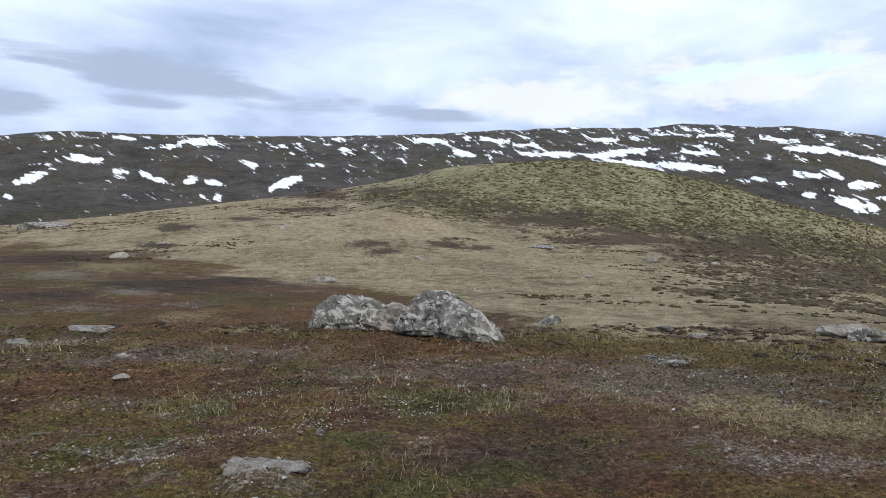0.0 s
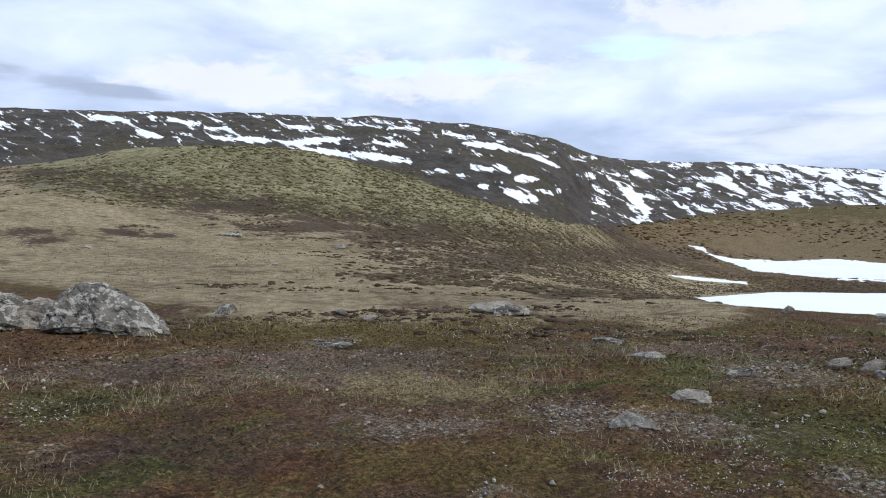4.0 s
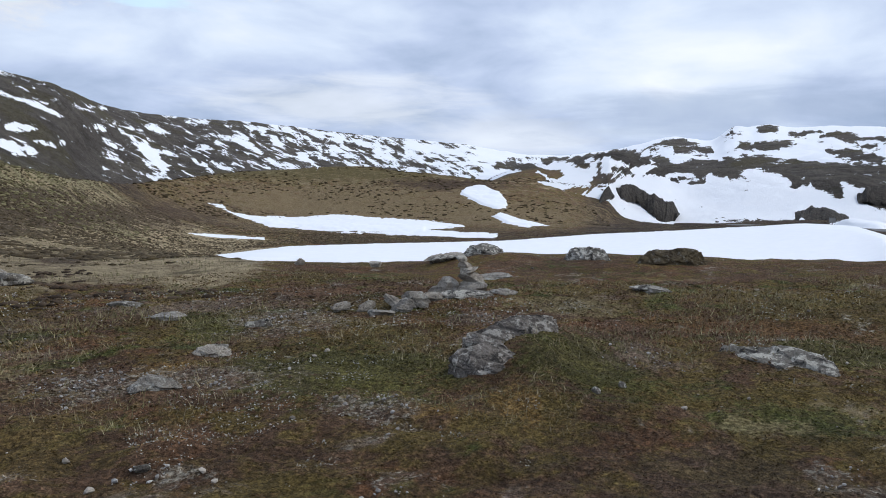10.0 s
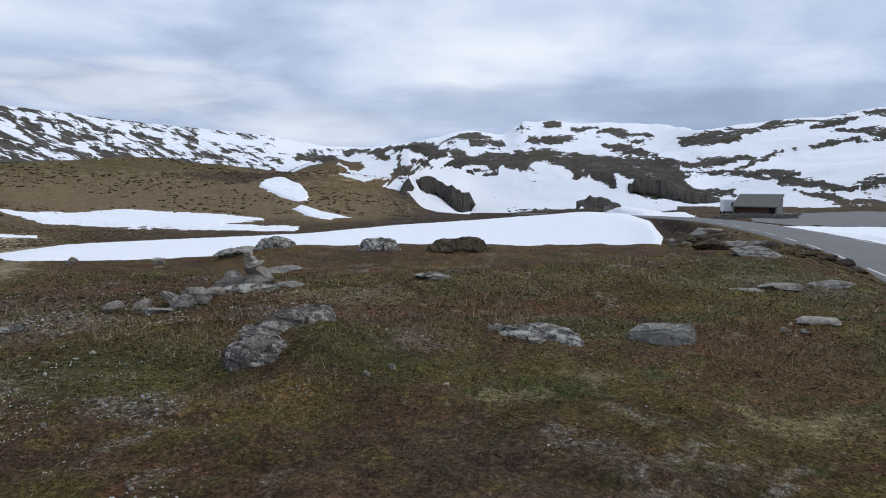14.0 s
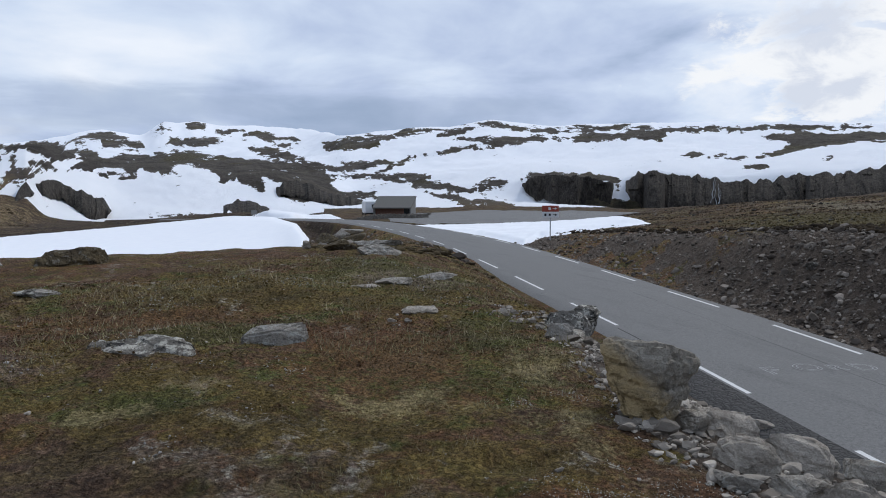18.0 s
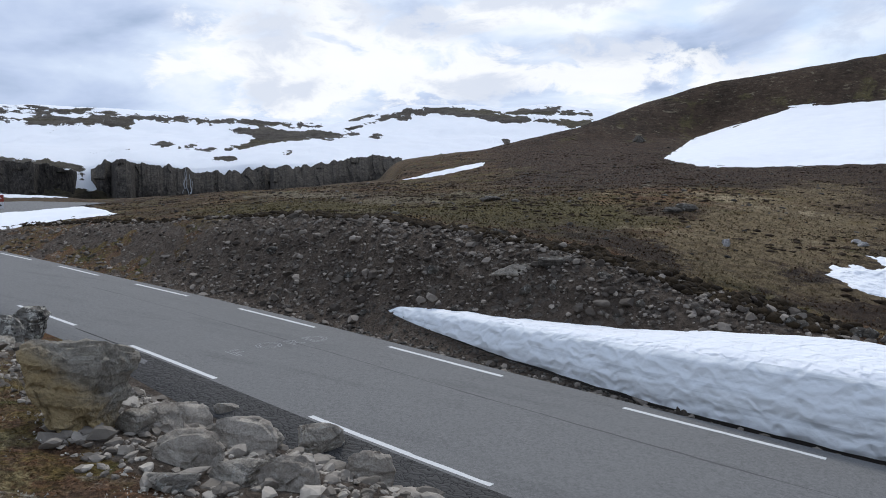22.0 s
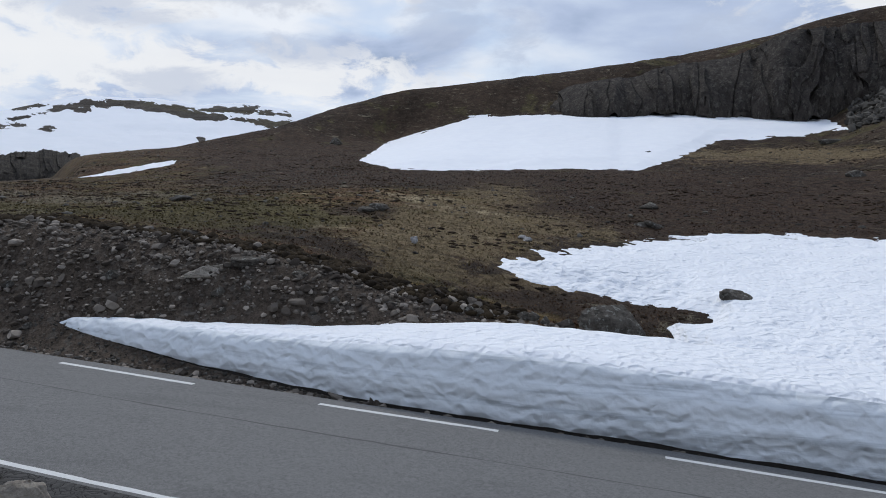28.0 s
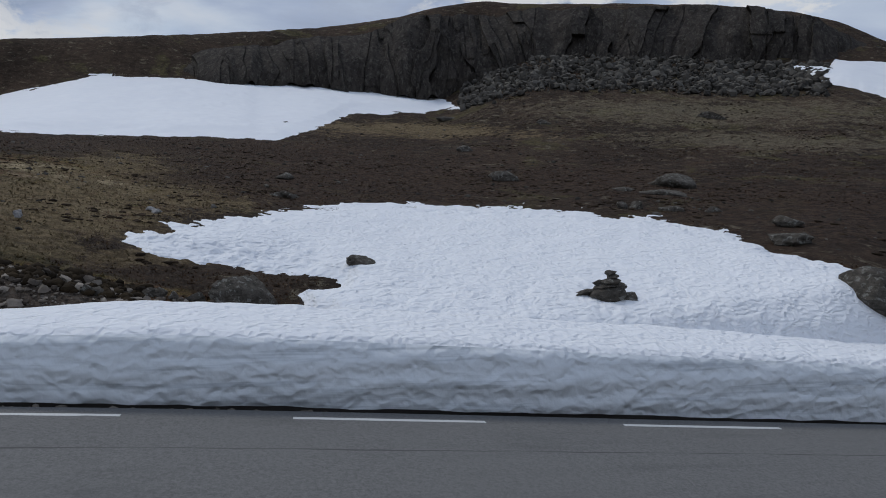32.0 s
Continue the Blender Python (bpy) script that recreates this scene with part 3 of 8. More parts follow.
tract("dark", 36.5, -2.37, 2.61, 0.26)
tract("dark", 40.7, -4.45, 1.74, 0.26)
tract("dark", 23.3, -5.21, 1.74, 0.39)
tract("tan", 167.8, -4.01, 4.78, 1.13)
tract("tan", 172.5, -4.69, 5.22, 1.39)
tract("tan", 175.1, -1.17, 3.04, 1.39)
tract("tan", 178.7, -2.88, 4.78, 1.13)
tract("dark", 157.6, 2.20, 6.96, 1.13)
tract("dark", 182.4, -0.83, 6.52, 1.48)
tract("dark", 166.0, 0.59, 8.70, 0.43)
tract("olive", 153.2, -2.13, 6.96, 1.13)
tract("olive", 139.0, -2.19, 8.70, 0.78)
tract("pale", 144.9, -1.42, 3.91, 0.26)
tract("pale", 138.2, -0.96, 5.22, 0.22)
tract("pale", 149.9, -0.87, 3.48, 0.22)
tract("pale", 142.1, -2.26, 2.17, 0.22)
tract("dark", 164.2, -1.98, 2.17, 0.43)
tract("dark", 193.1, -1.19, 11.30, 2.00)
tract("dark", 162.5, 1.61, 8.70, 0.61)
tract("dark", 183.5, 0.66, 6.96, 0.70)
tract("tan", 170.8, -2.98, 6.96, 1.48)
tract("tan", 173.9, -0.56, 2.61, 0.87)
tract("tan", 174.8, -7.13, 4.35, 0.61)
tract("tan", 195.7, 2.57, 8.70, 0.52)
tract("tan", 170.1, -2.83, 6.52, 1.57)
tract("tan", 168.7, -5.66, 4.78, 1.57)
tract("tan", 177.9, -7.34, 2.61, 0.52)
tract("dark", 190.2, -1.37, 10.87, 1.57)
tract("dark", 181.2, 0.63, 13.04, 0.70)
tract("dark", 206.4, -0.83, 8.70, 0.96)
tract("pale", 216.3, 4.36, 13.04, 0.96)
tract("dark", 222.0, -2.21, 8.70, 1.74)
tract("olive", 158.3, -2.29, 6.96, 1.13)
tract("pale", 220.1, 2.43, 10.43, 0.61)


def tone_fields(x, y, z, tones=TONES):
    """For each tone, 1 in the middle of a patch, a half at its edge, 0 well outside."""
    az, r = in_bearing(x, y)
    near, off = np.where(r < 48)[0], np.where((r > 14) & (r < 250))[0]
    wx = x[near] + 0.7 * fnoise(x[near] * 0.9, y[near] * 0.9, 4, 301)
    wy = y[near] + 0.7 * fnoise(x[near] * 0.9, y[near] * 0.9, 4, 302)
    oa, oe = az[off], np.degrees(np.arctan2(z[off] - EYE, r[off])) + 0.5 * fnoise(x[off] * 0.2, y[off] * 0.2, 4, 303)
    out = {}
    for tone in tones:
        v = np.zeros(len(x))
        for px, py, across, deep, head in PATCHES[tone]:
            m = 2.1 * max(across, deep)
            k = np.where((np.abs(wx - px) < m) & (np.abs(wy - py) < m))[0]
            c, n = math.cos(radians(head)), math.sin(radians(head))
            dx, dy = wx[k] - px, wy[k] - py
            v[near[k]] = np.maximum(v[near[k]], 1 - 0.5 * np.hypot((dx * c - dy * n) / across, (dx * n + dy * c) / deep))
        for head, rise, wide, tall in TRACTS[tone]:
            k = np.where((np.abs(oa - head) < 2.1 * wide) & (np.abs(oe - rise) < 2.1 * tall))[0]
            v[off[k]] = np.maximum(v[off[k]], 1 - 0.5 * np.hypot((oa[k] - head) / wide, (oe[k] - rise) / tall))
        out[tone] = v
    return out


# the lower edge of the dry grass on the northern slope: heading, distance
GRASS_EDGE = [(-60, 62), (-21, 54), (-16, 48), (-10.6, 39), (-5.7, 31), (0, 25.5), (6, 23.9), (11, 19.3), (15, 15.8), (22, 15.2), (30, 15.8), (36, 15.2), (44, 14.5), (51, 14.8), (54, 17), (60, 19)]


def grass_edge(az):
    return np.interp(az, [q[0] for q in GRASS_EDGE], [q[1] for q in GRASS_EDGE])


# ---- materials ----
def material(name):
    m = bpy.data.materials.new(name)
    m.use_nodes = True
    return m, Nodes(m.node_tree)


def finish(k, color, rough=0.9, normal=None, metal=0.0, spec=0.3, **more):
    b = k.n("ShaderNodeBsdfPrincipled", ins={"Metallic": metal, "Specular IOR Level": spec})
    k.put(b.inputs["Base Color"], color)
    k.put(b.inputs["Roughness"], rough)
    for key, v in more.items():
        k.put(b.inputs[key.replace("_", " ")], v)
    if normal is not None:
        k.put(b.inputs["Normal"], normal)
    k.n("ShaderNodeOutputMaterial", ins={"Surface": b.outputs[0]})
    return b


def place_of(k):
    return k.n("ShaderNodeNewGeometry").outputs["Position"]


def lies(k, tone, p, scale=3.0, ragged=1.0, lo=0.34, hi=0.62):
    """Where a tone's patches lie, with ragged, speckled edges."""
    n = k.math("ADD", k.math("MULTIPLY", k.noise(p, scale, 5, 0.68, 0.5), 0.5), k.math("MULTIPLY", k.noise(p, scale * 6, 5, 0.75), 0.5))
    return k.step(k.math("ADD", k.attr(tone), k.math("MULTIPLY", k.math("SUBTRACT", n, 0.5), ragged * 3.2)), lo, hi)


def carpet(k, p, fine):
    """Colours of the low plants: heather brown, olive moss, green crowberry, rust, grey dead twigs and pale lichen in patches."""
    big, blot, small = k.noise(p, 0.26, 3, 0.5, 0.4), k.noise(p, 1.25, 5, 0.62, 0.5), k.noise(p, 4.5, 5, 0.65, 0.4)
    brown = k.mix(fine, (0.057, 0.033, 0.019), (0.207, 0.123, 0.073))
    olive = k.mix(fine, (0.059, 0.041, 0.012), (0.221, 0.160, 0.053))
    green = k.mix(fine, (0.038, 0.041, 0.010), (0.148, 0.158, 0.046))
    rust = k.mix(fine, (0.068, 0.035, 0.016), (0.244, 0.122, 0.060))
    grey = k.mix(fine, (0.096, 0.069, 0.053), (0.322, 0.247, 0.191))
    straw = k.mix(fine, (0.146, 0.117, 0.053), (0.421, 0.351, 0.183))
    pale = k.mix(fine, (0.234, 0.210, 0.165), (0.655, 0.601, 0.484))
    amber = k.mix(fine, (0.090, 0.054, 0.018), (0.312, 0.193, 0.066))
    deep = k.mix(fine, (0.035, 0.025, 0.019), (0.135, 0.096, 0.073))
    dark = k.mix(k.step(k.noise(p, 0.6, 5, 0.65, 0.5), 0.51, 0.62), brown, rust)
    moss = k.mix(k.step(k.noise(p, 0.9, 5, 0.65, 0.6), 0.52, 0.62), olive, green)
    mixed = k.math("ADD", k.math("MULTIPLY", big, 0.30), k.math("ADD", k.math("MULTIPLY", blot, 0.35), k.math("MULTIPLY", small, 0.35)))
    col = k.mix(k.step(mixed, 0.455, 0.55), dark, moss)
    belt = k.noise(k.scaled(p, (0.8, 1.2, 1.0)), 0.75, 6, 0.68, 0.9)
    col = k.mix(k.math("MULTIPLY", k.step(belt, 0.56, 0.66), k.step(small, 0.44, 0.58)), col, grey)
    col = k.mix(k.math("MULTIPLY", k.step(k.noise(p, 0.7, 6, 0.7, 0.4), 0.59, 0.66), 0.6), col, straw)
    col = k.mix(k.math("MULTIPLY", lies(k, "dark", p, 2.0), 0.5), col, deep)
    col = k.mix(k.math("MULTIPLY", lies(k, "olive", p, 1.6), 0.7), col, olive)
    col = k.mix(k.math("MULTIPLY", lies(k, "green", p, 2.2), 0.65), col, green)
    col = k.mix(k.math("MULTIPLY", lies(k, "rust", p, 2.0), 0.68), col, rust)
    col = k.mix(k.math("MULTIPLY", lies(k, "orange", p, 4.0), 0.8), col, amber)
    col = k.mix(k.math("MULTIPLY", lies(k, "grey", k.scaled(p, (0.8, 1.3, 1.0)), 2.2, 1.1, 0.46, 0.80), 0.62), col, grey)
    col = k.mix(k.math("MULTIPLY", lies(k, "straw", p, 3.5, 1.1, 0.46, 0.80), 0.7), col, straw)
    # mottled tone; its dark patches also paint in shaded hollows between hummocks
    shade = k.math("ADD", k.math("MULTIPLY", k.mottle(p, 0.42, 7, 0.75), 0.34), k.math("ADD", k.math("MULTIPLY", k.mottle(p, 1.7, 7, 0.75), 0.36), k.math("MULTIPLY", k.mottle(p, 9.0, 5, 0.7), 0.30)))
    col = k.mix(shade, k.mix(1.0, col, (0.42, 0.40, 0.38), "MULTIPLY"), k.mix(1.0, col, (1.55, 1.53, 1.50), "MULTIPLY"))
    specks = k.step(k.noise(p, 17, 5, 0.75, 0.3), 0.50, 0.60)
    crust = k.math("MULTIPLY", k.step(k.noise(p, 8, 6, 0.72), 0.52, 0.60), k.step(belt, 0.57, 0.66))
    bare_ = lies(k, "pale", p, 4.0, 1.1, 0.44, 0.74)
    col = k.mix(k.math("MULTIPLY", bare_, 0.38), col, grey)
    return k.mix(k.math("MULTIPLY", k.math("MAXIMUM", crust, k.math("MULTIPLY", bare_, specks)), 0.72), col, pale)


def hill_tones(k, p, col, fine):
    """Dark heather, tan grass, olive moss and pale straw in tracts on the slopes."""
    col = k.mix(k.math("MULTIPLY", lies(k, "olive", p, 0.35), 0.75), col, k.mix(fine, (0.042, 0.034, 0.012), (0.165, 0.135, 0.056)))
    col = k.mix(k.math("MULTIPLY", lies(k, "tan", p, 0.4, 1.0, 0.42, 0.72), 0.9), col, k.mix(fine, (0.100, 0.071, 0.036), (0.32, 0.238, 0.132)))
    col = k.mix(k.math("MULTIPLY", lies(k, "dark", p, 0.5, 1.2), 0.85), col, k.mix(fine, (0.020, 0.013, 0.009), (0.105, 0.066, 0.043)))
    return k.mix(k.math("MULTIPLY", lies(k, "pale", p, 0.9, 1.3, 0.45, 0.7), 0.55), col, k.mix(fine, (0.11, 0.09, 0.055), (0.34, 0.285, 0.19)))


def tundra():
    m, k = material("tundra")
    p = place_of(k)
    fine, mid = k.mottle(p, 26, 5, 0.7), k.noise(p, 5.5, 5, 0.6, 0.3)
    col = carpet(k, p, fine)
    # zones
    grass = k.mix(k.math("ADD", k.math("MULTIPLY", k.mottle(k.scaled(p, (1, 1, 2)), 2.6, 7, 0.75), 0.65), k.math("MULTIPLY", k.mottle(p, 0.22, 5, 0.65), 0.35)), (0.160, 0.120, 0.066), (0.58, 0.465, 0.285))
    grass = k.mix(k.math("MULTIPLY", k.step(k.noise(k.scaled(p, (0.5, 0.5, 1)), 1.1, 5, 0.65), 0.55, 0.68), 0.75), grass, (0.085, 0.065, 0.035))
    col = k.mix(k.step(k.math("ADD", k.attr("dry_grass"), k.math("ADD", k.math("MULTIPLY", k.math("SUBTRACT", mid, 0.5), 0.5), k.math("MULTIPLY", k.math("SUBTRACT", k.noise(k.scaled(p, (1, 1, 3)), 0.24, 5, 0.65, 0.4), 0.5), 1.9))), 0.35, 0.65), col, grass)
    hump = k.mix(k.math("ADD", k.math("MULTIPLY", k.mottle(p, 1.8, 7, 0.75), 0.65), k.math("MULTIPLY", k.mottle(p, 0.16, 5, 0.7), 0.35)), (0.13, 0.112, 0.054), (0.45, 0.40, 0.225))
    hump = k.mix(k.math("MULTIPLY", k.step(k.noise(p, 0.8, 6, 0.68), 0.53, 0.64), 0.9), hump, (0.060, 0.045, 0.022))
    col = k.mix(k.step(k.math("ADD", k.attr("green_hump"), k.math("MULTIPLY", k.math("SUBTRACT", k.noise(p, 0.5, 4), 0.5), 0.9)), 0.35, 0.65), col, hump)
    tone = k.math("ADD", k.math("MULTIPLY", k.mottle(k.scaled(p, (1, 1, 2)), 1.6, 8, 0.8), 0.6), k.math("MULTIPLY", k.mottle(p, 0.16, 6, 0.7), 0.4))
    heath = k.mix(tone, (0.013, 0.009, 0.006), (0.096, 0.063, 0.042))
    moor = k.mix(k.mottle(p, 2.2, 7, 0.78), (0.032, 0.028, 0.011), (0.150, 0.125, 0.052))
    heath = k.mix(k.math("MULTIPLY", k.step(k.noise(p, 0.24, 6, 0.66, 0.5), 0.54, 0.64), 0.75), heath, moor)
    heath = k.mix(k.math("MULTIPLY", k.step(k.noise(k.scaled(p, (1, 1, 3)), 0.8, 7, 0.74, 0.5), 0.575, 0.65), 0.7), heath, (0.25, 0.215, 0.15))
    heath = k.mix(k.math("MULTIPLY", k.step(k.noise(k.scaled(p, (1, 1, 2)), 2.6, 6, 0.75, 0.4), 0.60, 0.66), 0.6), heath, (0.24, 0.20, 0.14))
    col = k.mix(k.step(k.math("ADD", k.attr("heath"), k.math("MULTIPLY", k.math("SUBTRACT", k.noise(p, 0.4, 4), 0.5), 0.6)), 0.35, 0.65), col, heath)
    col = k.mix(k.attr("hillside"), col, hill_tones(k, p, col, k.mottle(p, 3.0, 7, 0.78)))
    vor = k.n("ShaderNodeTexVoronoi", ins={"Scale": 7.0})
    k.put(vor.inputs["Vector"], p)
    grit = k.mix(k.math("ADD", k.math("MULTIPLY", k.mottle(p, 11, 6, 0.8), 0.6), k.math("MULTIPLY", k.mottle(p, 2.2, 6, 0.75), 0.4)), (0.034, 0.025, 0.018), (0.190, 0.148, 0.115))
    grit = k.mix(k.math("MULTIPLY", k.step(k.n("ShaderNodeSeparateColor", ins={"Color": vor.outputs["Color"]}).outputs[0], 0.86, 0.92), 0.4), grit, (0.20, 0.18, 0.155))
    col = k.mix(k.step(k.math("ADD", k.attr("gravel"), k.math("MULTIPLY", k.math("SUBTRACT", mid, 0.5), 0.7)), 0.40, 0.60), col, grit)
    # far fells: dark heath and rock, lightened and greyed in place of haze, with snow lying in bands along the slope
    far = k.attr("far")
    fell = k.mix(k.math("ADD", k.math("MULTIPLY", k.mottle(p, 0.025, 8, 0.75), 0.5), k.math("MULTIPLY", k.math("ADD", k.math("MULTIPLY", k.mottle(k.scaled(p, (1, 1, 2)), 0.14, 7, 0.8), 0.5), k.math("MULTIPLY", k.mottle(k.scaled(p, (1, 1, 2)), 0.7, 6, 0.8), 0.5)), 0.6)), (0.026, 0.022, 0.020), (0.185, 0.160, 0.132))
    fell = k.mix(k.math("MULTIPLY", k.step(k.noise(p, 0.012, 6, 0.6), 0.50, 0.62), 0.6), fell, k.mix(k.mottle(p, 0.3, 6, 0.75), (0.05, 0.042, 0.020), (0.17, 0.145, 0.075)))
    col = k.mix(far, col, fell)
    drift = k.math("ADD", k.math("MULTIPLY", k.noise(k.scaled(p, (0.012, 0.012, 0.05)), 1.0, 6, 0.6, 0.4), 0.3), k.math("MULTIPLY", k.noise(k.scaled(p, (0.034, 0.034, 0.10)), 1.0, 7, 0.65, 0.6), 0.48))
    drift = k.math("ADD", drift, k.math("MULTIPLY", k.noise(k.scaled(p, (0.16, 0.16, 0.7)), 1.0, 6, 0.65, 0.5), 0.22))
    lay = k.n("ShaderNodeCombineXYZ", ins={"X": k.attr("bearing"), "Y": k.math("MULTIPLY", k.attr("rise"), 3.0)}).outputs[0]
    drift = k.math("ADD", k.math("MULTIPLY", drift, 0.42), k.math("MULTIPLY", k.noise(lay, 0.85, 7, 0.66, 0.6), 0.58))
    s = k.math("ADD", k.attr("snow"), k.math("MULTIPLY", k.math("SUBTRACT", drift, 0.5), k.attr("drift")))
    snowmask = k.step(s, -0.012, 0.012)
    white = k.mix(k.noise(p, 0.08, 6, 0.6), (0.82, 0.845, 0.88), (0.90, 0.91, 0.93))
    col = k.mix(snowmask, col, white)
    hgt = k.math("ADD", k.math("MULTIPLY", fine, 0.35), k.math("ADD", mid, k.math("MULTIPLY", k.noise(p, 60, 3, 0.6), 0.15)))
    nrm = k.bump(hgt, 0.9, 0.12)
    farn = k.bump(k.noise(p, 0.05, 8, 0.75), k.math("MULTIPLY", far, k.math("SUBTRACT", 1.0, k.math("MULTIPLY", snowmask, 0.93))), 14.0)
    k.put(farn.node.inputs["Normal"], nrm)
    finish(k, col, 0.95, farn, spec=0.15)
    return m


M_TUNDRA = tundra()


def rock_mat(name, dark, light, lichen=0.5, scale=1.0, tint=(0.5, 0.5, 0.45), upright=1.0, veins=0.55, lit_flank=None):
    m, k = material(name)
    p = local = k.n("ShaderNodeTexCoord").outputs["Object"]
    rnd = k.n("ShaderNodeObjectInfo").outputs["Random"]
    p = k.n("ShaderNodeVectorMath", operation="ADD", ins={0: p, 1: k.n("ShaderNodeCombineXYZ", ins={"X": k.math("MULTIPLY", rnd, 40.0)}).outputs[0]}).outputs[0]
    p = k.scaled(p, (1.0, 1.0, upright))
    a, fine = k.noise(p, 3 * scale, 8, 0.72, 0.3), k.noise(p, 30 * scale, 5, 0.75)
    col = k.mix(k.step(a, 0.32, 0.68), dark, light)
    col = k.mix(k.math("MULTIPLY", rnd, 0.35), col, (light[0] * 0.6, light[1] * 0.58, light[2] * 0.55))
    # stain on the lower left, brightened as if that face were lit
    if lit_flank:
        side_ = k.n("ShaderNodeVectorMath", operation="DOT_PRODUCT", ins={0: local, 1: (-1.1, -0.5, -1.2)}).outputs["Value"]
        col = k.mix(k.step(k.math("ADD", side_, k.math("MULTIPLY", k.math("SUBTRACT", k.noise(p, 3.5, 6, 0.7), 0.5), 0.7)), -0.46, -0.12), col, k.mix(fine, tuple(c * 0.6 for c in lit_flank), lit_flank))
    vein = k.noise(k.scaled(p, (1, 1, 5)), 4 * scale, 5, 0.6, 1.0)
    col = k.mix(k.math("MULTIPLY", k.step(vein, 0.55, 0.66), veins), col, tuple(c * 0.4 for c in dark))
    col = k.mix(k.math("MULTIPLY", k.step(fine, 0.35, 0.75), 0.35), col, tuple(c * 0.35 for c in dark))
    spots = k.step(k.noise(p, 7 * scale, 7, 0.72), 0.58 - 0.07 * lichen, 0.62 - 0.07 * lichen)
    col = k.mix(k.math("MULTIPLY", spots, 0.8 * lichen), col, tint)
    black = k.step(k.noise(p, 5.3 * scale, 7, 0.75), 0.56, 0.60)
    col = k.mix(k.math("MULTIPLY", black, 0.9 * lichen), col, (0.016, 0.015, 0.014))
    hgt = k.math("ADD", a, k.math("MULTIPLY", k.noise(p, 14 * scale, 7, 0.75), 0.5))
    finish(k, col, 0.92, k.bump(hgt, 1.0, 0.10 / scale), spec=0.2)
    return m


M_LICHEN_ROCK = rock_mat("lichen_rock", (0.12, 0.108, 0.092), (0.32, 0.295, 0.255), 1.0, 1.0, (0.60, 0.57, 0.49))
M_GREY_ROCK = rock_mat("grey_rock", (0.26, 0.228, 0.188), (0.62, 0.555, 0.465), 0.4)
M_SLATE = rock_mat("slate", (0.19, 0.170, 0.145), (0.47, 0.43, 0.37), 0.6, 1.5)
# ochre stain, its colour raised to look like a lit face
M_OCHRE_ROCK = rock_mat("ochre_rock", (0.21, 0.187, 0.155), (0.52, 0.465, 0.38), 0.2, 0.9, veins=0.35, lit_flank=(0.62, 0.46, 0.24))
M_DARK_CLIFF = rock_mat("dark_cliff", (0.012, 0.011, 0.010), (0.082, 0.070, 0.058), 0.4, 0.3, (0.16, 0.14, 0.112), 0.3)
M_HILL_CLIFF = rock_mat("hill_cliff", (0.016, 0.013, 0.011), (0.092, 0.078, 0.066), 0.45, 0.4, (0.16, 0.148, 0.125), 0.4)
# grey rock with the shade of its backlit side put into the colour
M_BACKLIT_ROCK = rock_mat("backlit_rock", (0.050, 0.044, 0.037), (0.165, 0.146, 0.122), 0.4)
M_RIDGE = rock_mat("ridge_rock", (0.085, 0.074, 0.066), (0.30, 0.265, 0.23), 0.85, 1.5, (0.50, 0.47, 0.41), veins=0.8)
M_VERGE_BLOCK = rock_mat("verge_block", (0.29, 0.25, 0.205), (0.66, 0.585, 0.49), 0.12, 1.3, veins=0.35)
M_WALL = rock_mat("wall_stone", (0.075, 0.065, 0.054), (0.21, 0.185, 0.155), 0.3)


def snow_mat(name, dirt_shade=0.0, relief=1.0):
    m, k = material(name)
    p = place_of(k)
    col = k.mix(k.noise(p, 0.9, 6, 0.6), (0.80, 0.82, 0.86), (0.90, 0.91, 0.92))
    if dirt_shade:
        # greyer base paints in the shade of the cut face; seams and specks are dirt
        col = k.mix(k.noise(p, 1.4, 6, 0.65), (0.70, 0.735, 0.755), (0.85, 0.87, 0.885))
        seam = k.noise(k.scaled(p, (0.30, 0.30, 6.0)), 1.0, 5, 0.6, 0.4)
        col = k.mix(k.math("MULTIPLY", k.step(seam, 0.50, 0.68), dirt_shade), col, (0.40, 0.43, 0.45))
        col = k.mix(k.math("MULTIPLY", k.step(k.noise(p, 5, 6, 0.7), 0.64, 0.76), dirt_shade * 0.5), col, (0.45, 0.43, 0.40))
    cup = k.n("ShaderNodeTexVoronoi", feature="SMOOTH_F1", ins={"Scale": 4.0 if dirt_shade else 6.5, "Smoothness": 0.5})
    k.put(cup.inputs["Vector"], k.n("ShaderNodeVectorMath", operation="ADD", ins={0: k.scaled(p, (0.8, 0.8, 1.5 if dirt_shade else 1.7)), 1: k.scaled(k.n("ShaderNodeTexNoise", ins={"Scale": 2.2, "Vector": p}).outputs["Color"], (0.5, 0.5, 0.5))}).outputs[0])
    nrm = k.bump(k.math("ADD", k.math("ADD", k.math("MULTIPLY", k.noise(p, 1.4, 4, 0.5), 0.35), k.math("MULTIPLY", cup.outputs["Distance"], 0.75)), k.math("MULTIPLY", k.noise(p, 14, 3, 0.6), 0.10)), 0.7 * relief, 0.11)
    finish(k, col, 0.75, nrm, spec=0.2, Subsurface_Weight=0.0)
    return m


M_SNOW = snow_mat("old_snow", 0.0, 1.1)
M_SNOW_CUT = snow_mat("shaded_cut_snow", 0.6, 1.2)
M_SNOW_SMOOTH = snow_mat("smooth_snow", 0.0, 0.12)


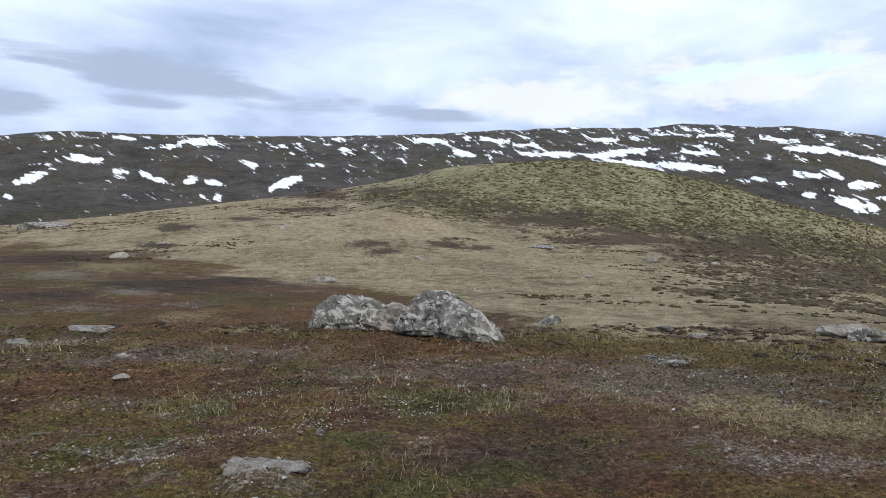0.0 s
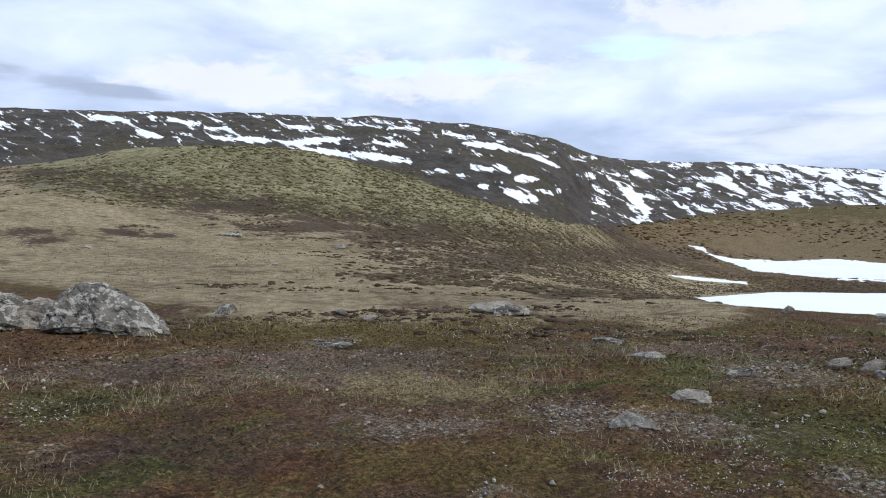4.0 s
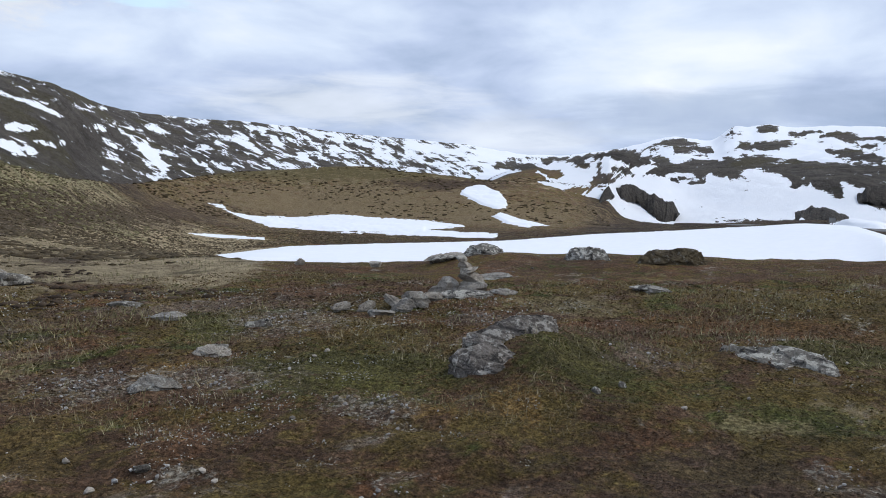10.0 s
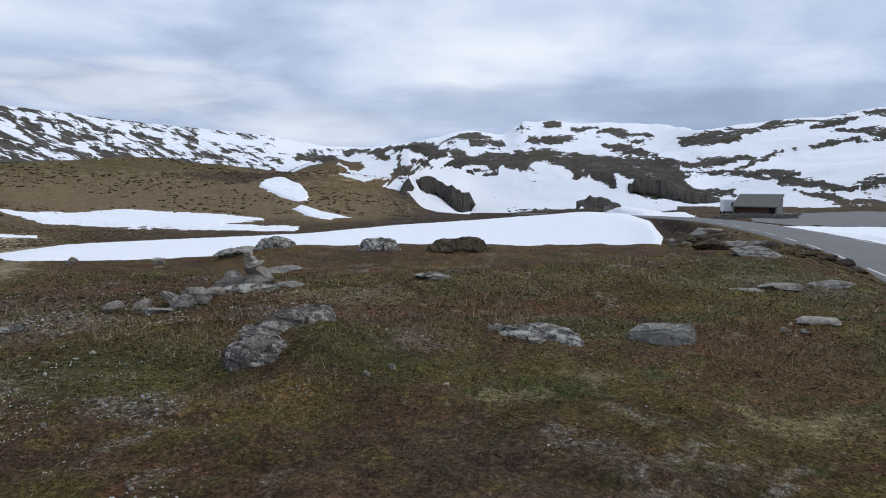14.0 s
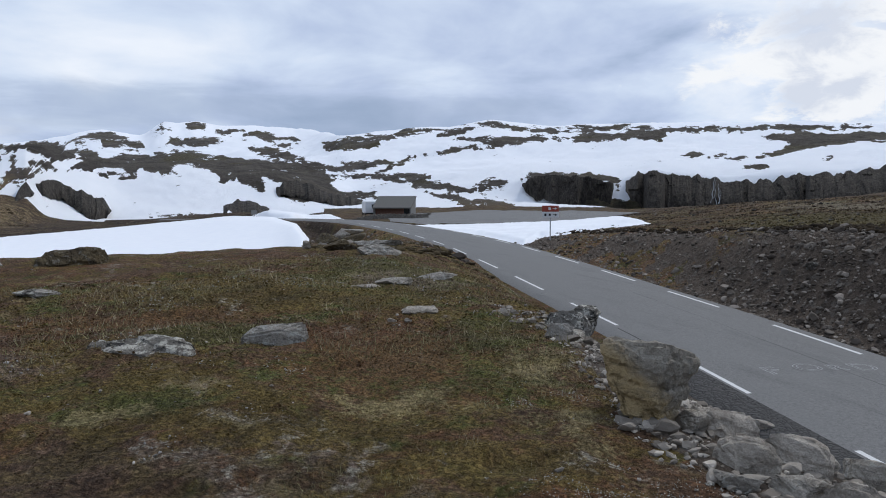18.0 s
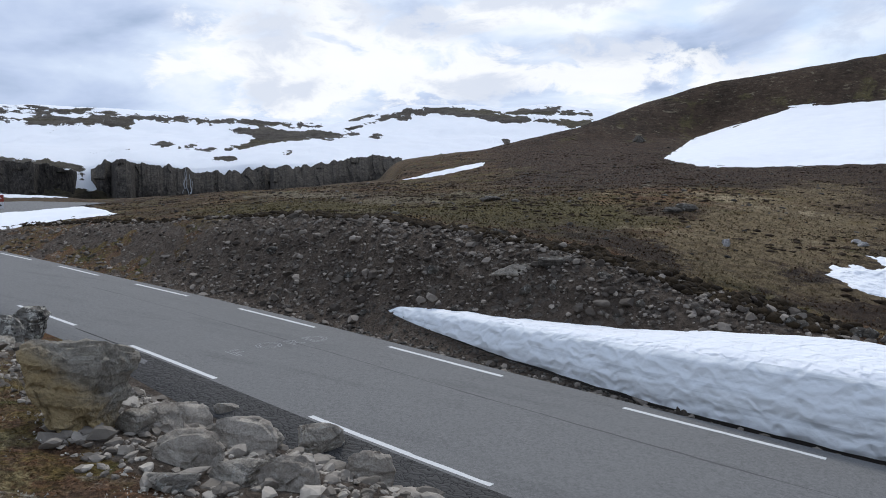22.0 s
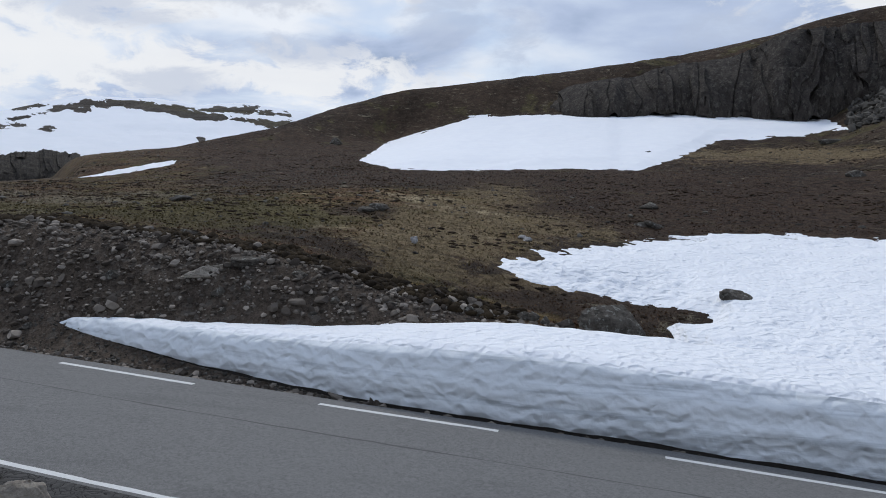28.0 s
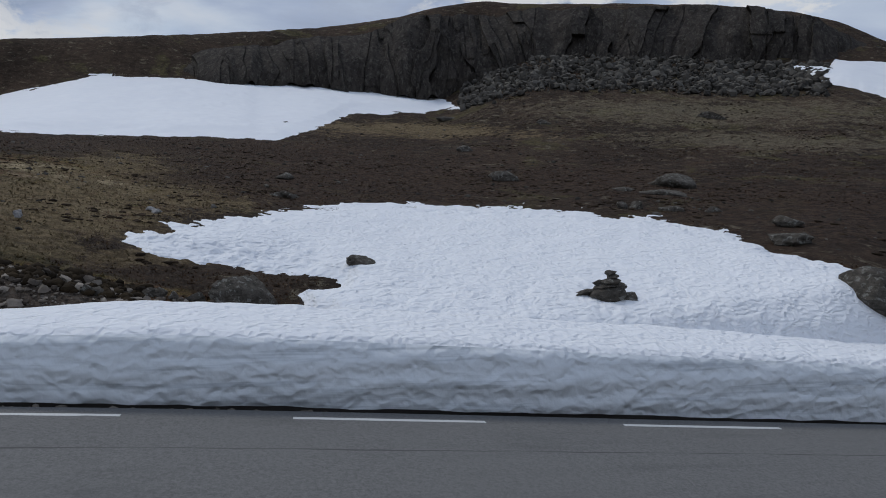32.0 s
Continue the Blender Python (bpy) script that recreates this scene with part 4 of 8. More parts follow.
def asphalt_mat():
    m, k = material("asphalt")
    p = place_of(k)
    grain = k.math("ADD", k.math("MULTIPLY", k.mottle(p, 70, 4, 0.75), 0.5), k.math("MULTIPLY", k.mottle(p, 18, 6, 0.8), 0.5))
    col = k.mix(grain, (0.086, 0.084, 0.081), (0.222, 0.218, 0.210))
    col = k.mix(k.math("MULTIPLY", k.step(k.noise(k.scaled(p, (0.25, 1.5, 1)), 1.2, 5, 0.6), 0.5, 0.75), 0.30), col, (0.055, 0.055, 0.056))
    col = k.mix(k.math("MULTIPLY", k.step(k.noise(p, 0.35, 4, 0.6), 0.45, 0.65), 0.25), col, (0.17, 0.168, 0.16))
    finish(k, col, 0.85, k.bump(k.noise(p, 120, 3, 0.7), 0.35, 0.01), spec=0.3)
    return m


M_ASPHALT = asphalt_mat()


def plain(name, color, rough=0.7, metal=0.0, grain=20.0, amount=0.25):
    m, k = material(name)
    p = k.n("ShaderNodeTexCoord").outputs["Object"]
    col = k.mix(k.math("MULTIPLY", k.noise(p, grain, 5, 0.65), 1.0), tuple(c * (1 - amount) for c in color), tuple(min(1, c * (1 + amount)) for c in color))
    finish(k, col, rough, metal=metal)
    return m


M_PAINT = plain("road_paint", (0.62, 0.62, 0.60), 0.7, 0, 30, 0.25)

# ---- snow outlines: (heading, angle above the eye), on the ground there ----
P_lake = [(50.3, -4.47), (56.0, -3.82), (65.4, -3.56), (72.1, -3.34), (79.0, -2.72), (83.3, -2.43), (87.6, -2.09), (90.5, -1.84), (93.3, -1.59),
    (96.1, -1.67), (98.0, -2.25), (98.9, -3.43), (98.6, -4.45), (89.6, -5.55), (75.4, -6.14), (62.1, -5.97), (56.3, -5.21), (52.7, -4.82)]
P_strip = [(50.1, -0.69), (51.1, -0.8), (51.9, -1.42), (53.1, -1.62), (56.0, -1.68), (59.4, -1.49), (65.4, -1.8), (68.7, -2.1), (69.1, -2.32), (66.2,
    -2.56), (71.7, -2.83), (71.5, -3.09), (67.0, -3.07), (59.4, -2.76), (54.5, -2.42), (52.8, -1.81), (51.4, -1.26)]
P_thin = [(48.7, -2.85), (50.7, -2.97), (54.1, -3.23), (54.1, -3.35), (49.7, -3.1)]
P_hill1 = [(68.84, 0.23), (69.26, 0.71), (70.41, 0.89), (71.69, 0.39), (72.29, -0.16), (72.46, -0.67), (71.71, -0.98), (70.56, -0.65), (69.7, -0.27)]
P_hill2 = [(71.19, -1.5), (71.9, -1.23), (73.59, -1.72), (75.6, -2.15), (74.02, -2.26), (72.55, -2.07)]
P_pool = [(164.0, 1.85), (166.3, 3.38), (171.5, 4.97), (172.3, 5.49), (177.4, 5.54), (188.3, 5.61), (197.1, 5.05), (198.6, 4.34), (196.4, 4.0),
    (190.2, 3.59), (187.6, 2.37), (184.8, 1.41), (179.5, 1.47), (171.0, 1.26), (166.7, 1.27)]
P_right = [(219.6, 7.82), (224.0, 7.41), (224.3, 7.81), (228.2, 7.49), (229.7, 5.06), (227.4, 5.38), (223.1, 6.7)]
P_field = [(173.4, -5.91), (176.9, -5.14), (183.2, -4.07), (189.4, -3.31), (197.9, -2.93), (206.4, -2.96), (214.6, -3.62), (218.5, -4.4), (222.1,
    -5.33), (226.1, -6.33), (231.8, -6.97), (234.6, -12.67), (227.5, -11.81), (206.2, -13.59), (189.9, -13.73), (186.7, -11.49), (186.5, -9.85),
    (189.2, -9.34), (187.6, -8.52), (183.1, -8.11), (179.1, -7.76), (178.0, -7.15), (175.7, -6.92)]
P_roadsnow = [(106.3, -2.46), (113.3, -2.36), (119.0, -2.1), (122.4, -1.79), (124.6, -2.31), (120.7, -2.69), (116.5, -3.39), (115.3, -3.98), (111.7,
    -3.21)]
P_tongue = [(144.5, 0.17), (147.6, 0.83), (151.0, 1.55), (150.8, 1.29), (147.2, 0.49)]
P_bend = [(94.8, -1.56), (96.1, -1.3), (98.2, -1.26), (100.4, -1.6), (101.4, -1.94), (99.1, -1.9), (96.1, -1.86)]


def outline_distance(a, e, poly):
    """Signed distance to an outline in degrees; inside is positive."""
    P = np.array(poly, float)
    Q = np.roll(P, -1, 0)
    best = np.full(a.shape, 1e9)
    inside = np.zeros(a.shape, bool)
    for (x0, y0), (x1, y1) in zip(P, Q):
        dx, dy = x1 - x0, y1 - y0
        t = np.clip(((a - x0) * dx + (e - y0) * dy) / (dx * dx + dy * dy + 1e-12), 0, 1)
        best = np.minimum(best, np.hypot(a - x0 - t * dx, e - y0 - t * dy))
        cross = ((y0 > e) != (y1 > e)) & (a < (x1 - x0) * (e - y0) / (y1 - y0 + 1e-12) + x0)
        inside ^= cross
    return np.where(inside, best, -best)


def mesh_of(name, verts, faces, mats, smooth_it=True):
    me = bpy.data.meshes.new(name)
    verts = np.asarray(verts, np.float32)
    faces = np.asarray(faces, np.int32)
    me.vertices.add(len(verts))
    me.vertices.foreach_set("co", verts.ravel())
    n = faces.shape[1]
    me.loops.add(faces.size)
    me.loops.foreach_set("vertex_index", faces.ravel())
    me.polygons.add(len(faces))
    me.polygons.foreach_set("loop_start", np.arange(0, faces.size, n, dtype=np.int32))
    me.polygons.foreach_set("use_smooth", np.full(len(faces), smooth_it))
    me.update(calc_edges=True)
    for m in mats if isinstance(mats, (list, tuple)) else [mats]:
        me.materials.append(m)
    return me


def grid_faces(ni, nj, wrap=False):
    i, j = np.meshgrid(np.arange(ni if wrap else ni - 1), np.arange(nj - 1), indexing="ij")
    i, j = i.ravel(), j.ravel()
    i2 = (i + 1) % ni
    return np.stack([i * nj + j, i * nj + j + 1, i2 * nj + j + 1, i2 * nj + j], 1)

# ---- the ground: one sheet to the horizon ----
AZ = np.concatenate([np.arange(-32, 78, 0.2), np.arange(78, 150, 0.14), np.arange(150, 234, 0.2), np.arange(234, 328, 1.5)])
RG = np.concatenate([np.geomspace(0.6, 30, 230)[:-1], np.geomspace(30, 350, 155)[:-1], np.geomspace(350, 1300, 90)[:-1], np.geomspace(1300, 4400, 22)])
aa, rr = np.meshgrid(np.radians(AZ), RG, indexing="ij")
gx, gy = (rr * np.sin(aa)).ravel(), (rr * np.cos(aa)).ravel()
gz = height(gx, gy)
gaz, gr = in_bearing(gx, gy)
gel = np.degrees(np.arctan2(gz - EYE, gr))
gverts = np.concatenate([np.stack([gx, gy, gz], 1), [[0, 0, gz.reshape(len(AZ), -1)[:, 0].mean()]]])
rim = np.arange(len(AZ)) * len(RG)
fan = np.stack([rim, np.roll(rim, -1), np.full(len(AZ), len(gx)), np.full(len(AZ), len(gx))], 1)[:, [2, 1, 0]]
gfaces = grid_faces(len(AZ), len(RG), True)[:, ::-1]
tris = np.concatenate([gfaces[:, [0, 1, 2]], gfaces[:, [0, 2, 3]], fan])
gme = mesh_of("ground", gverts, tris, M_TUNDRA)


def window(a, lo, hi, soft=2.0):
    return sstep(a, lo - soft, lo + soft) * (1 - sstep(a, hi - soft, hi + soft))


def put_attr(me, name, v):
    at = me.attributes.new(name, "FLOAT", "POINT")
    v = np.append(v, 0.0) if len(v) + 1 == len(me.vertices) else v
    at.data.foreach_set("value", np.ascontiguousarray(v, np.float32))


rim_r = np.interp(gaz, TAB, KR[2])
road_d, road_z, road_s = road_near(gx, gy)
edge_g = grass_edge(gaz)
dry = window(gaz, -60, 54, 5) * sstep(gr, edge_g * 0.70 - 0.5, edge_g * 1.25 + 1) * (1 - sstep(gr, 95, 130))
dry = np.maximum(dry, 0.44 * window(gaz, 157, 178, 6) * window(gr, 21, 40, 7))
hump_r = np.interp(gaz, TAB, KR[4])
hump = (1 - 0.45 * sstep(gaz, 30, 38)) * window(gaz, 3, 47, 3) * sstep(gr, hump_r - 3, hump_r + 6) * (1 - sstep(gr, 110, 140))
knoll = window(gaz, 44, 79, 2) * window(gr, 165, 245, 10) * 0.62 * sstep(gel + 0.5 * fnoise(gx * 0.05, gy * 0.05, 3, 12) * 2, -0.9, 0.9)
dry = np.maximum(dry, 0.5 * knoll)
heath = window(gaz, 117, 235, 2) * sstep(road_d, 6, 8) * (1 - 0.75 * window(gaz, 157, 178, 6) * window(gr, 21, 40, 7))
# less dark heath past heading 192: paler ground stands in for sunlight there
heath = heath * (1 - 0.5 * window(gaz, 100, 156, 6)) * (1 - 0.33 * sstep(gaz, 192, 204))
heath = np.maximum(heath, (1 - 0.75 * (1 - sstep(gaz, 50, 60)) * (gr < 120)) * window(gaz, 36, 101, 3) * sstep(gr, 62, 80) * (1 - sstep(gr, 300, 400)) * (1 - 0.8 * knoll) * (1 - 0.45 * window(gaz, 44, 79, 3)) * (1 - 0.35 * window(gaz, 44, 79, 2) * sstep(gr, 120, 150)))
heath = np.maximum(heath, window(gaz, 98, 145, 2) * sstep(gr, 60, 80) * 0.55)
gravel = sstep(road_d, 2.3, 2.7) * (1 - sstep(road_d, 5.6, 6.6)) * (1 - sstep(gx, 45, 60)) * (1 - 0.62 * sstep(gx, 14, 26) * (fnoise(gx * 0.4, gy * 0.4, 4, 36) > -0.06))
edge_r = np.interp(gaz, TAB, KR[1])
gravel = np.maximum(gravel, sstep(-road_d, 2.4, 2.8) * sstep(gr, edge_r + 0.1, edge_r + 0.7) * window(gaz, 119, 215, 3) * (1 - sstep(gx, 13, 18)) * (gr < 25))
far = sstep(gr, 200, 290) * (1 - window(gaz, 40, 79, 2) * (1 - sstep(gr, 240, 300)))
# how readily snow lies
snow = np.full(gx.shape, -1.0)
left = window(gaz, -60, 43, 2) * sstep(gr, 300, 400)
snow = np.where(left > 0.5, -0.26 + 0.11 * sstep(gel, 5.0, 7.8), snow)
mid = window(gaz, 43, 76, 1.5) * sstep(gr, 300, 500)
snow = np.where(mid > 0.5, -0.12 + 0.18 * sstep(gaz, 46, 74), snow)
wander = gaz + 7 * fnoise(gx * 0.03, gy * 0.03, 3, 23) + 5 * sstep(gr, 240, 300)
right = sstep(wander, 74, 77) * (gaz < 166.5) * sstep(gr, 205, 215)
snow = np.where(right > 0.5, 0.38, snow)
snow = np.where((gaz > 137) & (gr < 250), -1.0, snow)
snow = np.where((gaz > 100) & (gel < -1.15), -1.0, snow)


def bare(*outline):
    """A snow-free ridge, as an outline of heading and height angle on the fell."""
    P = np.array(outline).reshape(-1, 2)
    near = np.where((gr > 205) & (gaz > P[:, 0].min() - 1) & (gaz < P[:, 0].max() + 1) & (gel > P[:, 1].min() - 1) & (gel < P[:, 1].max() + 1))[0]
    a, e = gaz[near], gel[near]
    sd = outline_distance(a, e, P) + 0.34 * fnoise(a * 1.5, e * 6, 4, 37) + 0.34 * fnoise(a * 4, e * 16, 4, 39) + 0.05
    snow[near] = np.minimum(snow[near], np.clip(-sd / 0.22, -0.72, 1) * 0.38)


def streak(a0, e0, a1, e1, w, sign):
    dx, dy = a1 - a0, e1 - e0
    near = np.where((gr > 205) & (np.abs(gaz - (a0 + a1) / 2) < abs(dx) / 2 + 2))[0]
    a, e = gaz[near], gel[near]
    t = np.clip(((a - a0) * dx + (e - e0) * dy) / (dx * dx + dy * dy + 1e-9), 0, 1)
    d = np.hypot(a - a0 - t * dx, e - e0 - t * dy)
    v = np.clip((w * (0.55 + 0.45 * np.sin(np.pi * np.clip(t, 0.1, 0.9))) - d) / 0.12, -9, 1.5) * 0.2
    if sign > 0:
        snow[near] = np.maximum(snow[near], v)
    else:
        snow[near] = np.minimum(snow[near], -v)


def snow_streak(a0, e0, a1, e1, w):
    streak(a0, e0, a1, e1, w, 1)


def bare_streak(a0, e0, a1, e1, w):
    streak(a0, e0, a1, e1, w, -1)


# drifts on the dark fells and bare ridges in the snow: from heading and height angle to heading and height angle, half breadth
snow_streak(-10.7, 7.05, -8.4, 7.38, 0.13)
snow_streak(-6.3, 5.85, -5.3, 5.48, 0.13)
snow_streak(-9.5, 4.41, -10.2, 4.19, 0.22)
snow_streak(-4.2, 3.93, -2.0, 4.81, 0.30)
snow_streak(-9.2, 3.30, -8.9, 3.20, 0.22)
snow_streak(-1.2, 5.80, -0.3, 5.76, 0.13)
snow_streak(-0.1, 7.66, 1.8, 7.76, 0.13)
snow_streak(0.7, 6.89, 1.8, 6.83, 0.09)
snow_streak(6.6, 7.86, 9.6, 7.67, 0.17)
snow_streak(9.6, 7.04, 11.2, 6.67, 0.26)
snow_streak(11.7, 7.94, 13.8, 7.79, 0.17)
snow_streak(14.2, 7.58, 16.4, 7.54, 0.13)
snow_streak(14.7, 6.83, 19.9, 6.73, 0.17)
snow_streak(20.3, 7.88, 22.0, 7.89, 0.22)
snow_streak(19.9, 6.60, 24.2, 7.17, 0.26)
snow_streak(20.7, 6.26, 25.3, 5.88, 0.26)
snow_streak(25.1, 5.97, 29.3, 5.52, 0.30)
snow_streak(25.9, 6.90, 29.1, 6.79, 0.17)
snow_streak(27.6, 7.95, 30.1, 8.04, 0.13)
snow_streak(24.2, 8.18, 27.2, 8.08, 0.09)
snow_streak(31.8, 7.67, 34.3, 7.33, 0.17)
snow_streak(33.5, 6.93, 37.1, 6.56, 0.22)
snow_streak(37.5, 6.30, 40.4, 5.33, 0.17)
snow_streak(33.9, 5.13, 35.5, 4.94, 0.22)
snow_streak(30.6, 4.75, 32.3, 4.86, 0.17)
snow_streak(32.9, 4.43, 33.9, 4.21, 0.17)
snow_streak(35.9, 5.23, 36.9, 4.80, 0.22)
snow_streak(37.5, 4.25, 39.1, 4.22, 0.26)
snow_streak(36.8, 3.23, 38.9, 2.71, 0.39)
snow_streak(39.1, 3.33, 40.8, 3.30, 0.17)
snow_streak(34.7, 3.70, 35.3, 3.57, 0.17)
snow_streak(41.4, 5.82, 42.5, 5.59, 0.13)
snow_streak(41.8, 4.57, 43.3, 4.38, 0.13)
snow_streak(43.3, 3.59, 44.0, 3.18, 0.17)
snow_streak(43.1, 2.67, 44.4, 2.14, 0.13)
snow_streak(44.5, 4.23, 45.1, 3.82, 0.17)
snow_streak(45.8, 3.42, 47.2, 1.65, 0.35)
snow_streak(46.1, 4.77, 47.2, 4.35, 0.22)
snow_streak(47.2, 3.00, 47.9, 2.72, 0.13)
snow_streak(-20.9, 3.71, -19.2, 4.33, 0.30)
snow_streak(-21.5, 2.71, -21.2, 2.72, 0.22)
snow_streak(-19.9, 5.65, -18.6, 5.89, 0.13)
snow_streak(-18.6, 5.25, -15.8, 5.53, 0.17)
snow_streak(-17.5, 5.62, -16.5, 5.57, 0.17)
snow_streak(-14.9, 4.76, -14.1, 4.67, 0.22)
snow_streak(-13.2, 4.76, -12.6, 4.50, 0.17)
snow_streak(-12.3, 4.36, -11.7, 4.22, 0.13)
snow_streak(-8.8, 4.26, -8.0, 4.16, 0.22)
snow_streak(-8.2, 3.12, -7.8, 3.13, 0.17)
snow_streak(-15.1, 7.10, -13.6, 7.08, 0.09)
snow_streak(-12.9, 6.49, -10.6, 6.78, 0.13)
snow_streak(-9.8, 6.94, -8.2, 7.15, 0.17)
snow_streak(49.0, 3.61, 50.3, 3.19, 0.17)
snow_streak(47.2, 2.95, 47.9, 2.65, 0.13)
snow_streak(50.3, 2.33, 51.6, 1.70, 0.17)
snow_streak(52.0, 4.07, 53.7, 3.22, 0.22)
snow_streak(54.2, 2.58, 55.5, 2.16, 0.22)
snow_streak(54.6, 4.08, 55.9, 3.45, 0.17)
snow_streak(56.3, 3.23, 58.0, 2.17, 0.17)
snow_streak(56.3, 4.30, 58.9, 3.67, 0.17)
snow_streak(58.9, 3.67, 60.6, 2.82, 0.22)
snow_streak(59.7, 4.30, 62.7, 3.87, 0.17)
snow_streak(62.3, 3.24, 64.3, 2.39, 0.17)
snow_streak(64.7, 3.86, 68.8, 3.29, 0.35)
snow_streak(64.7, 3.23, 67.6, 2.39, 0.22)
snow_streak(68.8, 3.20, 71.1, 2.69, 0.22)
snow_streak(69.5, 3.81, 72.6, 3.16, 0.17)
snow_streak(47.7, 5.22, 51.1, 5.13, 0.09)
snow_streak(52.8, 5.02, 55.4, 4.60, 0.13)
snow_streak(57.6, 4.73, 60.6, 4.30, 0.13)
snow_streak(45.5, 3.14, 47.3, 1.66, 0.26)
bare(71.4, 2.34, 71.8, 2.61, 73.0, 2.69, 74.2, 2.50, 75.0, 2.18, 76.3, 1.97, 76.8, 1.64, 76.3, 1.37, 75.6, 1.52, 75.0, 1.91, 73.8, 1.94, 72.6, 2.15, 71.5, 2.03)
bare(73.4, 2.85, 74.4, 2.96, 75.0, 2.84, 74.2, 2.76)
bare(75.0, 2.88, 76.1, 2.96, 77.6, 3.05, 79.1, 3.29, 80.1, 3.31, 79.9, 3.01, 79.1, 2.89, 78.0, 2.88, 78.5, 2.44, 78.3, 2.21, 77.6, 2.43, 76.9, 2.64, 75.9, 2.80, 75.4, 2.40)
bare(80.1, 3.35, 80.6, 3.58, 81.5, 3.53, 82.4, 3.27, 83.1, 2.82, 82.9, 2.48, 81.6, 2.24, 81.5, 2.47, 80.9, 2.69, 80.2, 2.90)
bare(80.3, 2.41, 81.5, 2.24, 81.8, 1.67, 81.1, 1.83, 80.2, 1.96)
bare(79.1, 2.44, 79.4, 2.56, 79.4, 1.66, 79.2, 1.66)
bare(78.6, 1.09, 79.1, 1.55, 80.0, 1.71, 81.5, 1.63, 80.6, 1.33, 79.9, 1.05, 78.8, 0.94)
bare(82.4, 3.54, 83.3, 3.84, 84.7, 4.27, 85.6, 4.25, 86.3, 3.87, 86.5, 3.69, 85.6, 3.75, 83.8, 3.73, 82.9, 3.54)
bare(84.7, 3.74, 85.8, 3.87, 87.2, 3.65, 87.4, 3.31, 86.3, 3.25, 85.1, 3.29, 84.5, 3.40)
bare(82.5, 1.79, 83.5, 2.25, 82.9, 2.93, 82.2, 3.15, 83.8, 2.94, 84.9, 2.60, 86.0, 2.84, 87.9, 2.73, 88.4, 3.08, 90.7, 2.97, 93.0, 2.62, 94.8, 2.46, 94.8, 0.41, 93.9, 0.76, 93.7, 1.23, 92.7, 0.83, 92.5, 1.35, 91.6, 1.81, 90.2, 2.16, 89.0, 2.04, 89.3, 1.70, 88.1, 1.58, 86.7, 1.69, 85.1, 1.92, 83.5, 1.73)
bare(84.4, 1.45, 85.8, 1.57, 86.8, 1.34, 86.5, 1.16, 85.1, 1.27)
bare(89.5, 4.00, 91.8, 4.08, 93.0, 3.85, 91.6, 3.55, 89.7, 3.43, 88.8, 3.66)
bare(88.1, 4.39, 88.5, 5.07, 89.3, 4.94, 88.8, 4.57)
bare(90.2, 4.81, 90.8, 5.13, 91.5, 4.95, 90.7, 4.67)
bare(92.3, 4.59, 93.7, 4.63, 94.8, 4.49, 93.0, 4.40)
bare(87.4, -1.72, 90.6, -1.50, 93.1, -1.42, 90.6, -1.69, 88.3, -1.87)
bare(76.7, 0.53, 78.2, 0.76, 78.7, 0.60, 78.0, 0.31, 77.1, 0.24)
bare(94.1, 4.60, 95.5, 4.55, 96.6, 4.25, 98.0, 4.01, 98.3, 3.85, 95.9, 4.03, 94.1, 4.37)
bare(94.8, 3.34, 95.9, 3.45, 97.9, 2.87, 97.9, 2.37, 96.4, 2.77, 95.0, 3.11)
bare(96.2, 3.80, 97.6, 3.72, 97.7, 3.49, 96.4, 3.57)
bare(100.1, 3.66, 101.7, 4.10, 103.7, 4.30, 105.0, 4.39, 106.4, 4.79, 109.0, 4.80, 106.8, 4.54, 105.3, 4.18, 104.4, 3.88, 104.2, 3.50, 102.6, 3.41, 100.5, 3.25, 100.1, 3.39)
bare(94.1, 2.43, 95.9, 2.49, 97.6, 2.19, 98.3, 2.53, 99.6, 2.18, 100.8, 1.94, 101.7, 2.28, 102.8, 2.39, 104.4, 2.15, 103.1, 1.86, 101.0, 1.65, 100.1, 1.60, 100.6, 1.03, 100.7, 0.34, 101.7, -0.05, 103.8, 0.10, 104.0, -0.28, 101.7, -0.47, 99.4, -0.70, 97.6, -0.58, 96.6, 0.23, 97.3, 0.46, 98.3, -0.05, 99.7, -0.12, 98.5, 0.57, 97.6, 0.58, 96.4, 1.04, 95.5, 1.39, 95.8, 0.58, 95.5, 0.12, 94.1, 0.65)
bare(100.6, 1.37, 103.3, 1.36, 105.5, 1.35, 106.9, 1.45, 108.1, 1.22, 107.5, 1.00, 109.9, 0.54, 111.4, 0.20, 111.2, 0.02, 108.9, 0.25, 106.9, 0.48, 104.4, 1.01, 102.8, 1.09, 101.0, 1.26)
bare(103.7, 1.47, 106.8, 2.69, 108.6, 3.06, 109.9, 3.42, 112.8, 3.57, 115.1, 3.84, 113.2, 3.85, 109.9, 4.08, 110.3, 4.22, 114.0, 4.17, 117.0, 4.10, 118.4, 4.12, 117.6, 3.98, 115.3, 3.73, 113.6, 3.45, 109.9, 3.09, 107.7, 2.79, 106.8, 2.57, 104.4, 1.58)
bare(108.8, 4.38, 110.3, 4.61, 110.9, 4.53, 109.4, 4.37)
bare(111.7, 5.16, 112.8, 5.34, 114.0, 5.09, 115.6, 4.84, 117.2, 4.78, 120.3, 4.79, 117.2, 4.55, 115.2, 4.69, 113.2, 4.99)
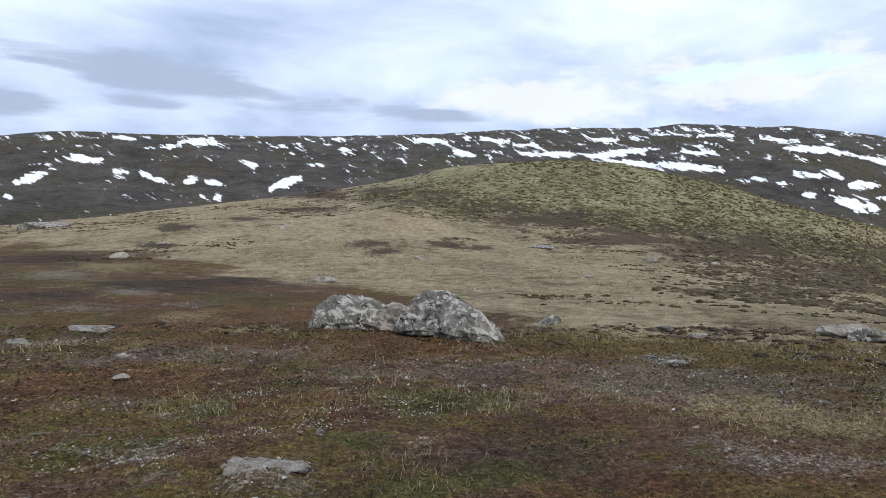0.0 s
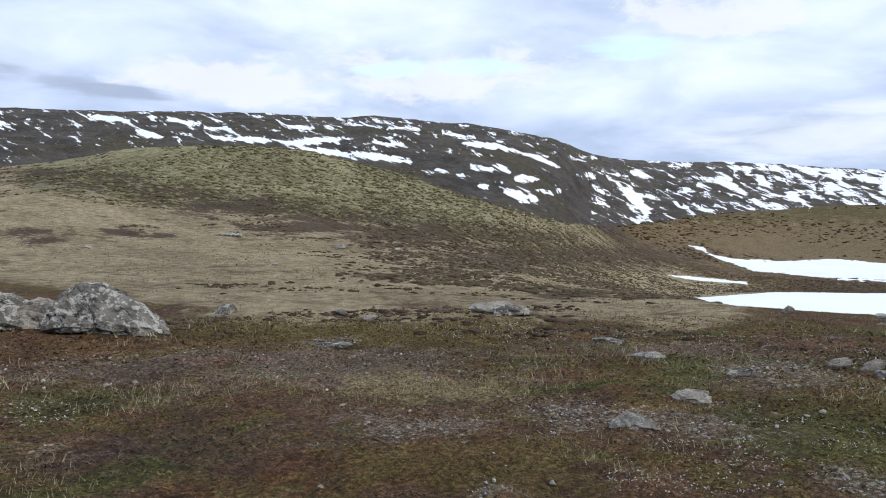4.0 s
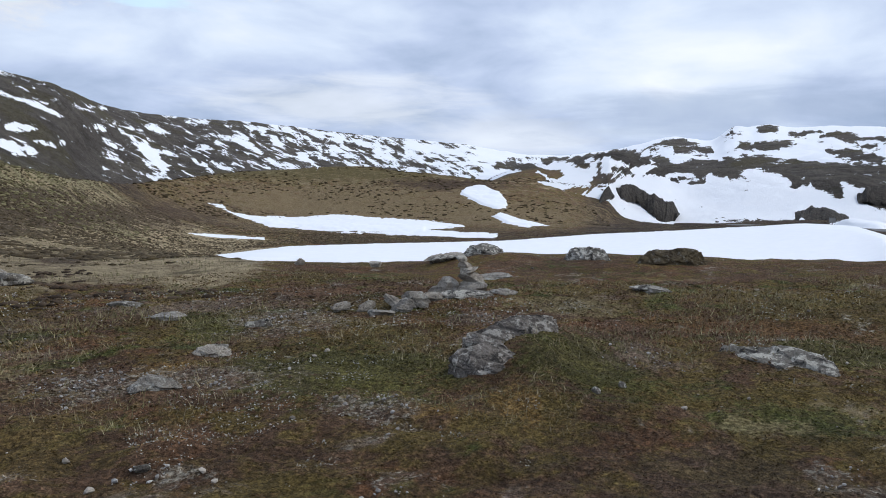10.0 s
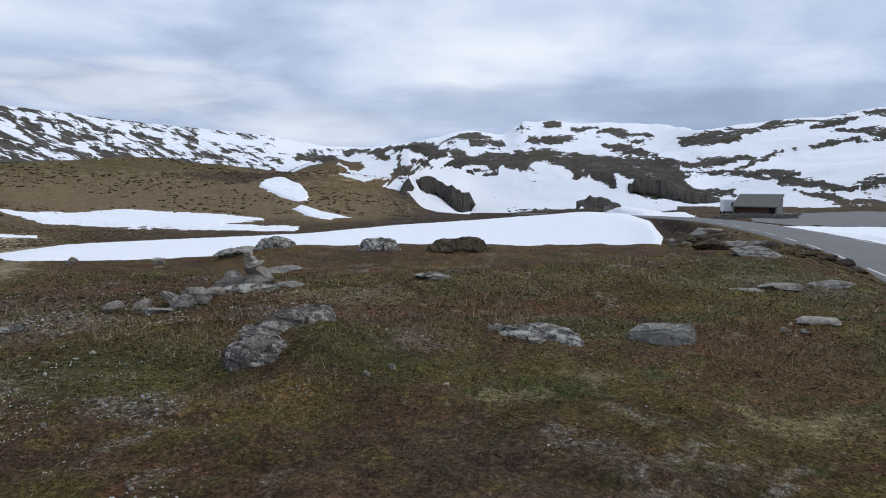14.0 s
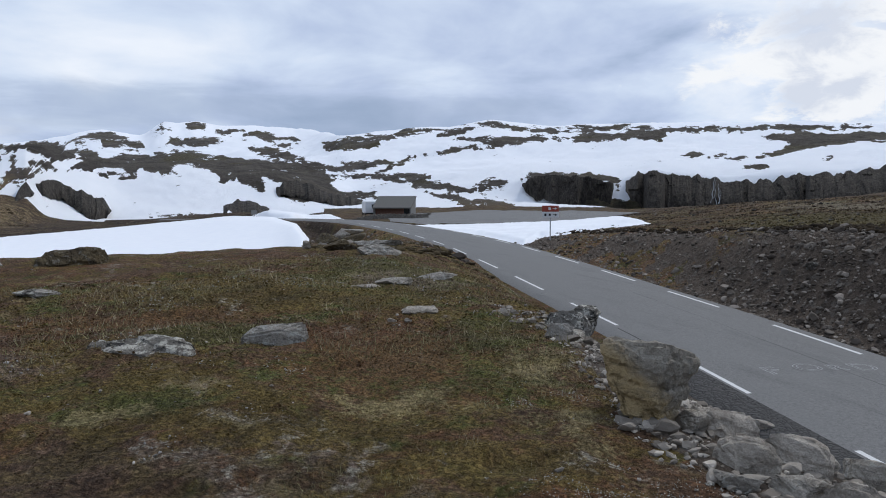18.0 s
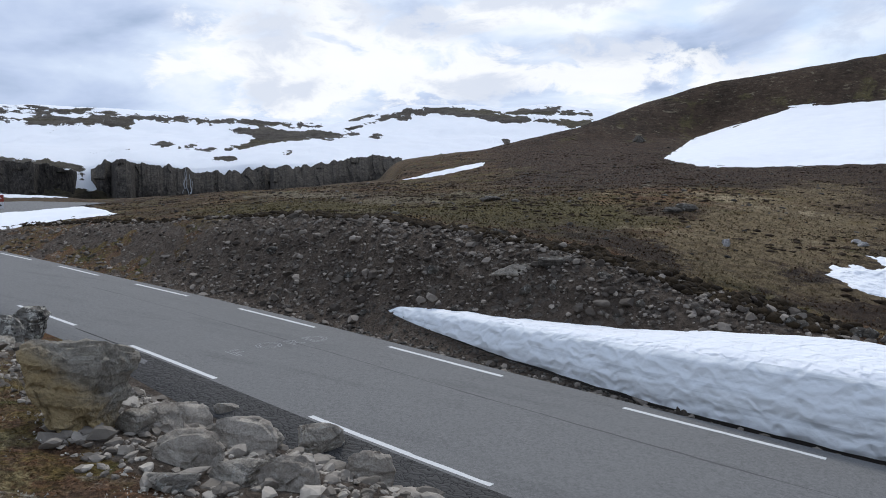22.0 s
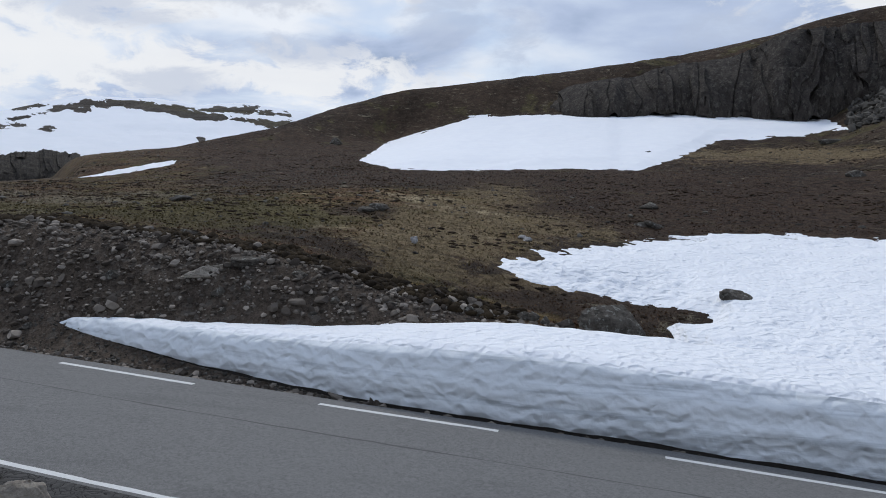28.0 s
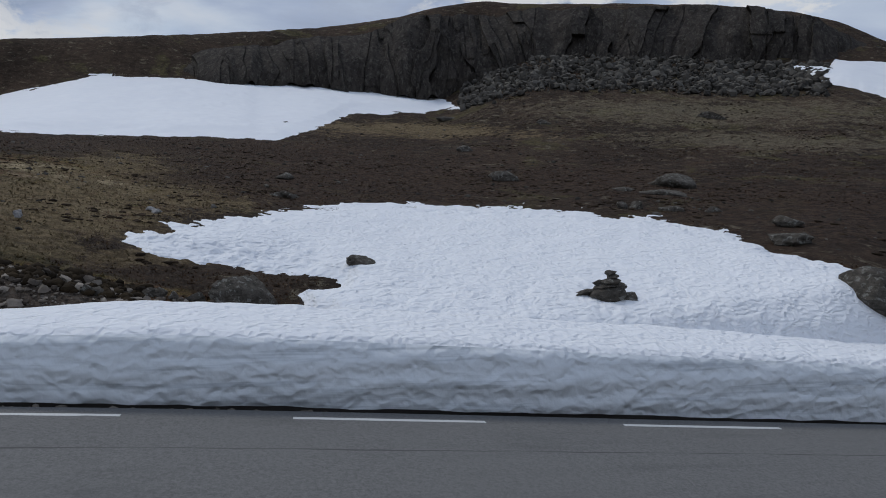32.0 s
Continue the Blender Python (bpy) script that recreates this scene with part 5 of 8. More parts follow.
bare(118.6, 3.99, 119.9, 4.31, 121.7, 4.34, 124.5, 4.55, 124.6, 3.89, 123.2, 4.02, 122.1, 3.98, 120.8, 3.97, 119.4, 3.88)
bare(121.4, 4.76, 123.1, 4.94, 124.5, 4.81, 124.5, 4.61, 123.2, 4.72)
bare(111.3, 0.31, 112.0, 0.81, 113.7, 1.07, 114.1, 1.13, 113.5, 0.63, 112.5, 0.24)
bare(115.1, 1.05, 116.1, 1.43, 120.0, 1.38, 122.0, 1.03, 122.7, 0.61, 121.9, 0.42, 120.0, 0.84, 116.1, 0.87)
bare(108.3, -0.13, 109.7, -0.06, 110.7, -0.35, 111.2, -0.69, 112.1, -0.46, 113.7, -0.68, 114.4, -1.00, 114.6, -1.33, 112.9, -1.30, 111.7, -1.35, 110.0, -0.58, 108.6, -0.35)
bare(128.6, 4.52, 132.2, 4.55, 135.8, 4.39, 138.8, 4.23, 138.6, 4.07, 134.6, 4.24, 128.6, 4.35)
bare(132.1, 3.75, 133.4, 3.97, 135.3, 3.95, 136.3, 3.71, 138.6, 3.75, 141.5, 3.68, 139.5, 3.31, 137.0, 3.16, 134.4, 2.79, 132.9, 2.44, 131.8, 2.33, 132.0, 2.49, 133.4, 2.91, 134.1, 3.19, 133.5, 3.50)
bare(140.7, 4.68, 141.8, 5.11, 142.9, 5.06, 142.5, 4.87, 141.1, 4.72)
bare(140.4, 4.04, 141.8, 4.31, 143.6, 5.07, 145.1, 5.52, 148.1, 5.68, 151.2, 5.51, 153.1, 5.07, 153.9, 4.61, 152.3, 4.61, 150.2, 5.03, 147.1, 5.23, 144.9, 5.14, 142.7, 4.52, 140.9, 3.94)
bare(152.7, 5.30, 154.2, 5.69, 156.7, 5.62, 159.1, 5.16, 159.1, 5.08, 157.1, 5.25, 155.2, 5.28, 153.7, 5.19)
bare(153.3, 5.06, 154.2, 5.01, 156.2, 4.72, 159.1, 4.78, 159.1, 4.31, 157.1, 4.32, 156.0, 4.58, 153.9, 4.71)
bare(130.7, 1.62, 131.5, 1.81, 132.5, 1.73, 132.0, 1.54)
bare(128.6, 2.51, 129.8, 2.69, 130.1, 2.57, 129.1, 2.41)
bare(129.7, 2.34, 131.0, 2.45, 131.2, 2.31, 130.1, 2.22)
bare(142.3, 3.50, 142.7, 3.58, 143.3, 3.53, 142.7, 3.35)
bare(135.8, 2.18, 136.5, 2.34, 136.4, 2.18)
bare(147.3, 2.05, 147.8, 2.26, 148.2, 2.08, 148.0, 1.86, 147.4, 1.87)
bare(152.4, 3.26, 152.9, 3.29, 152.9, 3.12, 152.6, 3.09)
bare(144.4, 4.93, 145.3, 4.97, 145.5, 4.88, 144.7, 4.81)
bare(147.2, 1.60, 148.2, 1.54, 149.3, 1.01, 148.5, 1.13)
bare(118.5, 4.08, 120.2, 4.35, 124.3, 4.55, 126.7, 4.62, 129.3, 4.54, 129.3, 4.39, 125.6, 4.27, 125.2, 3.79, 123.5, 3.90, 121.3, 3.85, 119.1, 3.88)
bare(108.9, 4.67, 110.9, 5.00, 112.9, 5.26, 113.9, 5.07, 116.2, 4.78, 117.0, 4.64, 120.2, 4.74, 123.5, 4.89, 124.6, 4.68, 121.3, 4.51, 117.0, 4.41, 114.1, 4.74, 112.5, 4.96, 109.7, 4.57)
bare(108.7, 4.34, 109.7, 4.51, 110.9, 4.49, 109.7, 4.32)
bare(126.7, 2.64, 127.6, 2.81, 128.2, 2.68, 127.6, 2.42)
bare(112.5, 3.59, 114.9, 4.04, 117.0, 4.03, 114.9, 3.75, 112.9, 3.43, 110.8, 3.19, 108.1, 2.86, 106.9, 2.60, 103.8, 1.94, 102.3, 2.11, 103.6, 2.33, 106.4, 2.63, 108.9, 3.12)

drift = np.where(gr > 205, np.where(gaz > 77, 3.2 - 1.4 * sstep(gaz, 122, 132), 2.8), 0.0)
for name, v in (("dry_grass", dry), ("green_hump", hump), ("heath", heath), ("gravel", gravel), ("far", far), ("snow", snow), ("drift", drift), ("hillside", sstep(gr, 15, 22)), ("bearing", gaz), ("rise", gel + 0.42 * (gaz - 60) * (1 - sstep(gaz, 74, 84)))):
    put_attr(gme, name, v)
for tone, v in tone_fields(gx, gy, gz).items():
    put_attr(gme, tone, v)
land = tagged(new("ground", gme), "rolling tundra of heather, moss, lichen and dry grass", "ground", kind="structure")


# ---- lying snow ----
def snow_patch(label, poly, dist, thick, soft, step=0.12, ragged=0.12, name="snow_patch", reach=0):
    P = np.array(poly)
    a = np.arange(P[:, 0].min() - 0.8, P[:, 0].max() + 0.8, step)
    r = np.geomspace(dist[0], dist[1], int(dist[2]))
    A, R = np.meshgrid(a, r, indexing="ij")
    x, y = (R * np.sin(np.radians(A))).ravel(), (R * np.cos(np.radians(A))).ravel()
    z = height(x, y)
    el = np.degrees(np.arctan2(z - EYE, R.ravel()))
    sd = outline_distance(A.ravel(), el, poly) + ragged * fnoise(x * 40 / dist[1], y * 40 / dist[1], 4, 77) * 2 + ragged * 1.1 * fnoise(x * 190 / dist[1], y * 190 / dist[1], 3, 78)
    if reach:
        sd = np.minimum(sd, (np.interp(A.ravel(), SHORE_A, SHORE_R) + reach - R.ravel()) * 0.1)
    up = thick * sstep(sd, 0.0, soft) + np.where(sd < 0, sd * 0.5, 0.015)
    up += np.where(sd > 0, 0.08 * (0.1 if reach else 1) * fnoise(x * 1.7, y * 1.7, 3, 3), 0)
    F = grid_faces(len(a), len(r))
    keep = (sd[F] > -0.05 - soft * 0.2).any(1)
    F = F[keep]
    used = np.unique(F)
    back = np.full(len(x), -1)
    back[used] = np.arange(len(used))
    me = mesh_of(name, np.stack([x, y, z + up], 1)[used], back[F], M_SNOW if name == "snowfield" else M_SNOW_SMOOTH)
    return tagged(new(name, me), label, "snow", "snow patches")


snow_patch("broad snow sheet lying on the frozen lake", P_lake, (48, 140, 200), 0.22, 0.5, 0.08, 0.03, name="lake_snow", reach=4)
snow_patch("long snow strip at the foot of a brown hill", P_strip, (70, 215, 150), 0.3, 0.3, 0.1)
snow_patch("thin streak of snow on brown heath", P_thin, (50, 160, 120), 0.15, 0.1, 0.1, 0.05)
snow_patch("small snow patch on a brown hillside", P_hill1, (140, 230, 160), 0.3, 0.1, 0.05, 0.05)
snow_patch("small tapering snow patch at a hill's foot", P_hill2, (100, 200, 160), 0.3, 0.1, 0.05, 0.05)
snow_patch("large snow bed under the dark cliff", P_pool, (45, 98, 130), 0.28, 0.7, 0.12, 0.10)
snow_patch("snow patch beside the scree on the hill", P_right, (60, 105, 90), 0.4, 0.3, 0.12, 0.10)
snow_patch("flat snow beside the bend of the road", P_roadsnow, (35, 130, 130), 0.25, 0.2, 0.1, 0.08)
snow_patch("snow lump beyond the far bend of the road", P_bend, (110, 150, 60), 0.5, 0.15, 0.08, 0.03)
snow_patch("narrow tongue of snow on the heath slope", P_tongue, (45, 90, 120), 0.2, 0.12, 0.08, 0.04)
snow_patch("old dimpled snowfield above the road", P_field, (14.2, 48, 260), 0.30, 1.6, 0.12, 0.6, name="snowfield")

# ---- the road ----
sel = np.arange(len(RC))
prof = [(-2.75, -0.16), (-2.45, -0.03), (-2.2, 0.0), (-1.1, 0.03), (0.0, 0.045), (1.1, 0.03), (2.2, 0.0), (2.5, -0.04)]
rv = np.array([[(*(RC[k, :2] + RN[k] * d), RC[k, 2] + h) for d, h in prof] for k in sel])
road = tagged(new("road", mesh_of("road", rv.reshape(-1, 3), grid_faces(len(sel), len(prof)), M_ASPHALT)), "narrow grey asphalt mountain road", "road", kind="structure")


def road_at(s):
    k = np.interp(s, RS, np.arange(len(RS)))
    i = min(int(k), len(RS) - 2)
    g = k - i
    n = RN[i] * (1 - g) + RN[i + 1] * g
    return RC[i] * (1 - g) + RC[i + 1] * g, n / np.hypot(*n)


def dash(s0, s1, side):
    v = []
    for s in np.linspace(s0, s1, 6):
        c, n = road_at(s)
        for d in (-0.055, 0.055):
            q = c[:2] + n * (side + d)
            v.append((*q, c[2] + 0.006))
    ob = tagged(new("edge_line", mesh_of("edge_line", v, [(2 * i, 2 * i + 1, 2 * i + 3, 2 * i + 2) for i in range(5)], M_PAINT)))
    ob.parent = road
    return ob


def run_at(x):
    return float(np.interp(x, RC[:, 0], RS))


for n in range(-7, 12):
    c = run_at(8.9 + 5.75 * n)
    dash(c - 1.6, c + 1.6, 2.03)
    c = run_at(6.25 + 6.2 * n)
    dash(c - 1.75, c + 1.75, -2.03)


def part(name, me, parent, label=""):
    ob = new(name, me)
    ob.parent = parent
    return tagged(ob, label) if label else ob


def base_of(name, m, label, category, group="", kind=""):
    ob = new(name)
    ob.matrix_world = m
    ob.empty_display_size = 0.1
    return tagged(ob, label, category, group, kind)


def box_mesh(name, mat, lo, hi, bevel=0.01):
    bm = bmesh.new()
    bmesh.ops.create_cube(bm, size=1)
    lo, hi = Vector(lo), Vector(hi)
    for v in bm.verts:
        v.co = Vector([lo[i] + (v.co[i] + 0.5) * (hi[i] - lo[i]) for i in range(3)])
    if bevel:
        bmesh.ops.bevel(bm, geom=bm.edges[:], offset=bevel, segments=1, affect="EDGES")
    me = bpy.data.meshes.new(name)
    bm.to_mesh(me)
    bm.free()
    me.materials.append(mat)
    return me


def tube_mesh(name, mat, r, z0, z1, sides=12):
    bm = bmesh.new()
    bmesh.ops.create_cone(bm, segments=sides, radius1=r, radius2=r, depth=z1 - z0, cap_ends=True, matrix=Matrix.Translation((0, 0, (z0 + z1) / 2)))
    me = bpy.data.meshes.new(name)
    bm.to_mesh(me)
    bm.free()
    me.materials.append(mat)
    return me


# ---- cut snow bank along the road ----
M_DIRT = plain("wet_dirt", (0.034, 0.029, 0.025), 0.85, 0, 9, 0.5)


def bank_front(at):
    return 2.66 + 0.86 * np.clip((at - 2.5) / 9.5, 0, 1)


def snow_bank():
    xs = np.concatenate([np.arange(12.8, -14, -0.06), np.arange(-14, -45, -0.4)])
    u = np.concatenate([np.linspace(0, 1, 36), np.linspace(1.05, 2, 24)])
    run = np.array([run_at(x) for x in xs])
    C = np.array([road_at(s_)[0] for s_ in run])
    N = np.array([road_at(s_)[1] for s_ in run])
    tip = sstep(12.85 - xs, 0, 1.1)
    grow = sstep(12.85 - xs, 0, 12.5) ** 0.8
    h = (0.16 + 1.06 * grow) * (0.25 + 0.75 * tip)
    front = bank_front(xs)
    back = front + (0.5 + 2.0 * sstep(12.85 - xs, 0, 11.5)) * (0.3 + 0.7 * tip)
    crown = C[:, 2] - 0.08 + 0.42 * sstep(xs, 4.0, 12.5) + h
    foot = C[:, :2] + N * front[:, None]
    low = np.minimum(height(foot[:, 0], foot[:, 1]) - 0.05, crown - 0.05)
    h = crown - low
    S, U = np.meshgrid(run, u, indexing="ij")
    Hh, G = h[:, None], grow[:, None]
    face = np.minimum(U, 1)
    zf = low[:, None] + Hh * face
    layer = zf * 5.5 + 0.35 * fnoise(S * 0.35, S * 0, 3, 44) * 5
    dip = fnoise(S * 3.0 + layer * 0.4, layer * 0.9, 2, 41)
    wob = 0.04 * dip + 0.018 * fnoise(S * 5.5, layer * 1.6, 3, 47) - 0.05 * np.maximum(0, fnoise(S * 0.7, layer * 0.5, 2, 53)) + 0.012 * np.sin(layer * 2.6 + 1.5 * fnoise(S * 0.5, layer * 0.2, 2, 49))
    df = front[:, None] + 0.26 * face ** 2.2 + 0.15 * np.clip((face - 0.84) / 0.16, 0, 1) ** 2 - 0.08 * np.sin(face * 3.1) * G + wob * (0.3 + G) * np.sin(np.clip(face, 0.02, 0.97) * 3.14159) ** 0.35
    g = np.clip(U - 1, 0, 1)
    d0 = (front + 0.41)[:, None]
    D = np.where(U <= 1, df, d0 + (back[:, None] - d0) * g)
    X, Y = C[:, :1] + N[:, :1] * D, C[:, 1:2] + N[:, 1:2] * D
    rise = -0.04 + 0.14 * sstep(12.0 - xs, 5, 12)[:, None]
    top = low[:, None] + Hh + rise * g + 0.02 * np.sin(np.pi * g) + 0.07 * fnoise(X * 1.9, Y * 1.9, 3, 5) * (g > 0)
    zf = zf + 0.06 * fnoise(S * 1.6, S * 0, 4, 61) * ((U > 0.05) & (U < 0.15))
    Z = np.where(U <= 1, zf, np.where(U >= 1.999, top - 0.5, top))
    V = np.stack([X, Y, Z], 2)
    thing = base_of("snow_bank", pose(0, 0, 0), "ploughed wall of old layered snow beside the road", "snow bank")
    for name, lo, hi, mat, label in (("wet_foot", 0, 5, M_DIRT, "wet dirty foot of the snow bank"), ("cut_face", 4, 34, M_SNOW_CUT, "grey scalloped cut face"), ("crown", 33, len(u), M_SNOW, "white dimpled crown")):
        part(name, mesh_of(name, V[:, lo:hi].reshape(-1, 3), grid_faces(len(xs), hi - lo), mat), thing, label)


snow_bank()


# ---- cliffs ----
def meets(az, el, lo, hi):
    """Distance at which the slope first reaches an angle above the eye, for each heading."""
    r = np.linspace(lo, hi, 160)
    a = np.radians(az)[:, None]
    z = height((r * np.sin(a)).ravel(), (r * np.cos(a)).ravel()).reshape(len(az), -1)
    e = np.maximum.accumulate(np.degrees(np.arctan2(z - EYE, r[None, :])), 1)
    return np.array([np.interp(el[i], e[i] + 1e-6 * np.arange(160), r) for i in range(len(az))])


face_r = []


def cliff(label, foot, top, mat, step, columns, depth, rows=36, seed=1, snug=None):
    a0, a1 = max(foot[0][0], top[0][0]), min(foot[-1][0], top[-1][0])
    az = np.arange(a0, a1 + step, step)
    F, T = np.array(foot, float), np.array(top, float)
    fr, fe = np.interp(az, F[:, 0], F[:, 1]), np.interp(az, F[:, 0], F[:, 2])
    tr, te = np.interp(az, T[:, 0], T[:, 1]), np.interp(az, T[:, 0], T[:, 2])
    if snug:
        jag = fnoise(az * 1.6, az * 0, 5, seed + 2)
        fe = np.minimum(fe + 1.0 * jag, te - 0.05)
        te = te + 0.6 * fnoise(az * 2.4, az * 0, 5, seed + 8)
        fr, tr = smooth(meets(az, smooth(fe, 20), *snug), 30), smooth(meets(az, smooth(te, 20), *snug), 30)
        fr = np.clip(fr, np.median(fr) - 7, np.median(fr) + 7)
        tr = np.clip(tr, fr + 1, fr + 40)
        face_r.append(float(np.median(fr)))
        lip = tr + 1.5
        tr = fr + 0.4 * (tr - fr)
    fz, tz = EYE + fr * np.tan(np.radians(fe)), EYE + tr * np.tan(np.radians(te))
    run = np.radians(az) * fr.mean()
    fz = fz - (0.5 if snug else 1.5) * np.abs(fnoise(run / columns * 0.7, run * 0, 3, seed + 3)) * columns
    tz = tz + (0.15 if snug else 0.5) * columns * fnoise(run / columns * 0.9, run * 0, 4, seed + 6)
    u = np.linspace(0, 1, rows)
    R, Z = np.meshgrid(run, u, indexing="ij")
    H = fz[:, None] + (tz - fz)[:, None] * Z
    warp = R + columns * 2.6 * fnoise(R / columns * 0.35, H / columns * 0.3, 4, seed)
    col = np.floor(warp / columns)
    frac = warp / columns - col
    split = hashed(col, col * 0, seed + 4) > 0.45
    col = col + np.where(split & (frac > 0.5), 0.37, 0)
    block = np.floor(H / columns * 0.30 + 3.7 * hashed(col * 100, col * 0, seed))
    out = depth * (0.75 * hashed(col * 100, block, seed + 9) + 0.75 * hashed(col * 100, col * 0, seed + 5))
    ridge = np.abs(fnoise(R / columns * 0.8, H / columns * 0.16, 4, seed + 13))
    out = out + depth * 2.6 * fnoise(R / columns * 0.30, H / columns * 0.25, 4, seed + 11) - depth * 0.12 * (ridge < 0.015) + depth * 0.7 * fnoise(R / columns * 1.3, H / columns * 0.7, 5, seed + 15)
    dist = fr[:, None] + (tr - fr)[:, None] * Z ** 1.6 - out
    if snug:
        dist[:, -1] = lip
    else:
        dist[:, -1] += 2.5 * depth
    edge = np.minimum(np.arange(len(az)), np.arange(len(az))[::-1]) / max(3, len(az) * (0.03 if snug else 0.10))
    dist = dist + (np.clip(1 - edge, 0, 1) * depth * 2.5)[:, None]
    A = np.radians(az)[:, None]
    V = np.stack([dist * np.sin(A), dist * np.cos(A), H], 2)
    me = mesh_of("rock_cliff", V.reshape(-1, 3), grid_faces(len(az), rows), mat, False)
    return tagged(new("rock_cliff", me), label, "cliff", "cliffs")


cliff("dark grey jointed cliff along the hill top", [(176.5, 92, 5.5), (183.3, 92, 5.6), (189.4, 92, 5.6), (194.5, 92, 5.05), (197.4, 93, 5.2), (199.9, 94, 6.4), (204.5, 95, 7.6), (212.2, 95, 7.6), (219, 95, 7.4), (223, 95, 7.2), (228, 95, 7)],
      [(176.5, 97, 6.2), (179.4, 97, 7.2), (183.4, 98, 8.0), (189.3, 98, 9.2), (195, 99, 10.5), (202, 100, 11.3), (210, 100, 11.6), (217.8, 100, 11.4), (222.1, 100, 10.7), (224.5, 100, 9.9), (228, 100, 8.4)],
      M_HILL_CLIFF, 0.05, 3.4, 1.7, 54, 3)
cliff("black columnar cliff rising from the snow", [(115.1, 283, 0.4), (115.7, 283, -0.3), (117.8, 283, -1.05), (119.9, 283, -0.9), (121.9, 283, -1.0)],
      [(115.1, 287, 0.7), (115.7, 287, 1.25), (119, 287, 1.32), (120.7, 287, 1.12), (121.9, 287, 0.65)], M_DARK_CLIFF, 0.045, 2.4, 1.5, 30, 21, (215, 420))
cliff("long black columnar cliff with a thin waterfall", [(122.8, 283, 0.2), (124, 283, -1.5), (125.9, 283, -1.45), (129, 283, -1.1), (131.9, 283, -0.8), (134.2, 283, -1.0), (138.5, 283, -0.6), (141.8, 283, -0.4), (143.9, 283, 0.1), (144.8, 283, 0.7)],
      [(122.8, 287, 0.7), (123.7, 287, 1.45), (125.9, 287, 1.5), (128.6, 287, 1.1), (130, 287, 0.8), (131.9, 287, 0.7), (134.2, 287, 1.1), (138.5, 287, 1.42), (141.8, 287, 2.1), (143.9, 287, 2.18), (144.8, 287, 1.8)], M_DARK_CLIFF, 0.045, 2.4, 1.6, 32, 33, (215, 420))
cliff("black rock face breaking through a snow cap", [(80.5, 229, 0.0), (80.85, 229, -0.14), (82.2, 229, -0.3), (82.5, 229, -0.85), (83.3, 229, -1.3), (83.6, 229, -1.75), (84.6, 229, -1.9), (85.1, 229, -1.3)],
      [(80.5, 232, 0.6), (80.9, 232, 1.04), (81.6, 232, 1.04), (82.83, 232, 0.47), (83.73, 232, -0.03), (84.59, 232, -0.22), (85.1, 232, -1.0)], M_DARK_CLIFF, 0.04, 2.2, 1.3, 28, 57, (180, 420))
cliff("small black crag beside a snow cap", [(79.2, 229, -0.4), (79.6, 229, -0.3), (80.4, 229, -0.05)], [(79.2, 229, -0.2), (79.7, 229, 0.5), (80.0, 229, 0.85), (80.4, 229, 0.2)], M_DARK_CLIFF, 0.04, 2.0, 1.0, 18, 59, (180, 420))
cliff("craggy dark ridge above the far bend", [(96.5, 229, -0.3), (98, 229, -0.5), (99.3, 229, -0.75), (101.5, 229, -1.0), (103, 229, -0.9)], [(96.5, 229, 0.3), (97.5, 229, 1.1), (99.2, 229, 0.75), (101, 229, -0.2), (103, 229, -0.5)], M_DARK_CLIFF, 0.05, 3.0, 1.4, 22, 71, (180, 420))
cliff("low dark knoll of rock above the road", [(92.7, 205, -1.5), (93.7, 205, -1.75), (95, 205, -1.75), (96, 205, -1.6)],
      [(92.7, 209, -1.0), (93.7, 209, -0.56), (95, 209, -0.74), (96, 209, -1.2)], M_DARK_CLIFF, 0.05, 2.0, 1.2, 16, 63, (150, 330))


def waterfall():
    near = face_r[1] - 8.0
    m, k = material("falling_water")
    p = place_of(k)
    finish(k, k.mix(k.noise(k.scaled(p, (1, 1, 0.2)), 2.0, 5, 0.7), (0.10, 0.105, 0.11), (0.52, 0.54, 0.57)), 0.4, spec=0.4)
    thing = base_of("waterfall", pose(*polar(129.1, near), 0), "thin white waterfall down a black cliff", "waterfall")
    for j, (a, wd, top, low) in enumerate(((128.85, 0.22, 0.1, -0.85), (128.98, 0.38, 0.95, -0.5), (129.1, 0.28, 0.8, -0.95), (129.3, 0.34, 0.55, -0.9), (129.42, 0.18, 0.2, -0.85))):
        V = []
        for q in np.linspace(0, 1, 14):
            el = top + (low - top) * q
            r = near - 0.9 * q
            for d in (-0.5, 0.5):
                b = a + 0.10 * math.sin(4 * q + 1.7 * j) * q + 0.03 * math.sin(13 * q + j) + math.degrees(d * wd * (0.25 + 0.6 * q) / near)
                V.append((*polar(b, r), EYE + r * math.tan(radians(el))))
        me = mesh_of("strand", np.array(V) - np.array([*polar(129.1, near), 0]), [(2 * i, 2 * i + 1, 2 * i + 3, 2 * i + 2) for i in range(13)], m)
        part("strand", me, thing)


waterfall()


# ---- rocks ----
M_TURF_ROCK = rock_mat("turf_rock", (0.055, 0.040, 0.024), (0.155, 0.118, 0.065), 0.5, 0.9, (0.26, 0.25, 0.22))


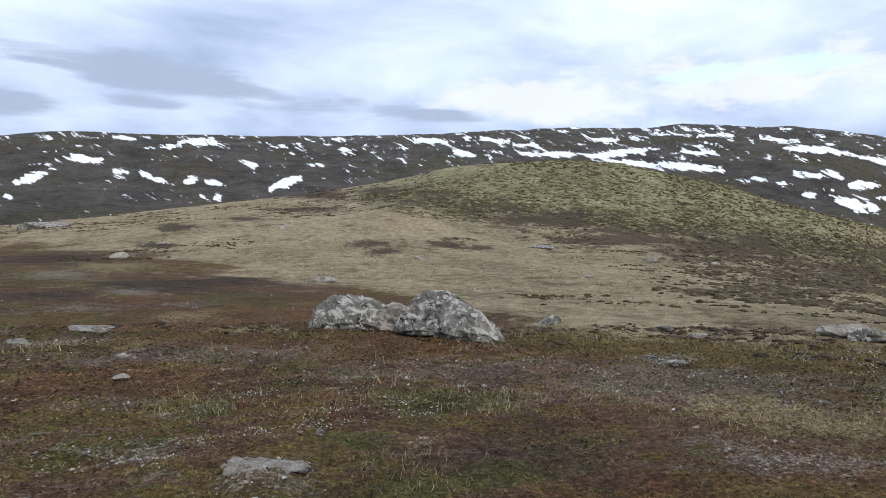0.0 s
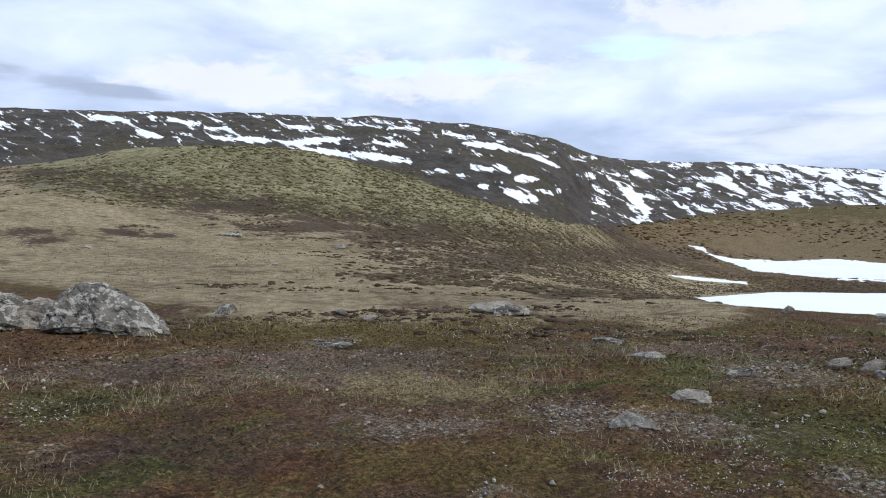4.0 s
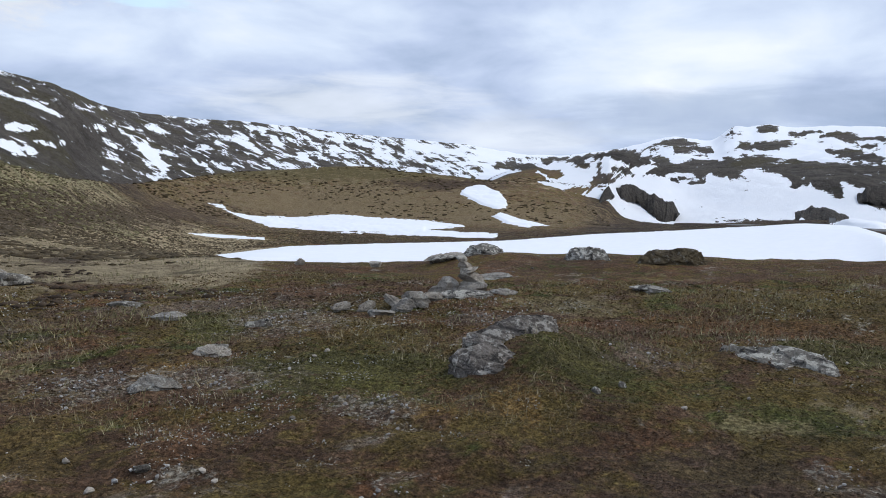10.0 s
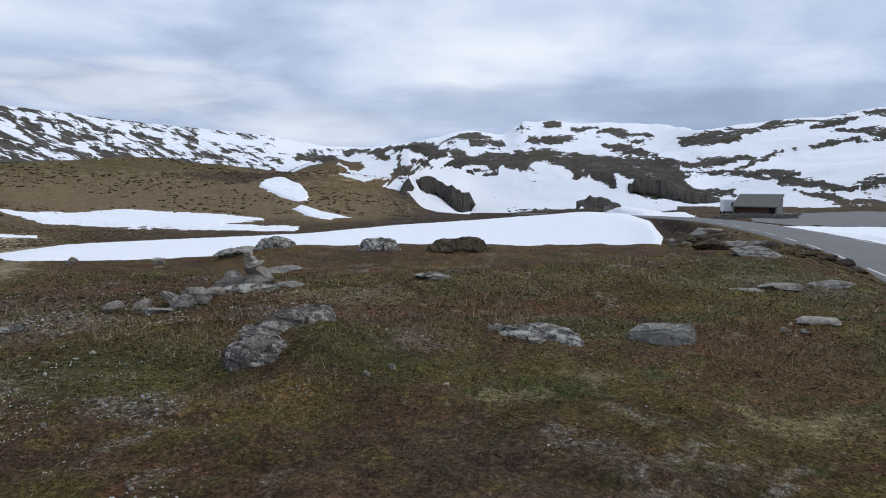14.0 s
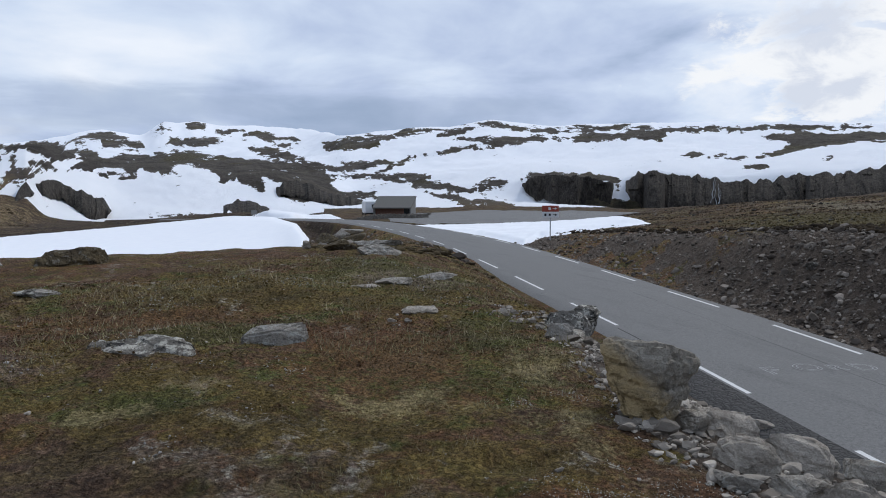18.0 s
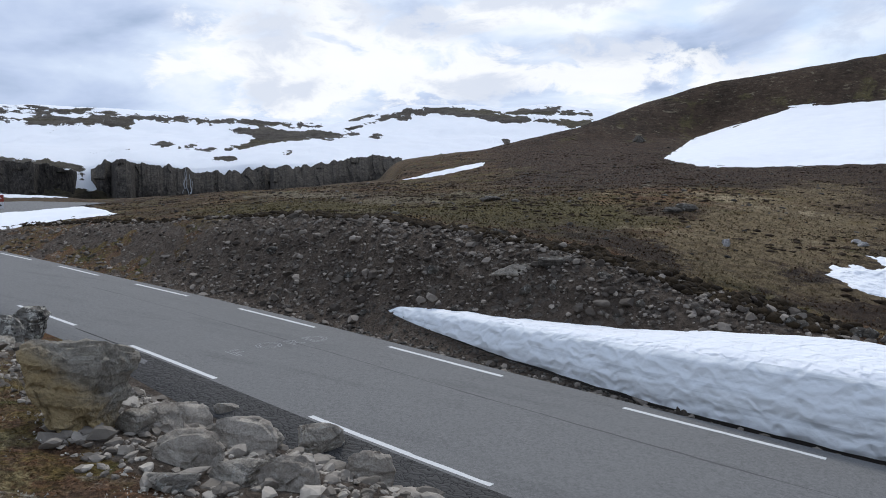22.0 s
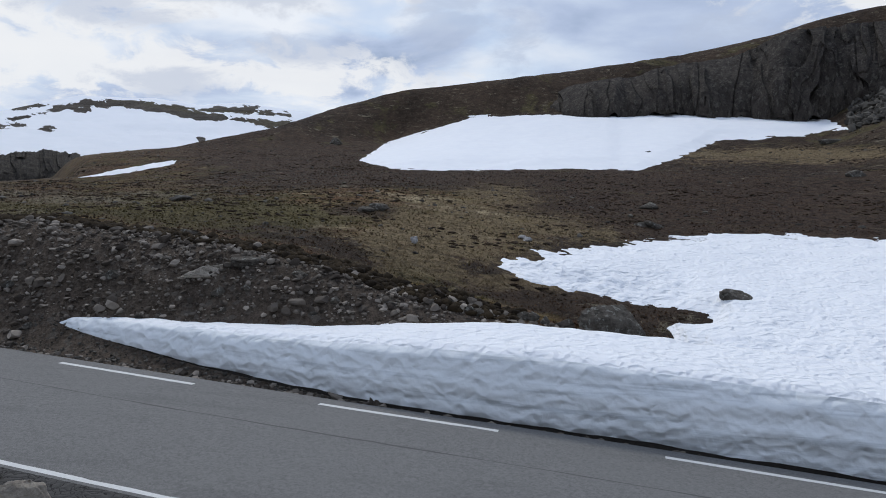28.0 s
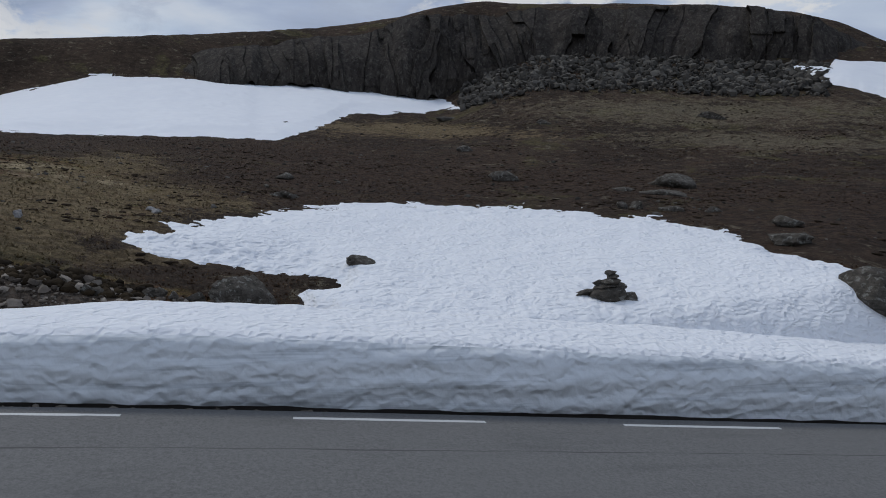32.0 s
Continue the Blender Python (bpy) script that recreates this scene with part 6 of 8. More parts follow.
def rock_shape(name, mat, size, seed, cuts=9, subdiv=3, soft=0.12):
    """A weathered block: a ball cut by random planes and roughened; it sits sunk into the ground a little."""
    rng = np.random.default_rng(seed)
    bm = bmesh.new()
    bmesh.ops.create_icosphere(bm, subdivisions=subdiv, radius=1)
    P = np.array([v.co[:] for v in bm.verts])
    F = np.array([[v.index for v in f.verts] for f in bm.faces])
    bm.free()
    for _ in range(cuts):
        n = rng.normal(size=3)
        n[2] *= 0.7
        n /= np.linalg.norm(n)
        over = P @ n - rng.uniform(0.38, 0.8)
        P = P - np.outer(np.where(over > 0, over * 0.9, 0), n)
    o = rng.uniform(0, 50, 3)
    u, v = P[:, 0] * 1.5 + P[:, 2] * 1.1 + o[0], P[:, 1] * 1.5 - P[:, 2] * 1.3 + o[1]
    crack = np.abs(fnoise(u * 1.1, v * 1.1, 3, seed % 89)) < 0.03
    P = P * (1 + soft * 2.2 * fnoise(u, v, 5, seed % 97) - 0.07 * crack + soft * 0.7 * fnoise(u * 6, v * 6, 3, seed % 83))[:, None]
    ledge = np.floor(P[:, 2] * 5 + 0.6 * fnoise(u, v, 2, seed % 79)) / 5
    P[:, :2] *= (1 + 0.10 * (hashed(ledge * 50, ledge * 0, seed) - 0.5))[:, None]
    P = P / np.abs(P).max(0)
    P = P * (np.array(size) / 2)
    return mesh_of(name, P, F, mat, soft > 0.1)


KINDS = {"L": (M_LICHEN_ROCK, "grey boulder blotched with pale and black lichen", "boulder", "boulder"),
         "G": (M_GREY_ROCK, "weathered grey stone lying in the heath", "stone", "stone"),
         "S": (M_SLATE, "flat slab of layered dark grey rock", "rock slab", "rock"),
         "O": (M_OCHRE_ROCK, "broken slab of ochre and grey rock", "rock_slab", "rock"),
         "P": (M_LICHEN_ROCK, "low stone crusted with pale lichen", "stone", "stone"),
         "B": (M_TURF_ROCK, "low boulder grown over with brown heath", "boulder", "boulder"),
         "D": (M_BACKLIT_ROCK, "dark grey weathered stone on the hillside", "stone", "stone"),
         "H": (M_TUNDRA, "dark tuft of heath in the dry grass", "heather_tuft", "heather")}
rock_seed = [100]


def rock(x, y, width, tall, kind, z=None, turn=None, lift=None):
    mat, label, name, cat = KINDS[kind]
    rock_seed[0] += 1
    rng = np.random.default_rng(rock_seed[0])
    deep = width * rng.uniform(0.6, 0.9)
    sunk = 1.7 if tall / width < 0.35 else 1.45
    broken = x > 2.5 and y < -2 and y > -9
    me = rock_shape(name.replace(" ", "_"), mat, (width * 1.05, deep, tall * sunk), rock_seed[0], cuts=18 if broken else (6 if kind == "B" else 12), subdiv=5 if width > 0.5 and math.hypot(x, y) < 20 else (4 if math.hypot(x, y) < 30 else 3), soft=0.07 if broken else 0.16)
    ob = new(name.replace(" ", "_"), me)
    face = math.degrees(math.atan2(x, y))
    gz = ground(x, y) if z is None else z
    b_, e_ = in_bearing(np.array([x]), np.array([y]))[0], np.array([math.degrees(math.atan2(gz - EYE, math.hypot(x, y)))])
    gz += 0.24 * (float(outline_distance(b_, e_, P_field)[0]) > 0.8) + 0.2 * (float(outline_distance(b_, e_, P_pool)[0]) > 0.2)
    # the middle lies half a depth behind the front foot
    d = math.hypot(x, y)
    bx, by = x * (1 + deep * 0.22 / d), y * (1 + deep * 0.22 / d)
    ob.matrix_world = pose(bx, by, gz + tall * (1 - sunk / 2), 0, 0, -face + (rng.uniform(-14, 14) if turn is None else turn))
    big = "large " if width > 1.2 else ("small " if width < 0.3 else "")
    return tagged(ob, big + label, cat, cat + "s on the heath")


rock(0.20, 26.15, 0.92, 0.23, "G")
rock(-9.28, 38.14, 1.05, 0.29, "G")
rock(-2.43, 48.81, 0.87, 0.26, "G")
rock(-20.18, 60.76, 4.32, 0.62, "L")
rock(4.57, 14.53, 0.57, 0.17, "L")
rock(8.95, 11.95, 0.99, 0.24, "G")
rock(6.72, 12.84, 0.33, 0.09, "G")
rock(6.41, 13.47, 0.36, 0.13, "L")
rock(-1.76, 9.03, 0.20, 0.07, "G")
rock(0.30, 6.78, 0.09, 0.05, "P")
rock(-3.28, 13.15, 1.08, 0.10, "S")
rock(4.78, 37.22, 0.50, 0.17, "G")
rock(12.94, 43.49, 1.55, 0.27, "L")
rock(-8.91, 45.61, 1.39, 0.21, "G")
rock(17.90, 39.21, 0.58, 0.22, "G")
rock(22.08, 40.19, 0.82, 0.27, "G")
rock(-3.69, 11.53, 0.35, 0.07, "S")
rock(-2.14, 10.51, 0.15, 0.05, "S")
rock(4.70, 10.25, 0.48, 0.06, "P")
rock(10.58, 29.17, 0.50, 0.14, "G")
rock(7.54, 5.71, 0.40, 0.08, "P")
rock(8.79, 11.55, 0.96, 0.21, "L")
rock(7.52, 7.02, 0.52, 0.07, "S")
rock(4.74, 9.82, 0.51, 0.06, "P")
rock(8.39, 8.51, 0.56, 0.06, "P")
rock(9.72, 4.73, 0.55, 0.23, "S")
rock(9.45, 4.79, 0.30, 0.17, "S")
rock(8.96, 4.83, 0.37, 0.07, "S")
rock(11.09, 3.91, 0.44, 0.08, "S")
rock(12.74, 2.07, 0.53, 0.10, "P")
rock(14.05, 4.98, 0.89, 0.11, "S")
rock(10.74, 4.32, 1.11, 0.09, "P")
rock(12.74, 1.97, 0.58, 0.11, "S")
rock(17.03, -4.26, 1.12, 0.22, "S")
rock(18.58, -3.74, 0.85, 0.28, "B")
rock(72.55, -12.96, 2.79, 1.00, "B")
rock(65.31, -14.69, 3.54, 0.71, "B")
rock(16.89, 7.33, 0.94, 0.16, "L")
rock(15.83, 10.60, 0.31, 0.17, "G")
rock(16.42, 8.80, 0.35, 0.20, "G")
rock(7.73, 5.78, 0.27, 0.07, "P")
rock(7.88, 7.18, 0.30, 0.07, "S")
rock(6.53, 1.48, 0.08, 0.05, "P")
rock(6.17, 1.61, 0.08, 0.05, "P")
rock(3.68, 3.62, 0.10, 0.05, "P")
rock(12.22, -3.35, 0.66, 0.08, "S")
rock(13.25, -4.36, 0.83, 0.09, "S")
rock(12.05, -2.84, 0.55, 0.06, "G")
rock(72.61, -14.83, 2.24, 1.23, "G")
rock(21.00, -5.21, 1.45, 0.23, "S")
rock(19.93, -3.08, 0.24, 0.21, "G")
rock(68.24, -15.35, 2.64, 0.53, "G")
rock(14.12, -7.88, 1.12, 0.53, "L")
rock(7.93, -4.28, 0.40, 0.11, "G")
rock(4.95, -3.65, 0.30, 0.16, "G")
rock(7.44, -8.31, 0.73, 0.42, "G")
rock(4.60, -4.53, 0.27, 0.13, "G")
rock(3.69, -2.99, 0.28, 0.11, "S")
rock(3.64, -3.39, 0.33, 0.13, "G")
rock(3.52, -3.59, 0.23, 0.11, "S")
rock(9.71, -8.71, 0.50, 0.22, "G")
rock(6.38, -4.54, 0.23, 0.13, "G")
rock(5.20, -4.02, 0.20, 0.10, "G")
rock(7.28, -16.36, 0.91, 0.16, "D")
rock(7.81, -15.71, 0.36, 0.23, "D")
rock(7.16, -15.76, 0.23, 0.18, "D")
rock(5.15, -15.71, 0.29, 0.17, "D")
rock(6.10, -16.19, 0.40, 0.13, "D")
rock(2.38, -16.30, 0.34, 0.19, "D")
rock(-0.50, -16.68, 1.73, 0.62, "D")
rock(0.31, -16.71, 0.49, 0.25, "D")
rock(1.23, -16.70, 0.32, 0.17, "D")
rock(0.77, -16.62, 0.29, 0.20, "D")
rock(-3.77, -19.75, 0.80, 0.34, "D")
rock(9.78, -18.27, 0.54, 0.18, "D")
rock(15.28, -27.74, 0.89, 0.23, "D")
rock(13.38, -16.33, 0.37, 0.19, "D")
rock(17.23, -17.31, 0.39, 0.22, "D")
rock(4.00, -15.93, 0.29, 0.12, "D")
rock(5.52, -15.41, 0.24, 0.14, "D")
rock(9.46, -15.39, 0.21, 0.13, "D")
rock(9.03, -15.38, 0.23, 0.13, "D")
rock(7.52, -15.40, 0.25, 0.10, "D")
rock(12.16, -15.39, 0.23, 0.14, "D")
rock(10.59, -16.26, 0.42, 0.17, "D")
rock(7.46, -26.31, 0.80, 0.20, "D")
rock(25.36, -79.95, 1.26, 0.76, "D")
rock(4.79, -22.21, 0.23, 0.17, "H")
rock(1.82, -25.85, 0.42, 0.15, "H")
rock(-15.39, -38.43, 1.62, 0.62, "D")
rock(-22.98, -33.41, 2.99, 0.73, "D")
rock(-20.51, -30.72, 2.50, 0.25, "D")
rock(-18.16, -26.81, 1.12, 0.34, "D")
rock(-16.63, -28.12, 0.54, 0.34, "D")
rock(-17.15, -27.91, 0.64, 0.44, "D")
rock(-17.66, -19.62, 1.39, 0.44, "D")
rock(-19.97, -22.32, 1.13, 0.41, "D")
rock(-16.89, -49.78, 1.27, 0.55, "D")
rock(-41.18, -55.23, 2.40, 0.63, "D")
rock(-6.26, -65.41, 0.69, 0.30, "D")
rock(-22.75, -72.70, 2.30, 0.69, "D")
rock(-19.76, -26.31, 0.74, 0.25, "D")
rock(-19.13, -32.46, 1.13, 0.20, "D")
rock(-3.20, -32.71, 0.89, 0.34, "D")
rock(-27.14, -58.58, 1.46, 0.39, "D")
rock(-15.13, -13.99, 2.35, 1.35, "D")
rock(2.17, -16.30, 0.37, 0.20, "D")
rock(1.01, -16.63, 0.32, 0.20, "D")
rock(25.65, -80.01, 1.39, 0.76, "D")
rock(15.27, -27.63, 1.03, 0.23, "D")
rock(7.27, -27.21, 1.04, 0.25, "D")
rock(-3.50, -38.13, 1.03, 0.34, "D")
rock(-2.87, -32.95, 0.99, 0.22, "D")
rock(4.70, -21.91, 0.23, 0.16, "H")
rock(1.60, -25.53, 0.34, 0.15, "H")


# blocks and outcrops with a shape of their own
def hull_rock(name, mat, pts, seed, fine=0.035, rough=0.09, bed=0.014, smooth_it=False):
    """An angular block: the hull of a few corners, cut fine and roughened, with bedding cracks."""
    bm = bmesh.new()
    for q in pts:
        bm.verts.new(q)
    hull = bmesh.ops.convex_hull(bm, input=bm.verts[:])
    bmesh.ops.delete(bm, geom=[v for v in hull["geom_interior"] if isinstance(v, bmesh.types.BMVert)], context="VERTS")
    bmesh.ops.bevel(bm, geom=bm.edges[:], offset=fine, segments=2, affect="EDGES")
    bmesh.ops.triangulate(bm, faces=bm.faces[:])
    for _ in range(5):
        big = [e for e in bm.edges if e.calc_length() > fine]
        if not big:
            break
        bmesh.ops.subdivide_edges(bm, edges=big, cuts=1)
        bmesh.ops.triangulate(bm, faces=bm.faces[:])
    bm.normal_update()
    P = np.array([v.co[:] for v in bm.verts])
    N = np.array([v.normal[:] for v in bm.verts])
    F = np.array([[v.index for v in f.verts] for f in bm.faces])
    bm.free()
    u, v = P[:, 0] * 3 + P[:, 2] * 2.2, P[:, 1] * 3 - P[:, 2] * 2.6
    lay = P[:, 2] + 0.25 * P[:, 0] + 0.05 * fnoise(u * 0.6, v * 0.6, 2, seed)
    seam = np.exp(-((lay - 0.22) / 0.012) ** 2) + 0.8 * np.exp(-((lay - 0.40) / 0.008) ** 2) * (fnoise(u * 0.5, v * 0.5, 2, 3) > -0.1)
    out = rough * fnoise(u, v, 5, seed) + rough * 0.35 * fnoise(u * 5, v * 5, 3, seed + 1) + bed * (np.floor(lay * 9) % 2 - 0.5) - bed * 1.15 * seam
    return mesh_of(name, P + N * out[:, None], F, mat, smooth_it)


def block(name, label, category, mat, x, y, pts, seed, turn=0, z=None, fine=0.035, rough=0.09, bed=0.014, smooth_it=False, group="boulders on the heath"):
    """A shaped rock; its corners are given to the right, away from the standing place and up."""
    ob = new(name, hull_rock(name, mat, pts, seed, fine, rough, bed, smooth_it))
    ob.matrix_world = pose(x, y, ground(x, y) if z is None else z, 0, 0, -math.degrees(math.atan2(x, y)) + turn)
    return tagged(ob, label, category, group)


block("roadside_boulder", "large cracked ochre and grey boulder jutting over the road verge", "boulder", M_OCHRE_ROCK, 5.0, -3.32,
      [(-0.37, 0.13, 0.50), (-0.13, -0.02, 0.54), (0.17, 0.03, 0.52), (0.37, 0.22, 0.40), (0.34, 0.25, 0.24), (0.18, 0.03, 0.11), (0.02, -0.12, -0.04), (-0.18, -0.11, 0.00), (-0.25, -0.08, 0.20), (-0.34, -0.02, 0.31),
       (-0.29, 0.46, 0.47), (0.24, 0.52, 0.40), (0.00, 0.42, -0.27), (0.18, 0.34, -0.18)], 7, z=0.0, rough=0.09, bed=0.02)
block("boulder", "long grey boulder blotched with pale and black lichen", "boulder", M_LICHEN_ROCK, 0.75, 12.75,
      [(-0.76, 0, -0.1), (-0.70, 0.1, 0.18), (-0.45, 0.2, 0.46), (-0.05, 0.3, 0.58), (0.35, 0.25, 0.48), (0.62, 0.2, 0.30), (0.6, -0.1, -0.1), (0.1, -0.25, 0.10), (-0.4, -0.2, 0.02), (-0.3, 0.9, 0.3), (0.5, 0.9, 0.3), (0, 0.8, -0.2)], 11, fine=0.06, rough=0.16, bed=0.008)
block("boulder", "large sloping boulder crusted with black and pale lichen", "boulder", M_LICHEN_ROCK, 2.12, 11.95,
      [(-0.80, 0.15, 0.0), (-0.72, 0.2, 0.40), (-0.40, 0.3, 0.66), (0.05, 0.35, 0.70), (0.40, 0.2, 0.46), (0.80, 0.0, 0.16), (0.98, -0.05, -0.1), (0.6, -0.35, 0.0), (0.0, -0.25, 0.16), (-0.5, -0.1, 0.06), (-0.4, 1.0, 0.4), (0.4, 0.9, 0.4), (0, 0.8, -0.2)], 12, fine=0.06, rough=0.16, bed=0.008)
block("stone", "grey stones wedged between two lichen boulders", "stone", M_GREY_ROCK, 1.38, 12.6, [(-0.3, 0, -0.1), (0.3, 0, -0.1), (-0.25, 0.1, 0.36), (0.2, 0.1, 0.40), (0, 0.4, 0.42), (0.3, 0.4, 0.2), (-0.3, 0.4, 0.2)], 13, rough=0.14)
block("rock_slab", "flat dark slab flush with the gravelly heath", "rock", M_SLATE, -0.02, 5.75, [(-0.30, 0, -0.05), (0.30, -0.03, -0.05), (0.22, 0.16, 0.03), (-0.24, 0.18, 0.055), (-0.3, 0.06, 0.04), (0.28, 0.04, 0.02), (0, 0.3, -0.05)], 14, fine=0.03, rough=0.04)
block("outcrop", "ridge of layered grey rock breaking out of the heath", "rock", M_RIDGE, 6.30, 2.50,
      [(-0.34, -0.08, -0.15), (-0.36, 0.05, 0.20), (-0.20, 0.05, 0.30), (0.02, 0.16, 0.37), (0.02, -0.12, 0.10), (-0.2, -0.15, -0.1), (0.2, 0.5, 0.25), (-0.3, 0.5, 0.1), (0.3, 0.1, 0.2)], 21, rough=0.09, bed=0.012, z=0.08)
block("outcrop", "broken crest of layered lichen rock above the heath", "rock", M_RIDGE, 6.95, 2.58,
      [(-0.42, 0.0, 0.0), (-0.38, 0.1, 0.27), (-0.1, 0.2, 0.36), (0.25, 0.35, 0.44), (0.52, 0.5, 0.40), (0.50, 0.35, 0.16), (0.2, 0.02, 0.18), (0.5, 1.0, 0.2), (-0.3, 0.8, 0.1), (0, 0.1, -0.1)], 22, rough=0.09, bed=0.014, z=0.10)
block("rock_slab", "low slab of cracked grey rock with pale lichen", "rock", M_LICHEN_ROCK, 7.72, 0.32,
      [(-0.52, 0.35, 0.03), (-0.44, 0.5, 0.12), (0.0, 0.45, 0.13), (0.42, 0.1, 0.10), (0.5, -0.1, 0.0), (0.3, -0.28, -0.02), (0.0, -0.15, 0.03), (0.4, 0.7, 0.0), (-0.3, 0.8, 0.0), (0, 0.2, -0.15)], 23, rough=0.08, bed=0.02, z=0.14)
block("block", "angular grey block of banded rock lying on the heath", "stone", M_SLATE, 7.95, -0.93,
      [(-0.33, 0.0, -0.08), (-0.34, 0.02, 0.10), (-0.20, 0.10, 0.20), (0.30, 0.06, 0.22), (0.34, -0.02, 0.03), (0.12, -0.10, -0.06), (0.05, -0.06, 0.16), (0.3, 0.4, 0.12), (-0.3, 0.4, 0.05)], 24, rough=0.025, bed=0.004, fine=0.02)
block("rock_slab", "pale flat slab lying in red-brown heath", "rock", M_GREY_ROCK, 9.55, -2.95, [(-0.28, 0, -0.03), (0.28, 0, -0.03), (-0.22, 0.1, 0.04), (0.2, 0.06, 0.05), (0.24, 0.3, 0.04), (-0.15, 0.34, 0.04), (0, -0.08, 0.0)], 25, fine=0.03, rough=0.05)
block("boulder", "grey boulder on a turf swell at the lake rim", "boulder", M_LICHEN_ROCK, 17.9, 6.6, [(-0.6, 0, -0.1), (-0.45, 0.1, 0.26), (0.0, 0.2, 0.34), (0.45, 0.1, 0.22), (0.65, 0, -0.1), (0, -0.25, 0.05), (0, 0.8, 0.1)], 26, fine=0.05, rough=0.12, z=ground(17.9, 6.6) - 0.03)
block("boulder", "low rounded slab of grey rock at the lake rim", "boulder", M_GREY_ROCK, 18.1, 7.5, [(-0.9, 0, -0.1), (-0.5, 0.1, 0.14), (0.3, 0.2, 0.20), (0.9, 0, -0.1), (0, -0.25, 0.0), (0, 0.8, 0.0)], 27, fine=0.06, rough=0.12, z=ground(18.1, 7.5) - 0.03)
block("boulder", "flat-topped lichen boulder above the lake", "boulder", M_LICHEN_ROCK, 18.2, 4.15, [(-0.55, 0, -0.1), (-0.50, 0.05, 0.14), (-0.28, 0.1, 0.33), (0.35, 0.1, 0.31), (0.55, 0.05, 0.12), (0.6, 0, -0.1), (0, -0.25, -0.02), (0.4, 0.7, 0.2), (-0.4, 0.7, 0.2)], 28, fine=0.05, rough=0.12, z=ground(18.2, 4.15) - 0.03)
block("boulder", "broad block half grown over with heath above the lake", "boulder", M_TURF_ROCK, 17.6, 2.15, [(-0.85, -0.1, -0.1), (-0.45, 0.05, 0.27), (0.2, 0.1, 0.36), (0.62, 0.1, 0.33), (0.76, 0.05, 0.05), (0.76, 0, -0.15), (0, -0.35, 0.0), (0.5, 0.8, 0.25), (-0.4, 0.8, 0.2)], 29, fine=0.05, rough=0.12, z=ground(17.6, 2.15) - 0.03)
block("rock_slab", "long flat slab of grey rock in the cut bank", "rock", M_GREY_ROCK, 8.1, -16.1, [(-0.75, 0, -0.05), (-0.72, 0.0, 0.02), (-0.3, 0.1, 0.20), (0.2, 0.15, 0.30), (0.6, 0.15, 0.24), (0.72, 0.1, 0.08), (0.3, 0.0, -0.02), (0.5, 0.6, 0.2), (-0.4, 0.5, 0.1)], 33, rough=0.06, bed=0.02, group="rocks on the heath")
block("stone", "rounded grey stone in gravelly heath", "stone", M_GREY_ROCK, 6.2, 5.22, [(-0.2, 0, -0.05), (-0.19, 0.02, 0.08), (0.0, 0.05, 0.12), (0.19, 0.03, 0.10), (0.21, 0, -0.05), (0, -0.1, 0.0), (0.1, 0.3, 0.05), (-0.1, 0.3, 0.05)], 30, fine=0.03, rough=0.04, group="stones on the heath")
block("stone", "low dark stone sunk in pale gravel", "stone", M_SLATE, 4.95, 4.72, [(-0.24, 0, -0.05), (-0.1, 0.05, 0.10), (0.1, 0.05, 0.09), (0.26, 0, -0.05), (0, -0.1, 0.0), (0, 0.3, 0.02)], 31, fine=0.03, rough=0.06, group="stones on the heath")
for sx, sy, sl, lean, turn, seed in ((9.15, 5.15, 0.16, -24, 20, 41), (9.45, 4.92, 0.22, 34, -35, 42), (9.70, 4.72, 0.24, 22, -20, 43), (9.0, 5.45, 0.15, -10, 10, 44), (9.95, 4.55, 0.17, 6, 30, 45), (9.35, 4.70, 0.13, -8, 0, 46)):
    slab = block("rock_slab", "tilted grey slab in a jumble of slabs", "rock", M_GREY_ROCK, sx, sy, [(-sl, 0, -0.04), (sl, 0.02, -0.05), (-sl * 0.95, 0.02, 0.05), (sl * 0.85, 0.0, 0.06), (sl * 0.6, sl * 1.1, 0.07), (-sl * 0.5, sl * 0.9, 0.05), (0, sl * 1.2, -0.04)], seed, fine=0.025, rough=0.04, bed=0.006, group="rocks on the heath")
    slab.matrix_world = slab.matrix_world @ pose(0, 0, 0.06, -8, lean, turn)
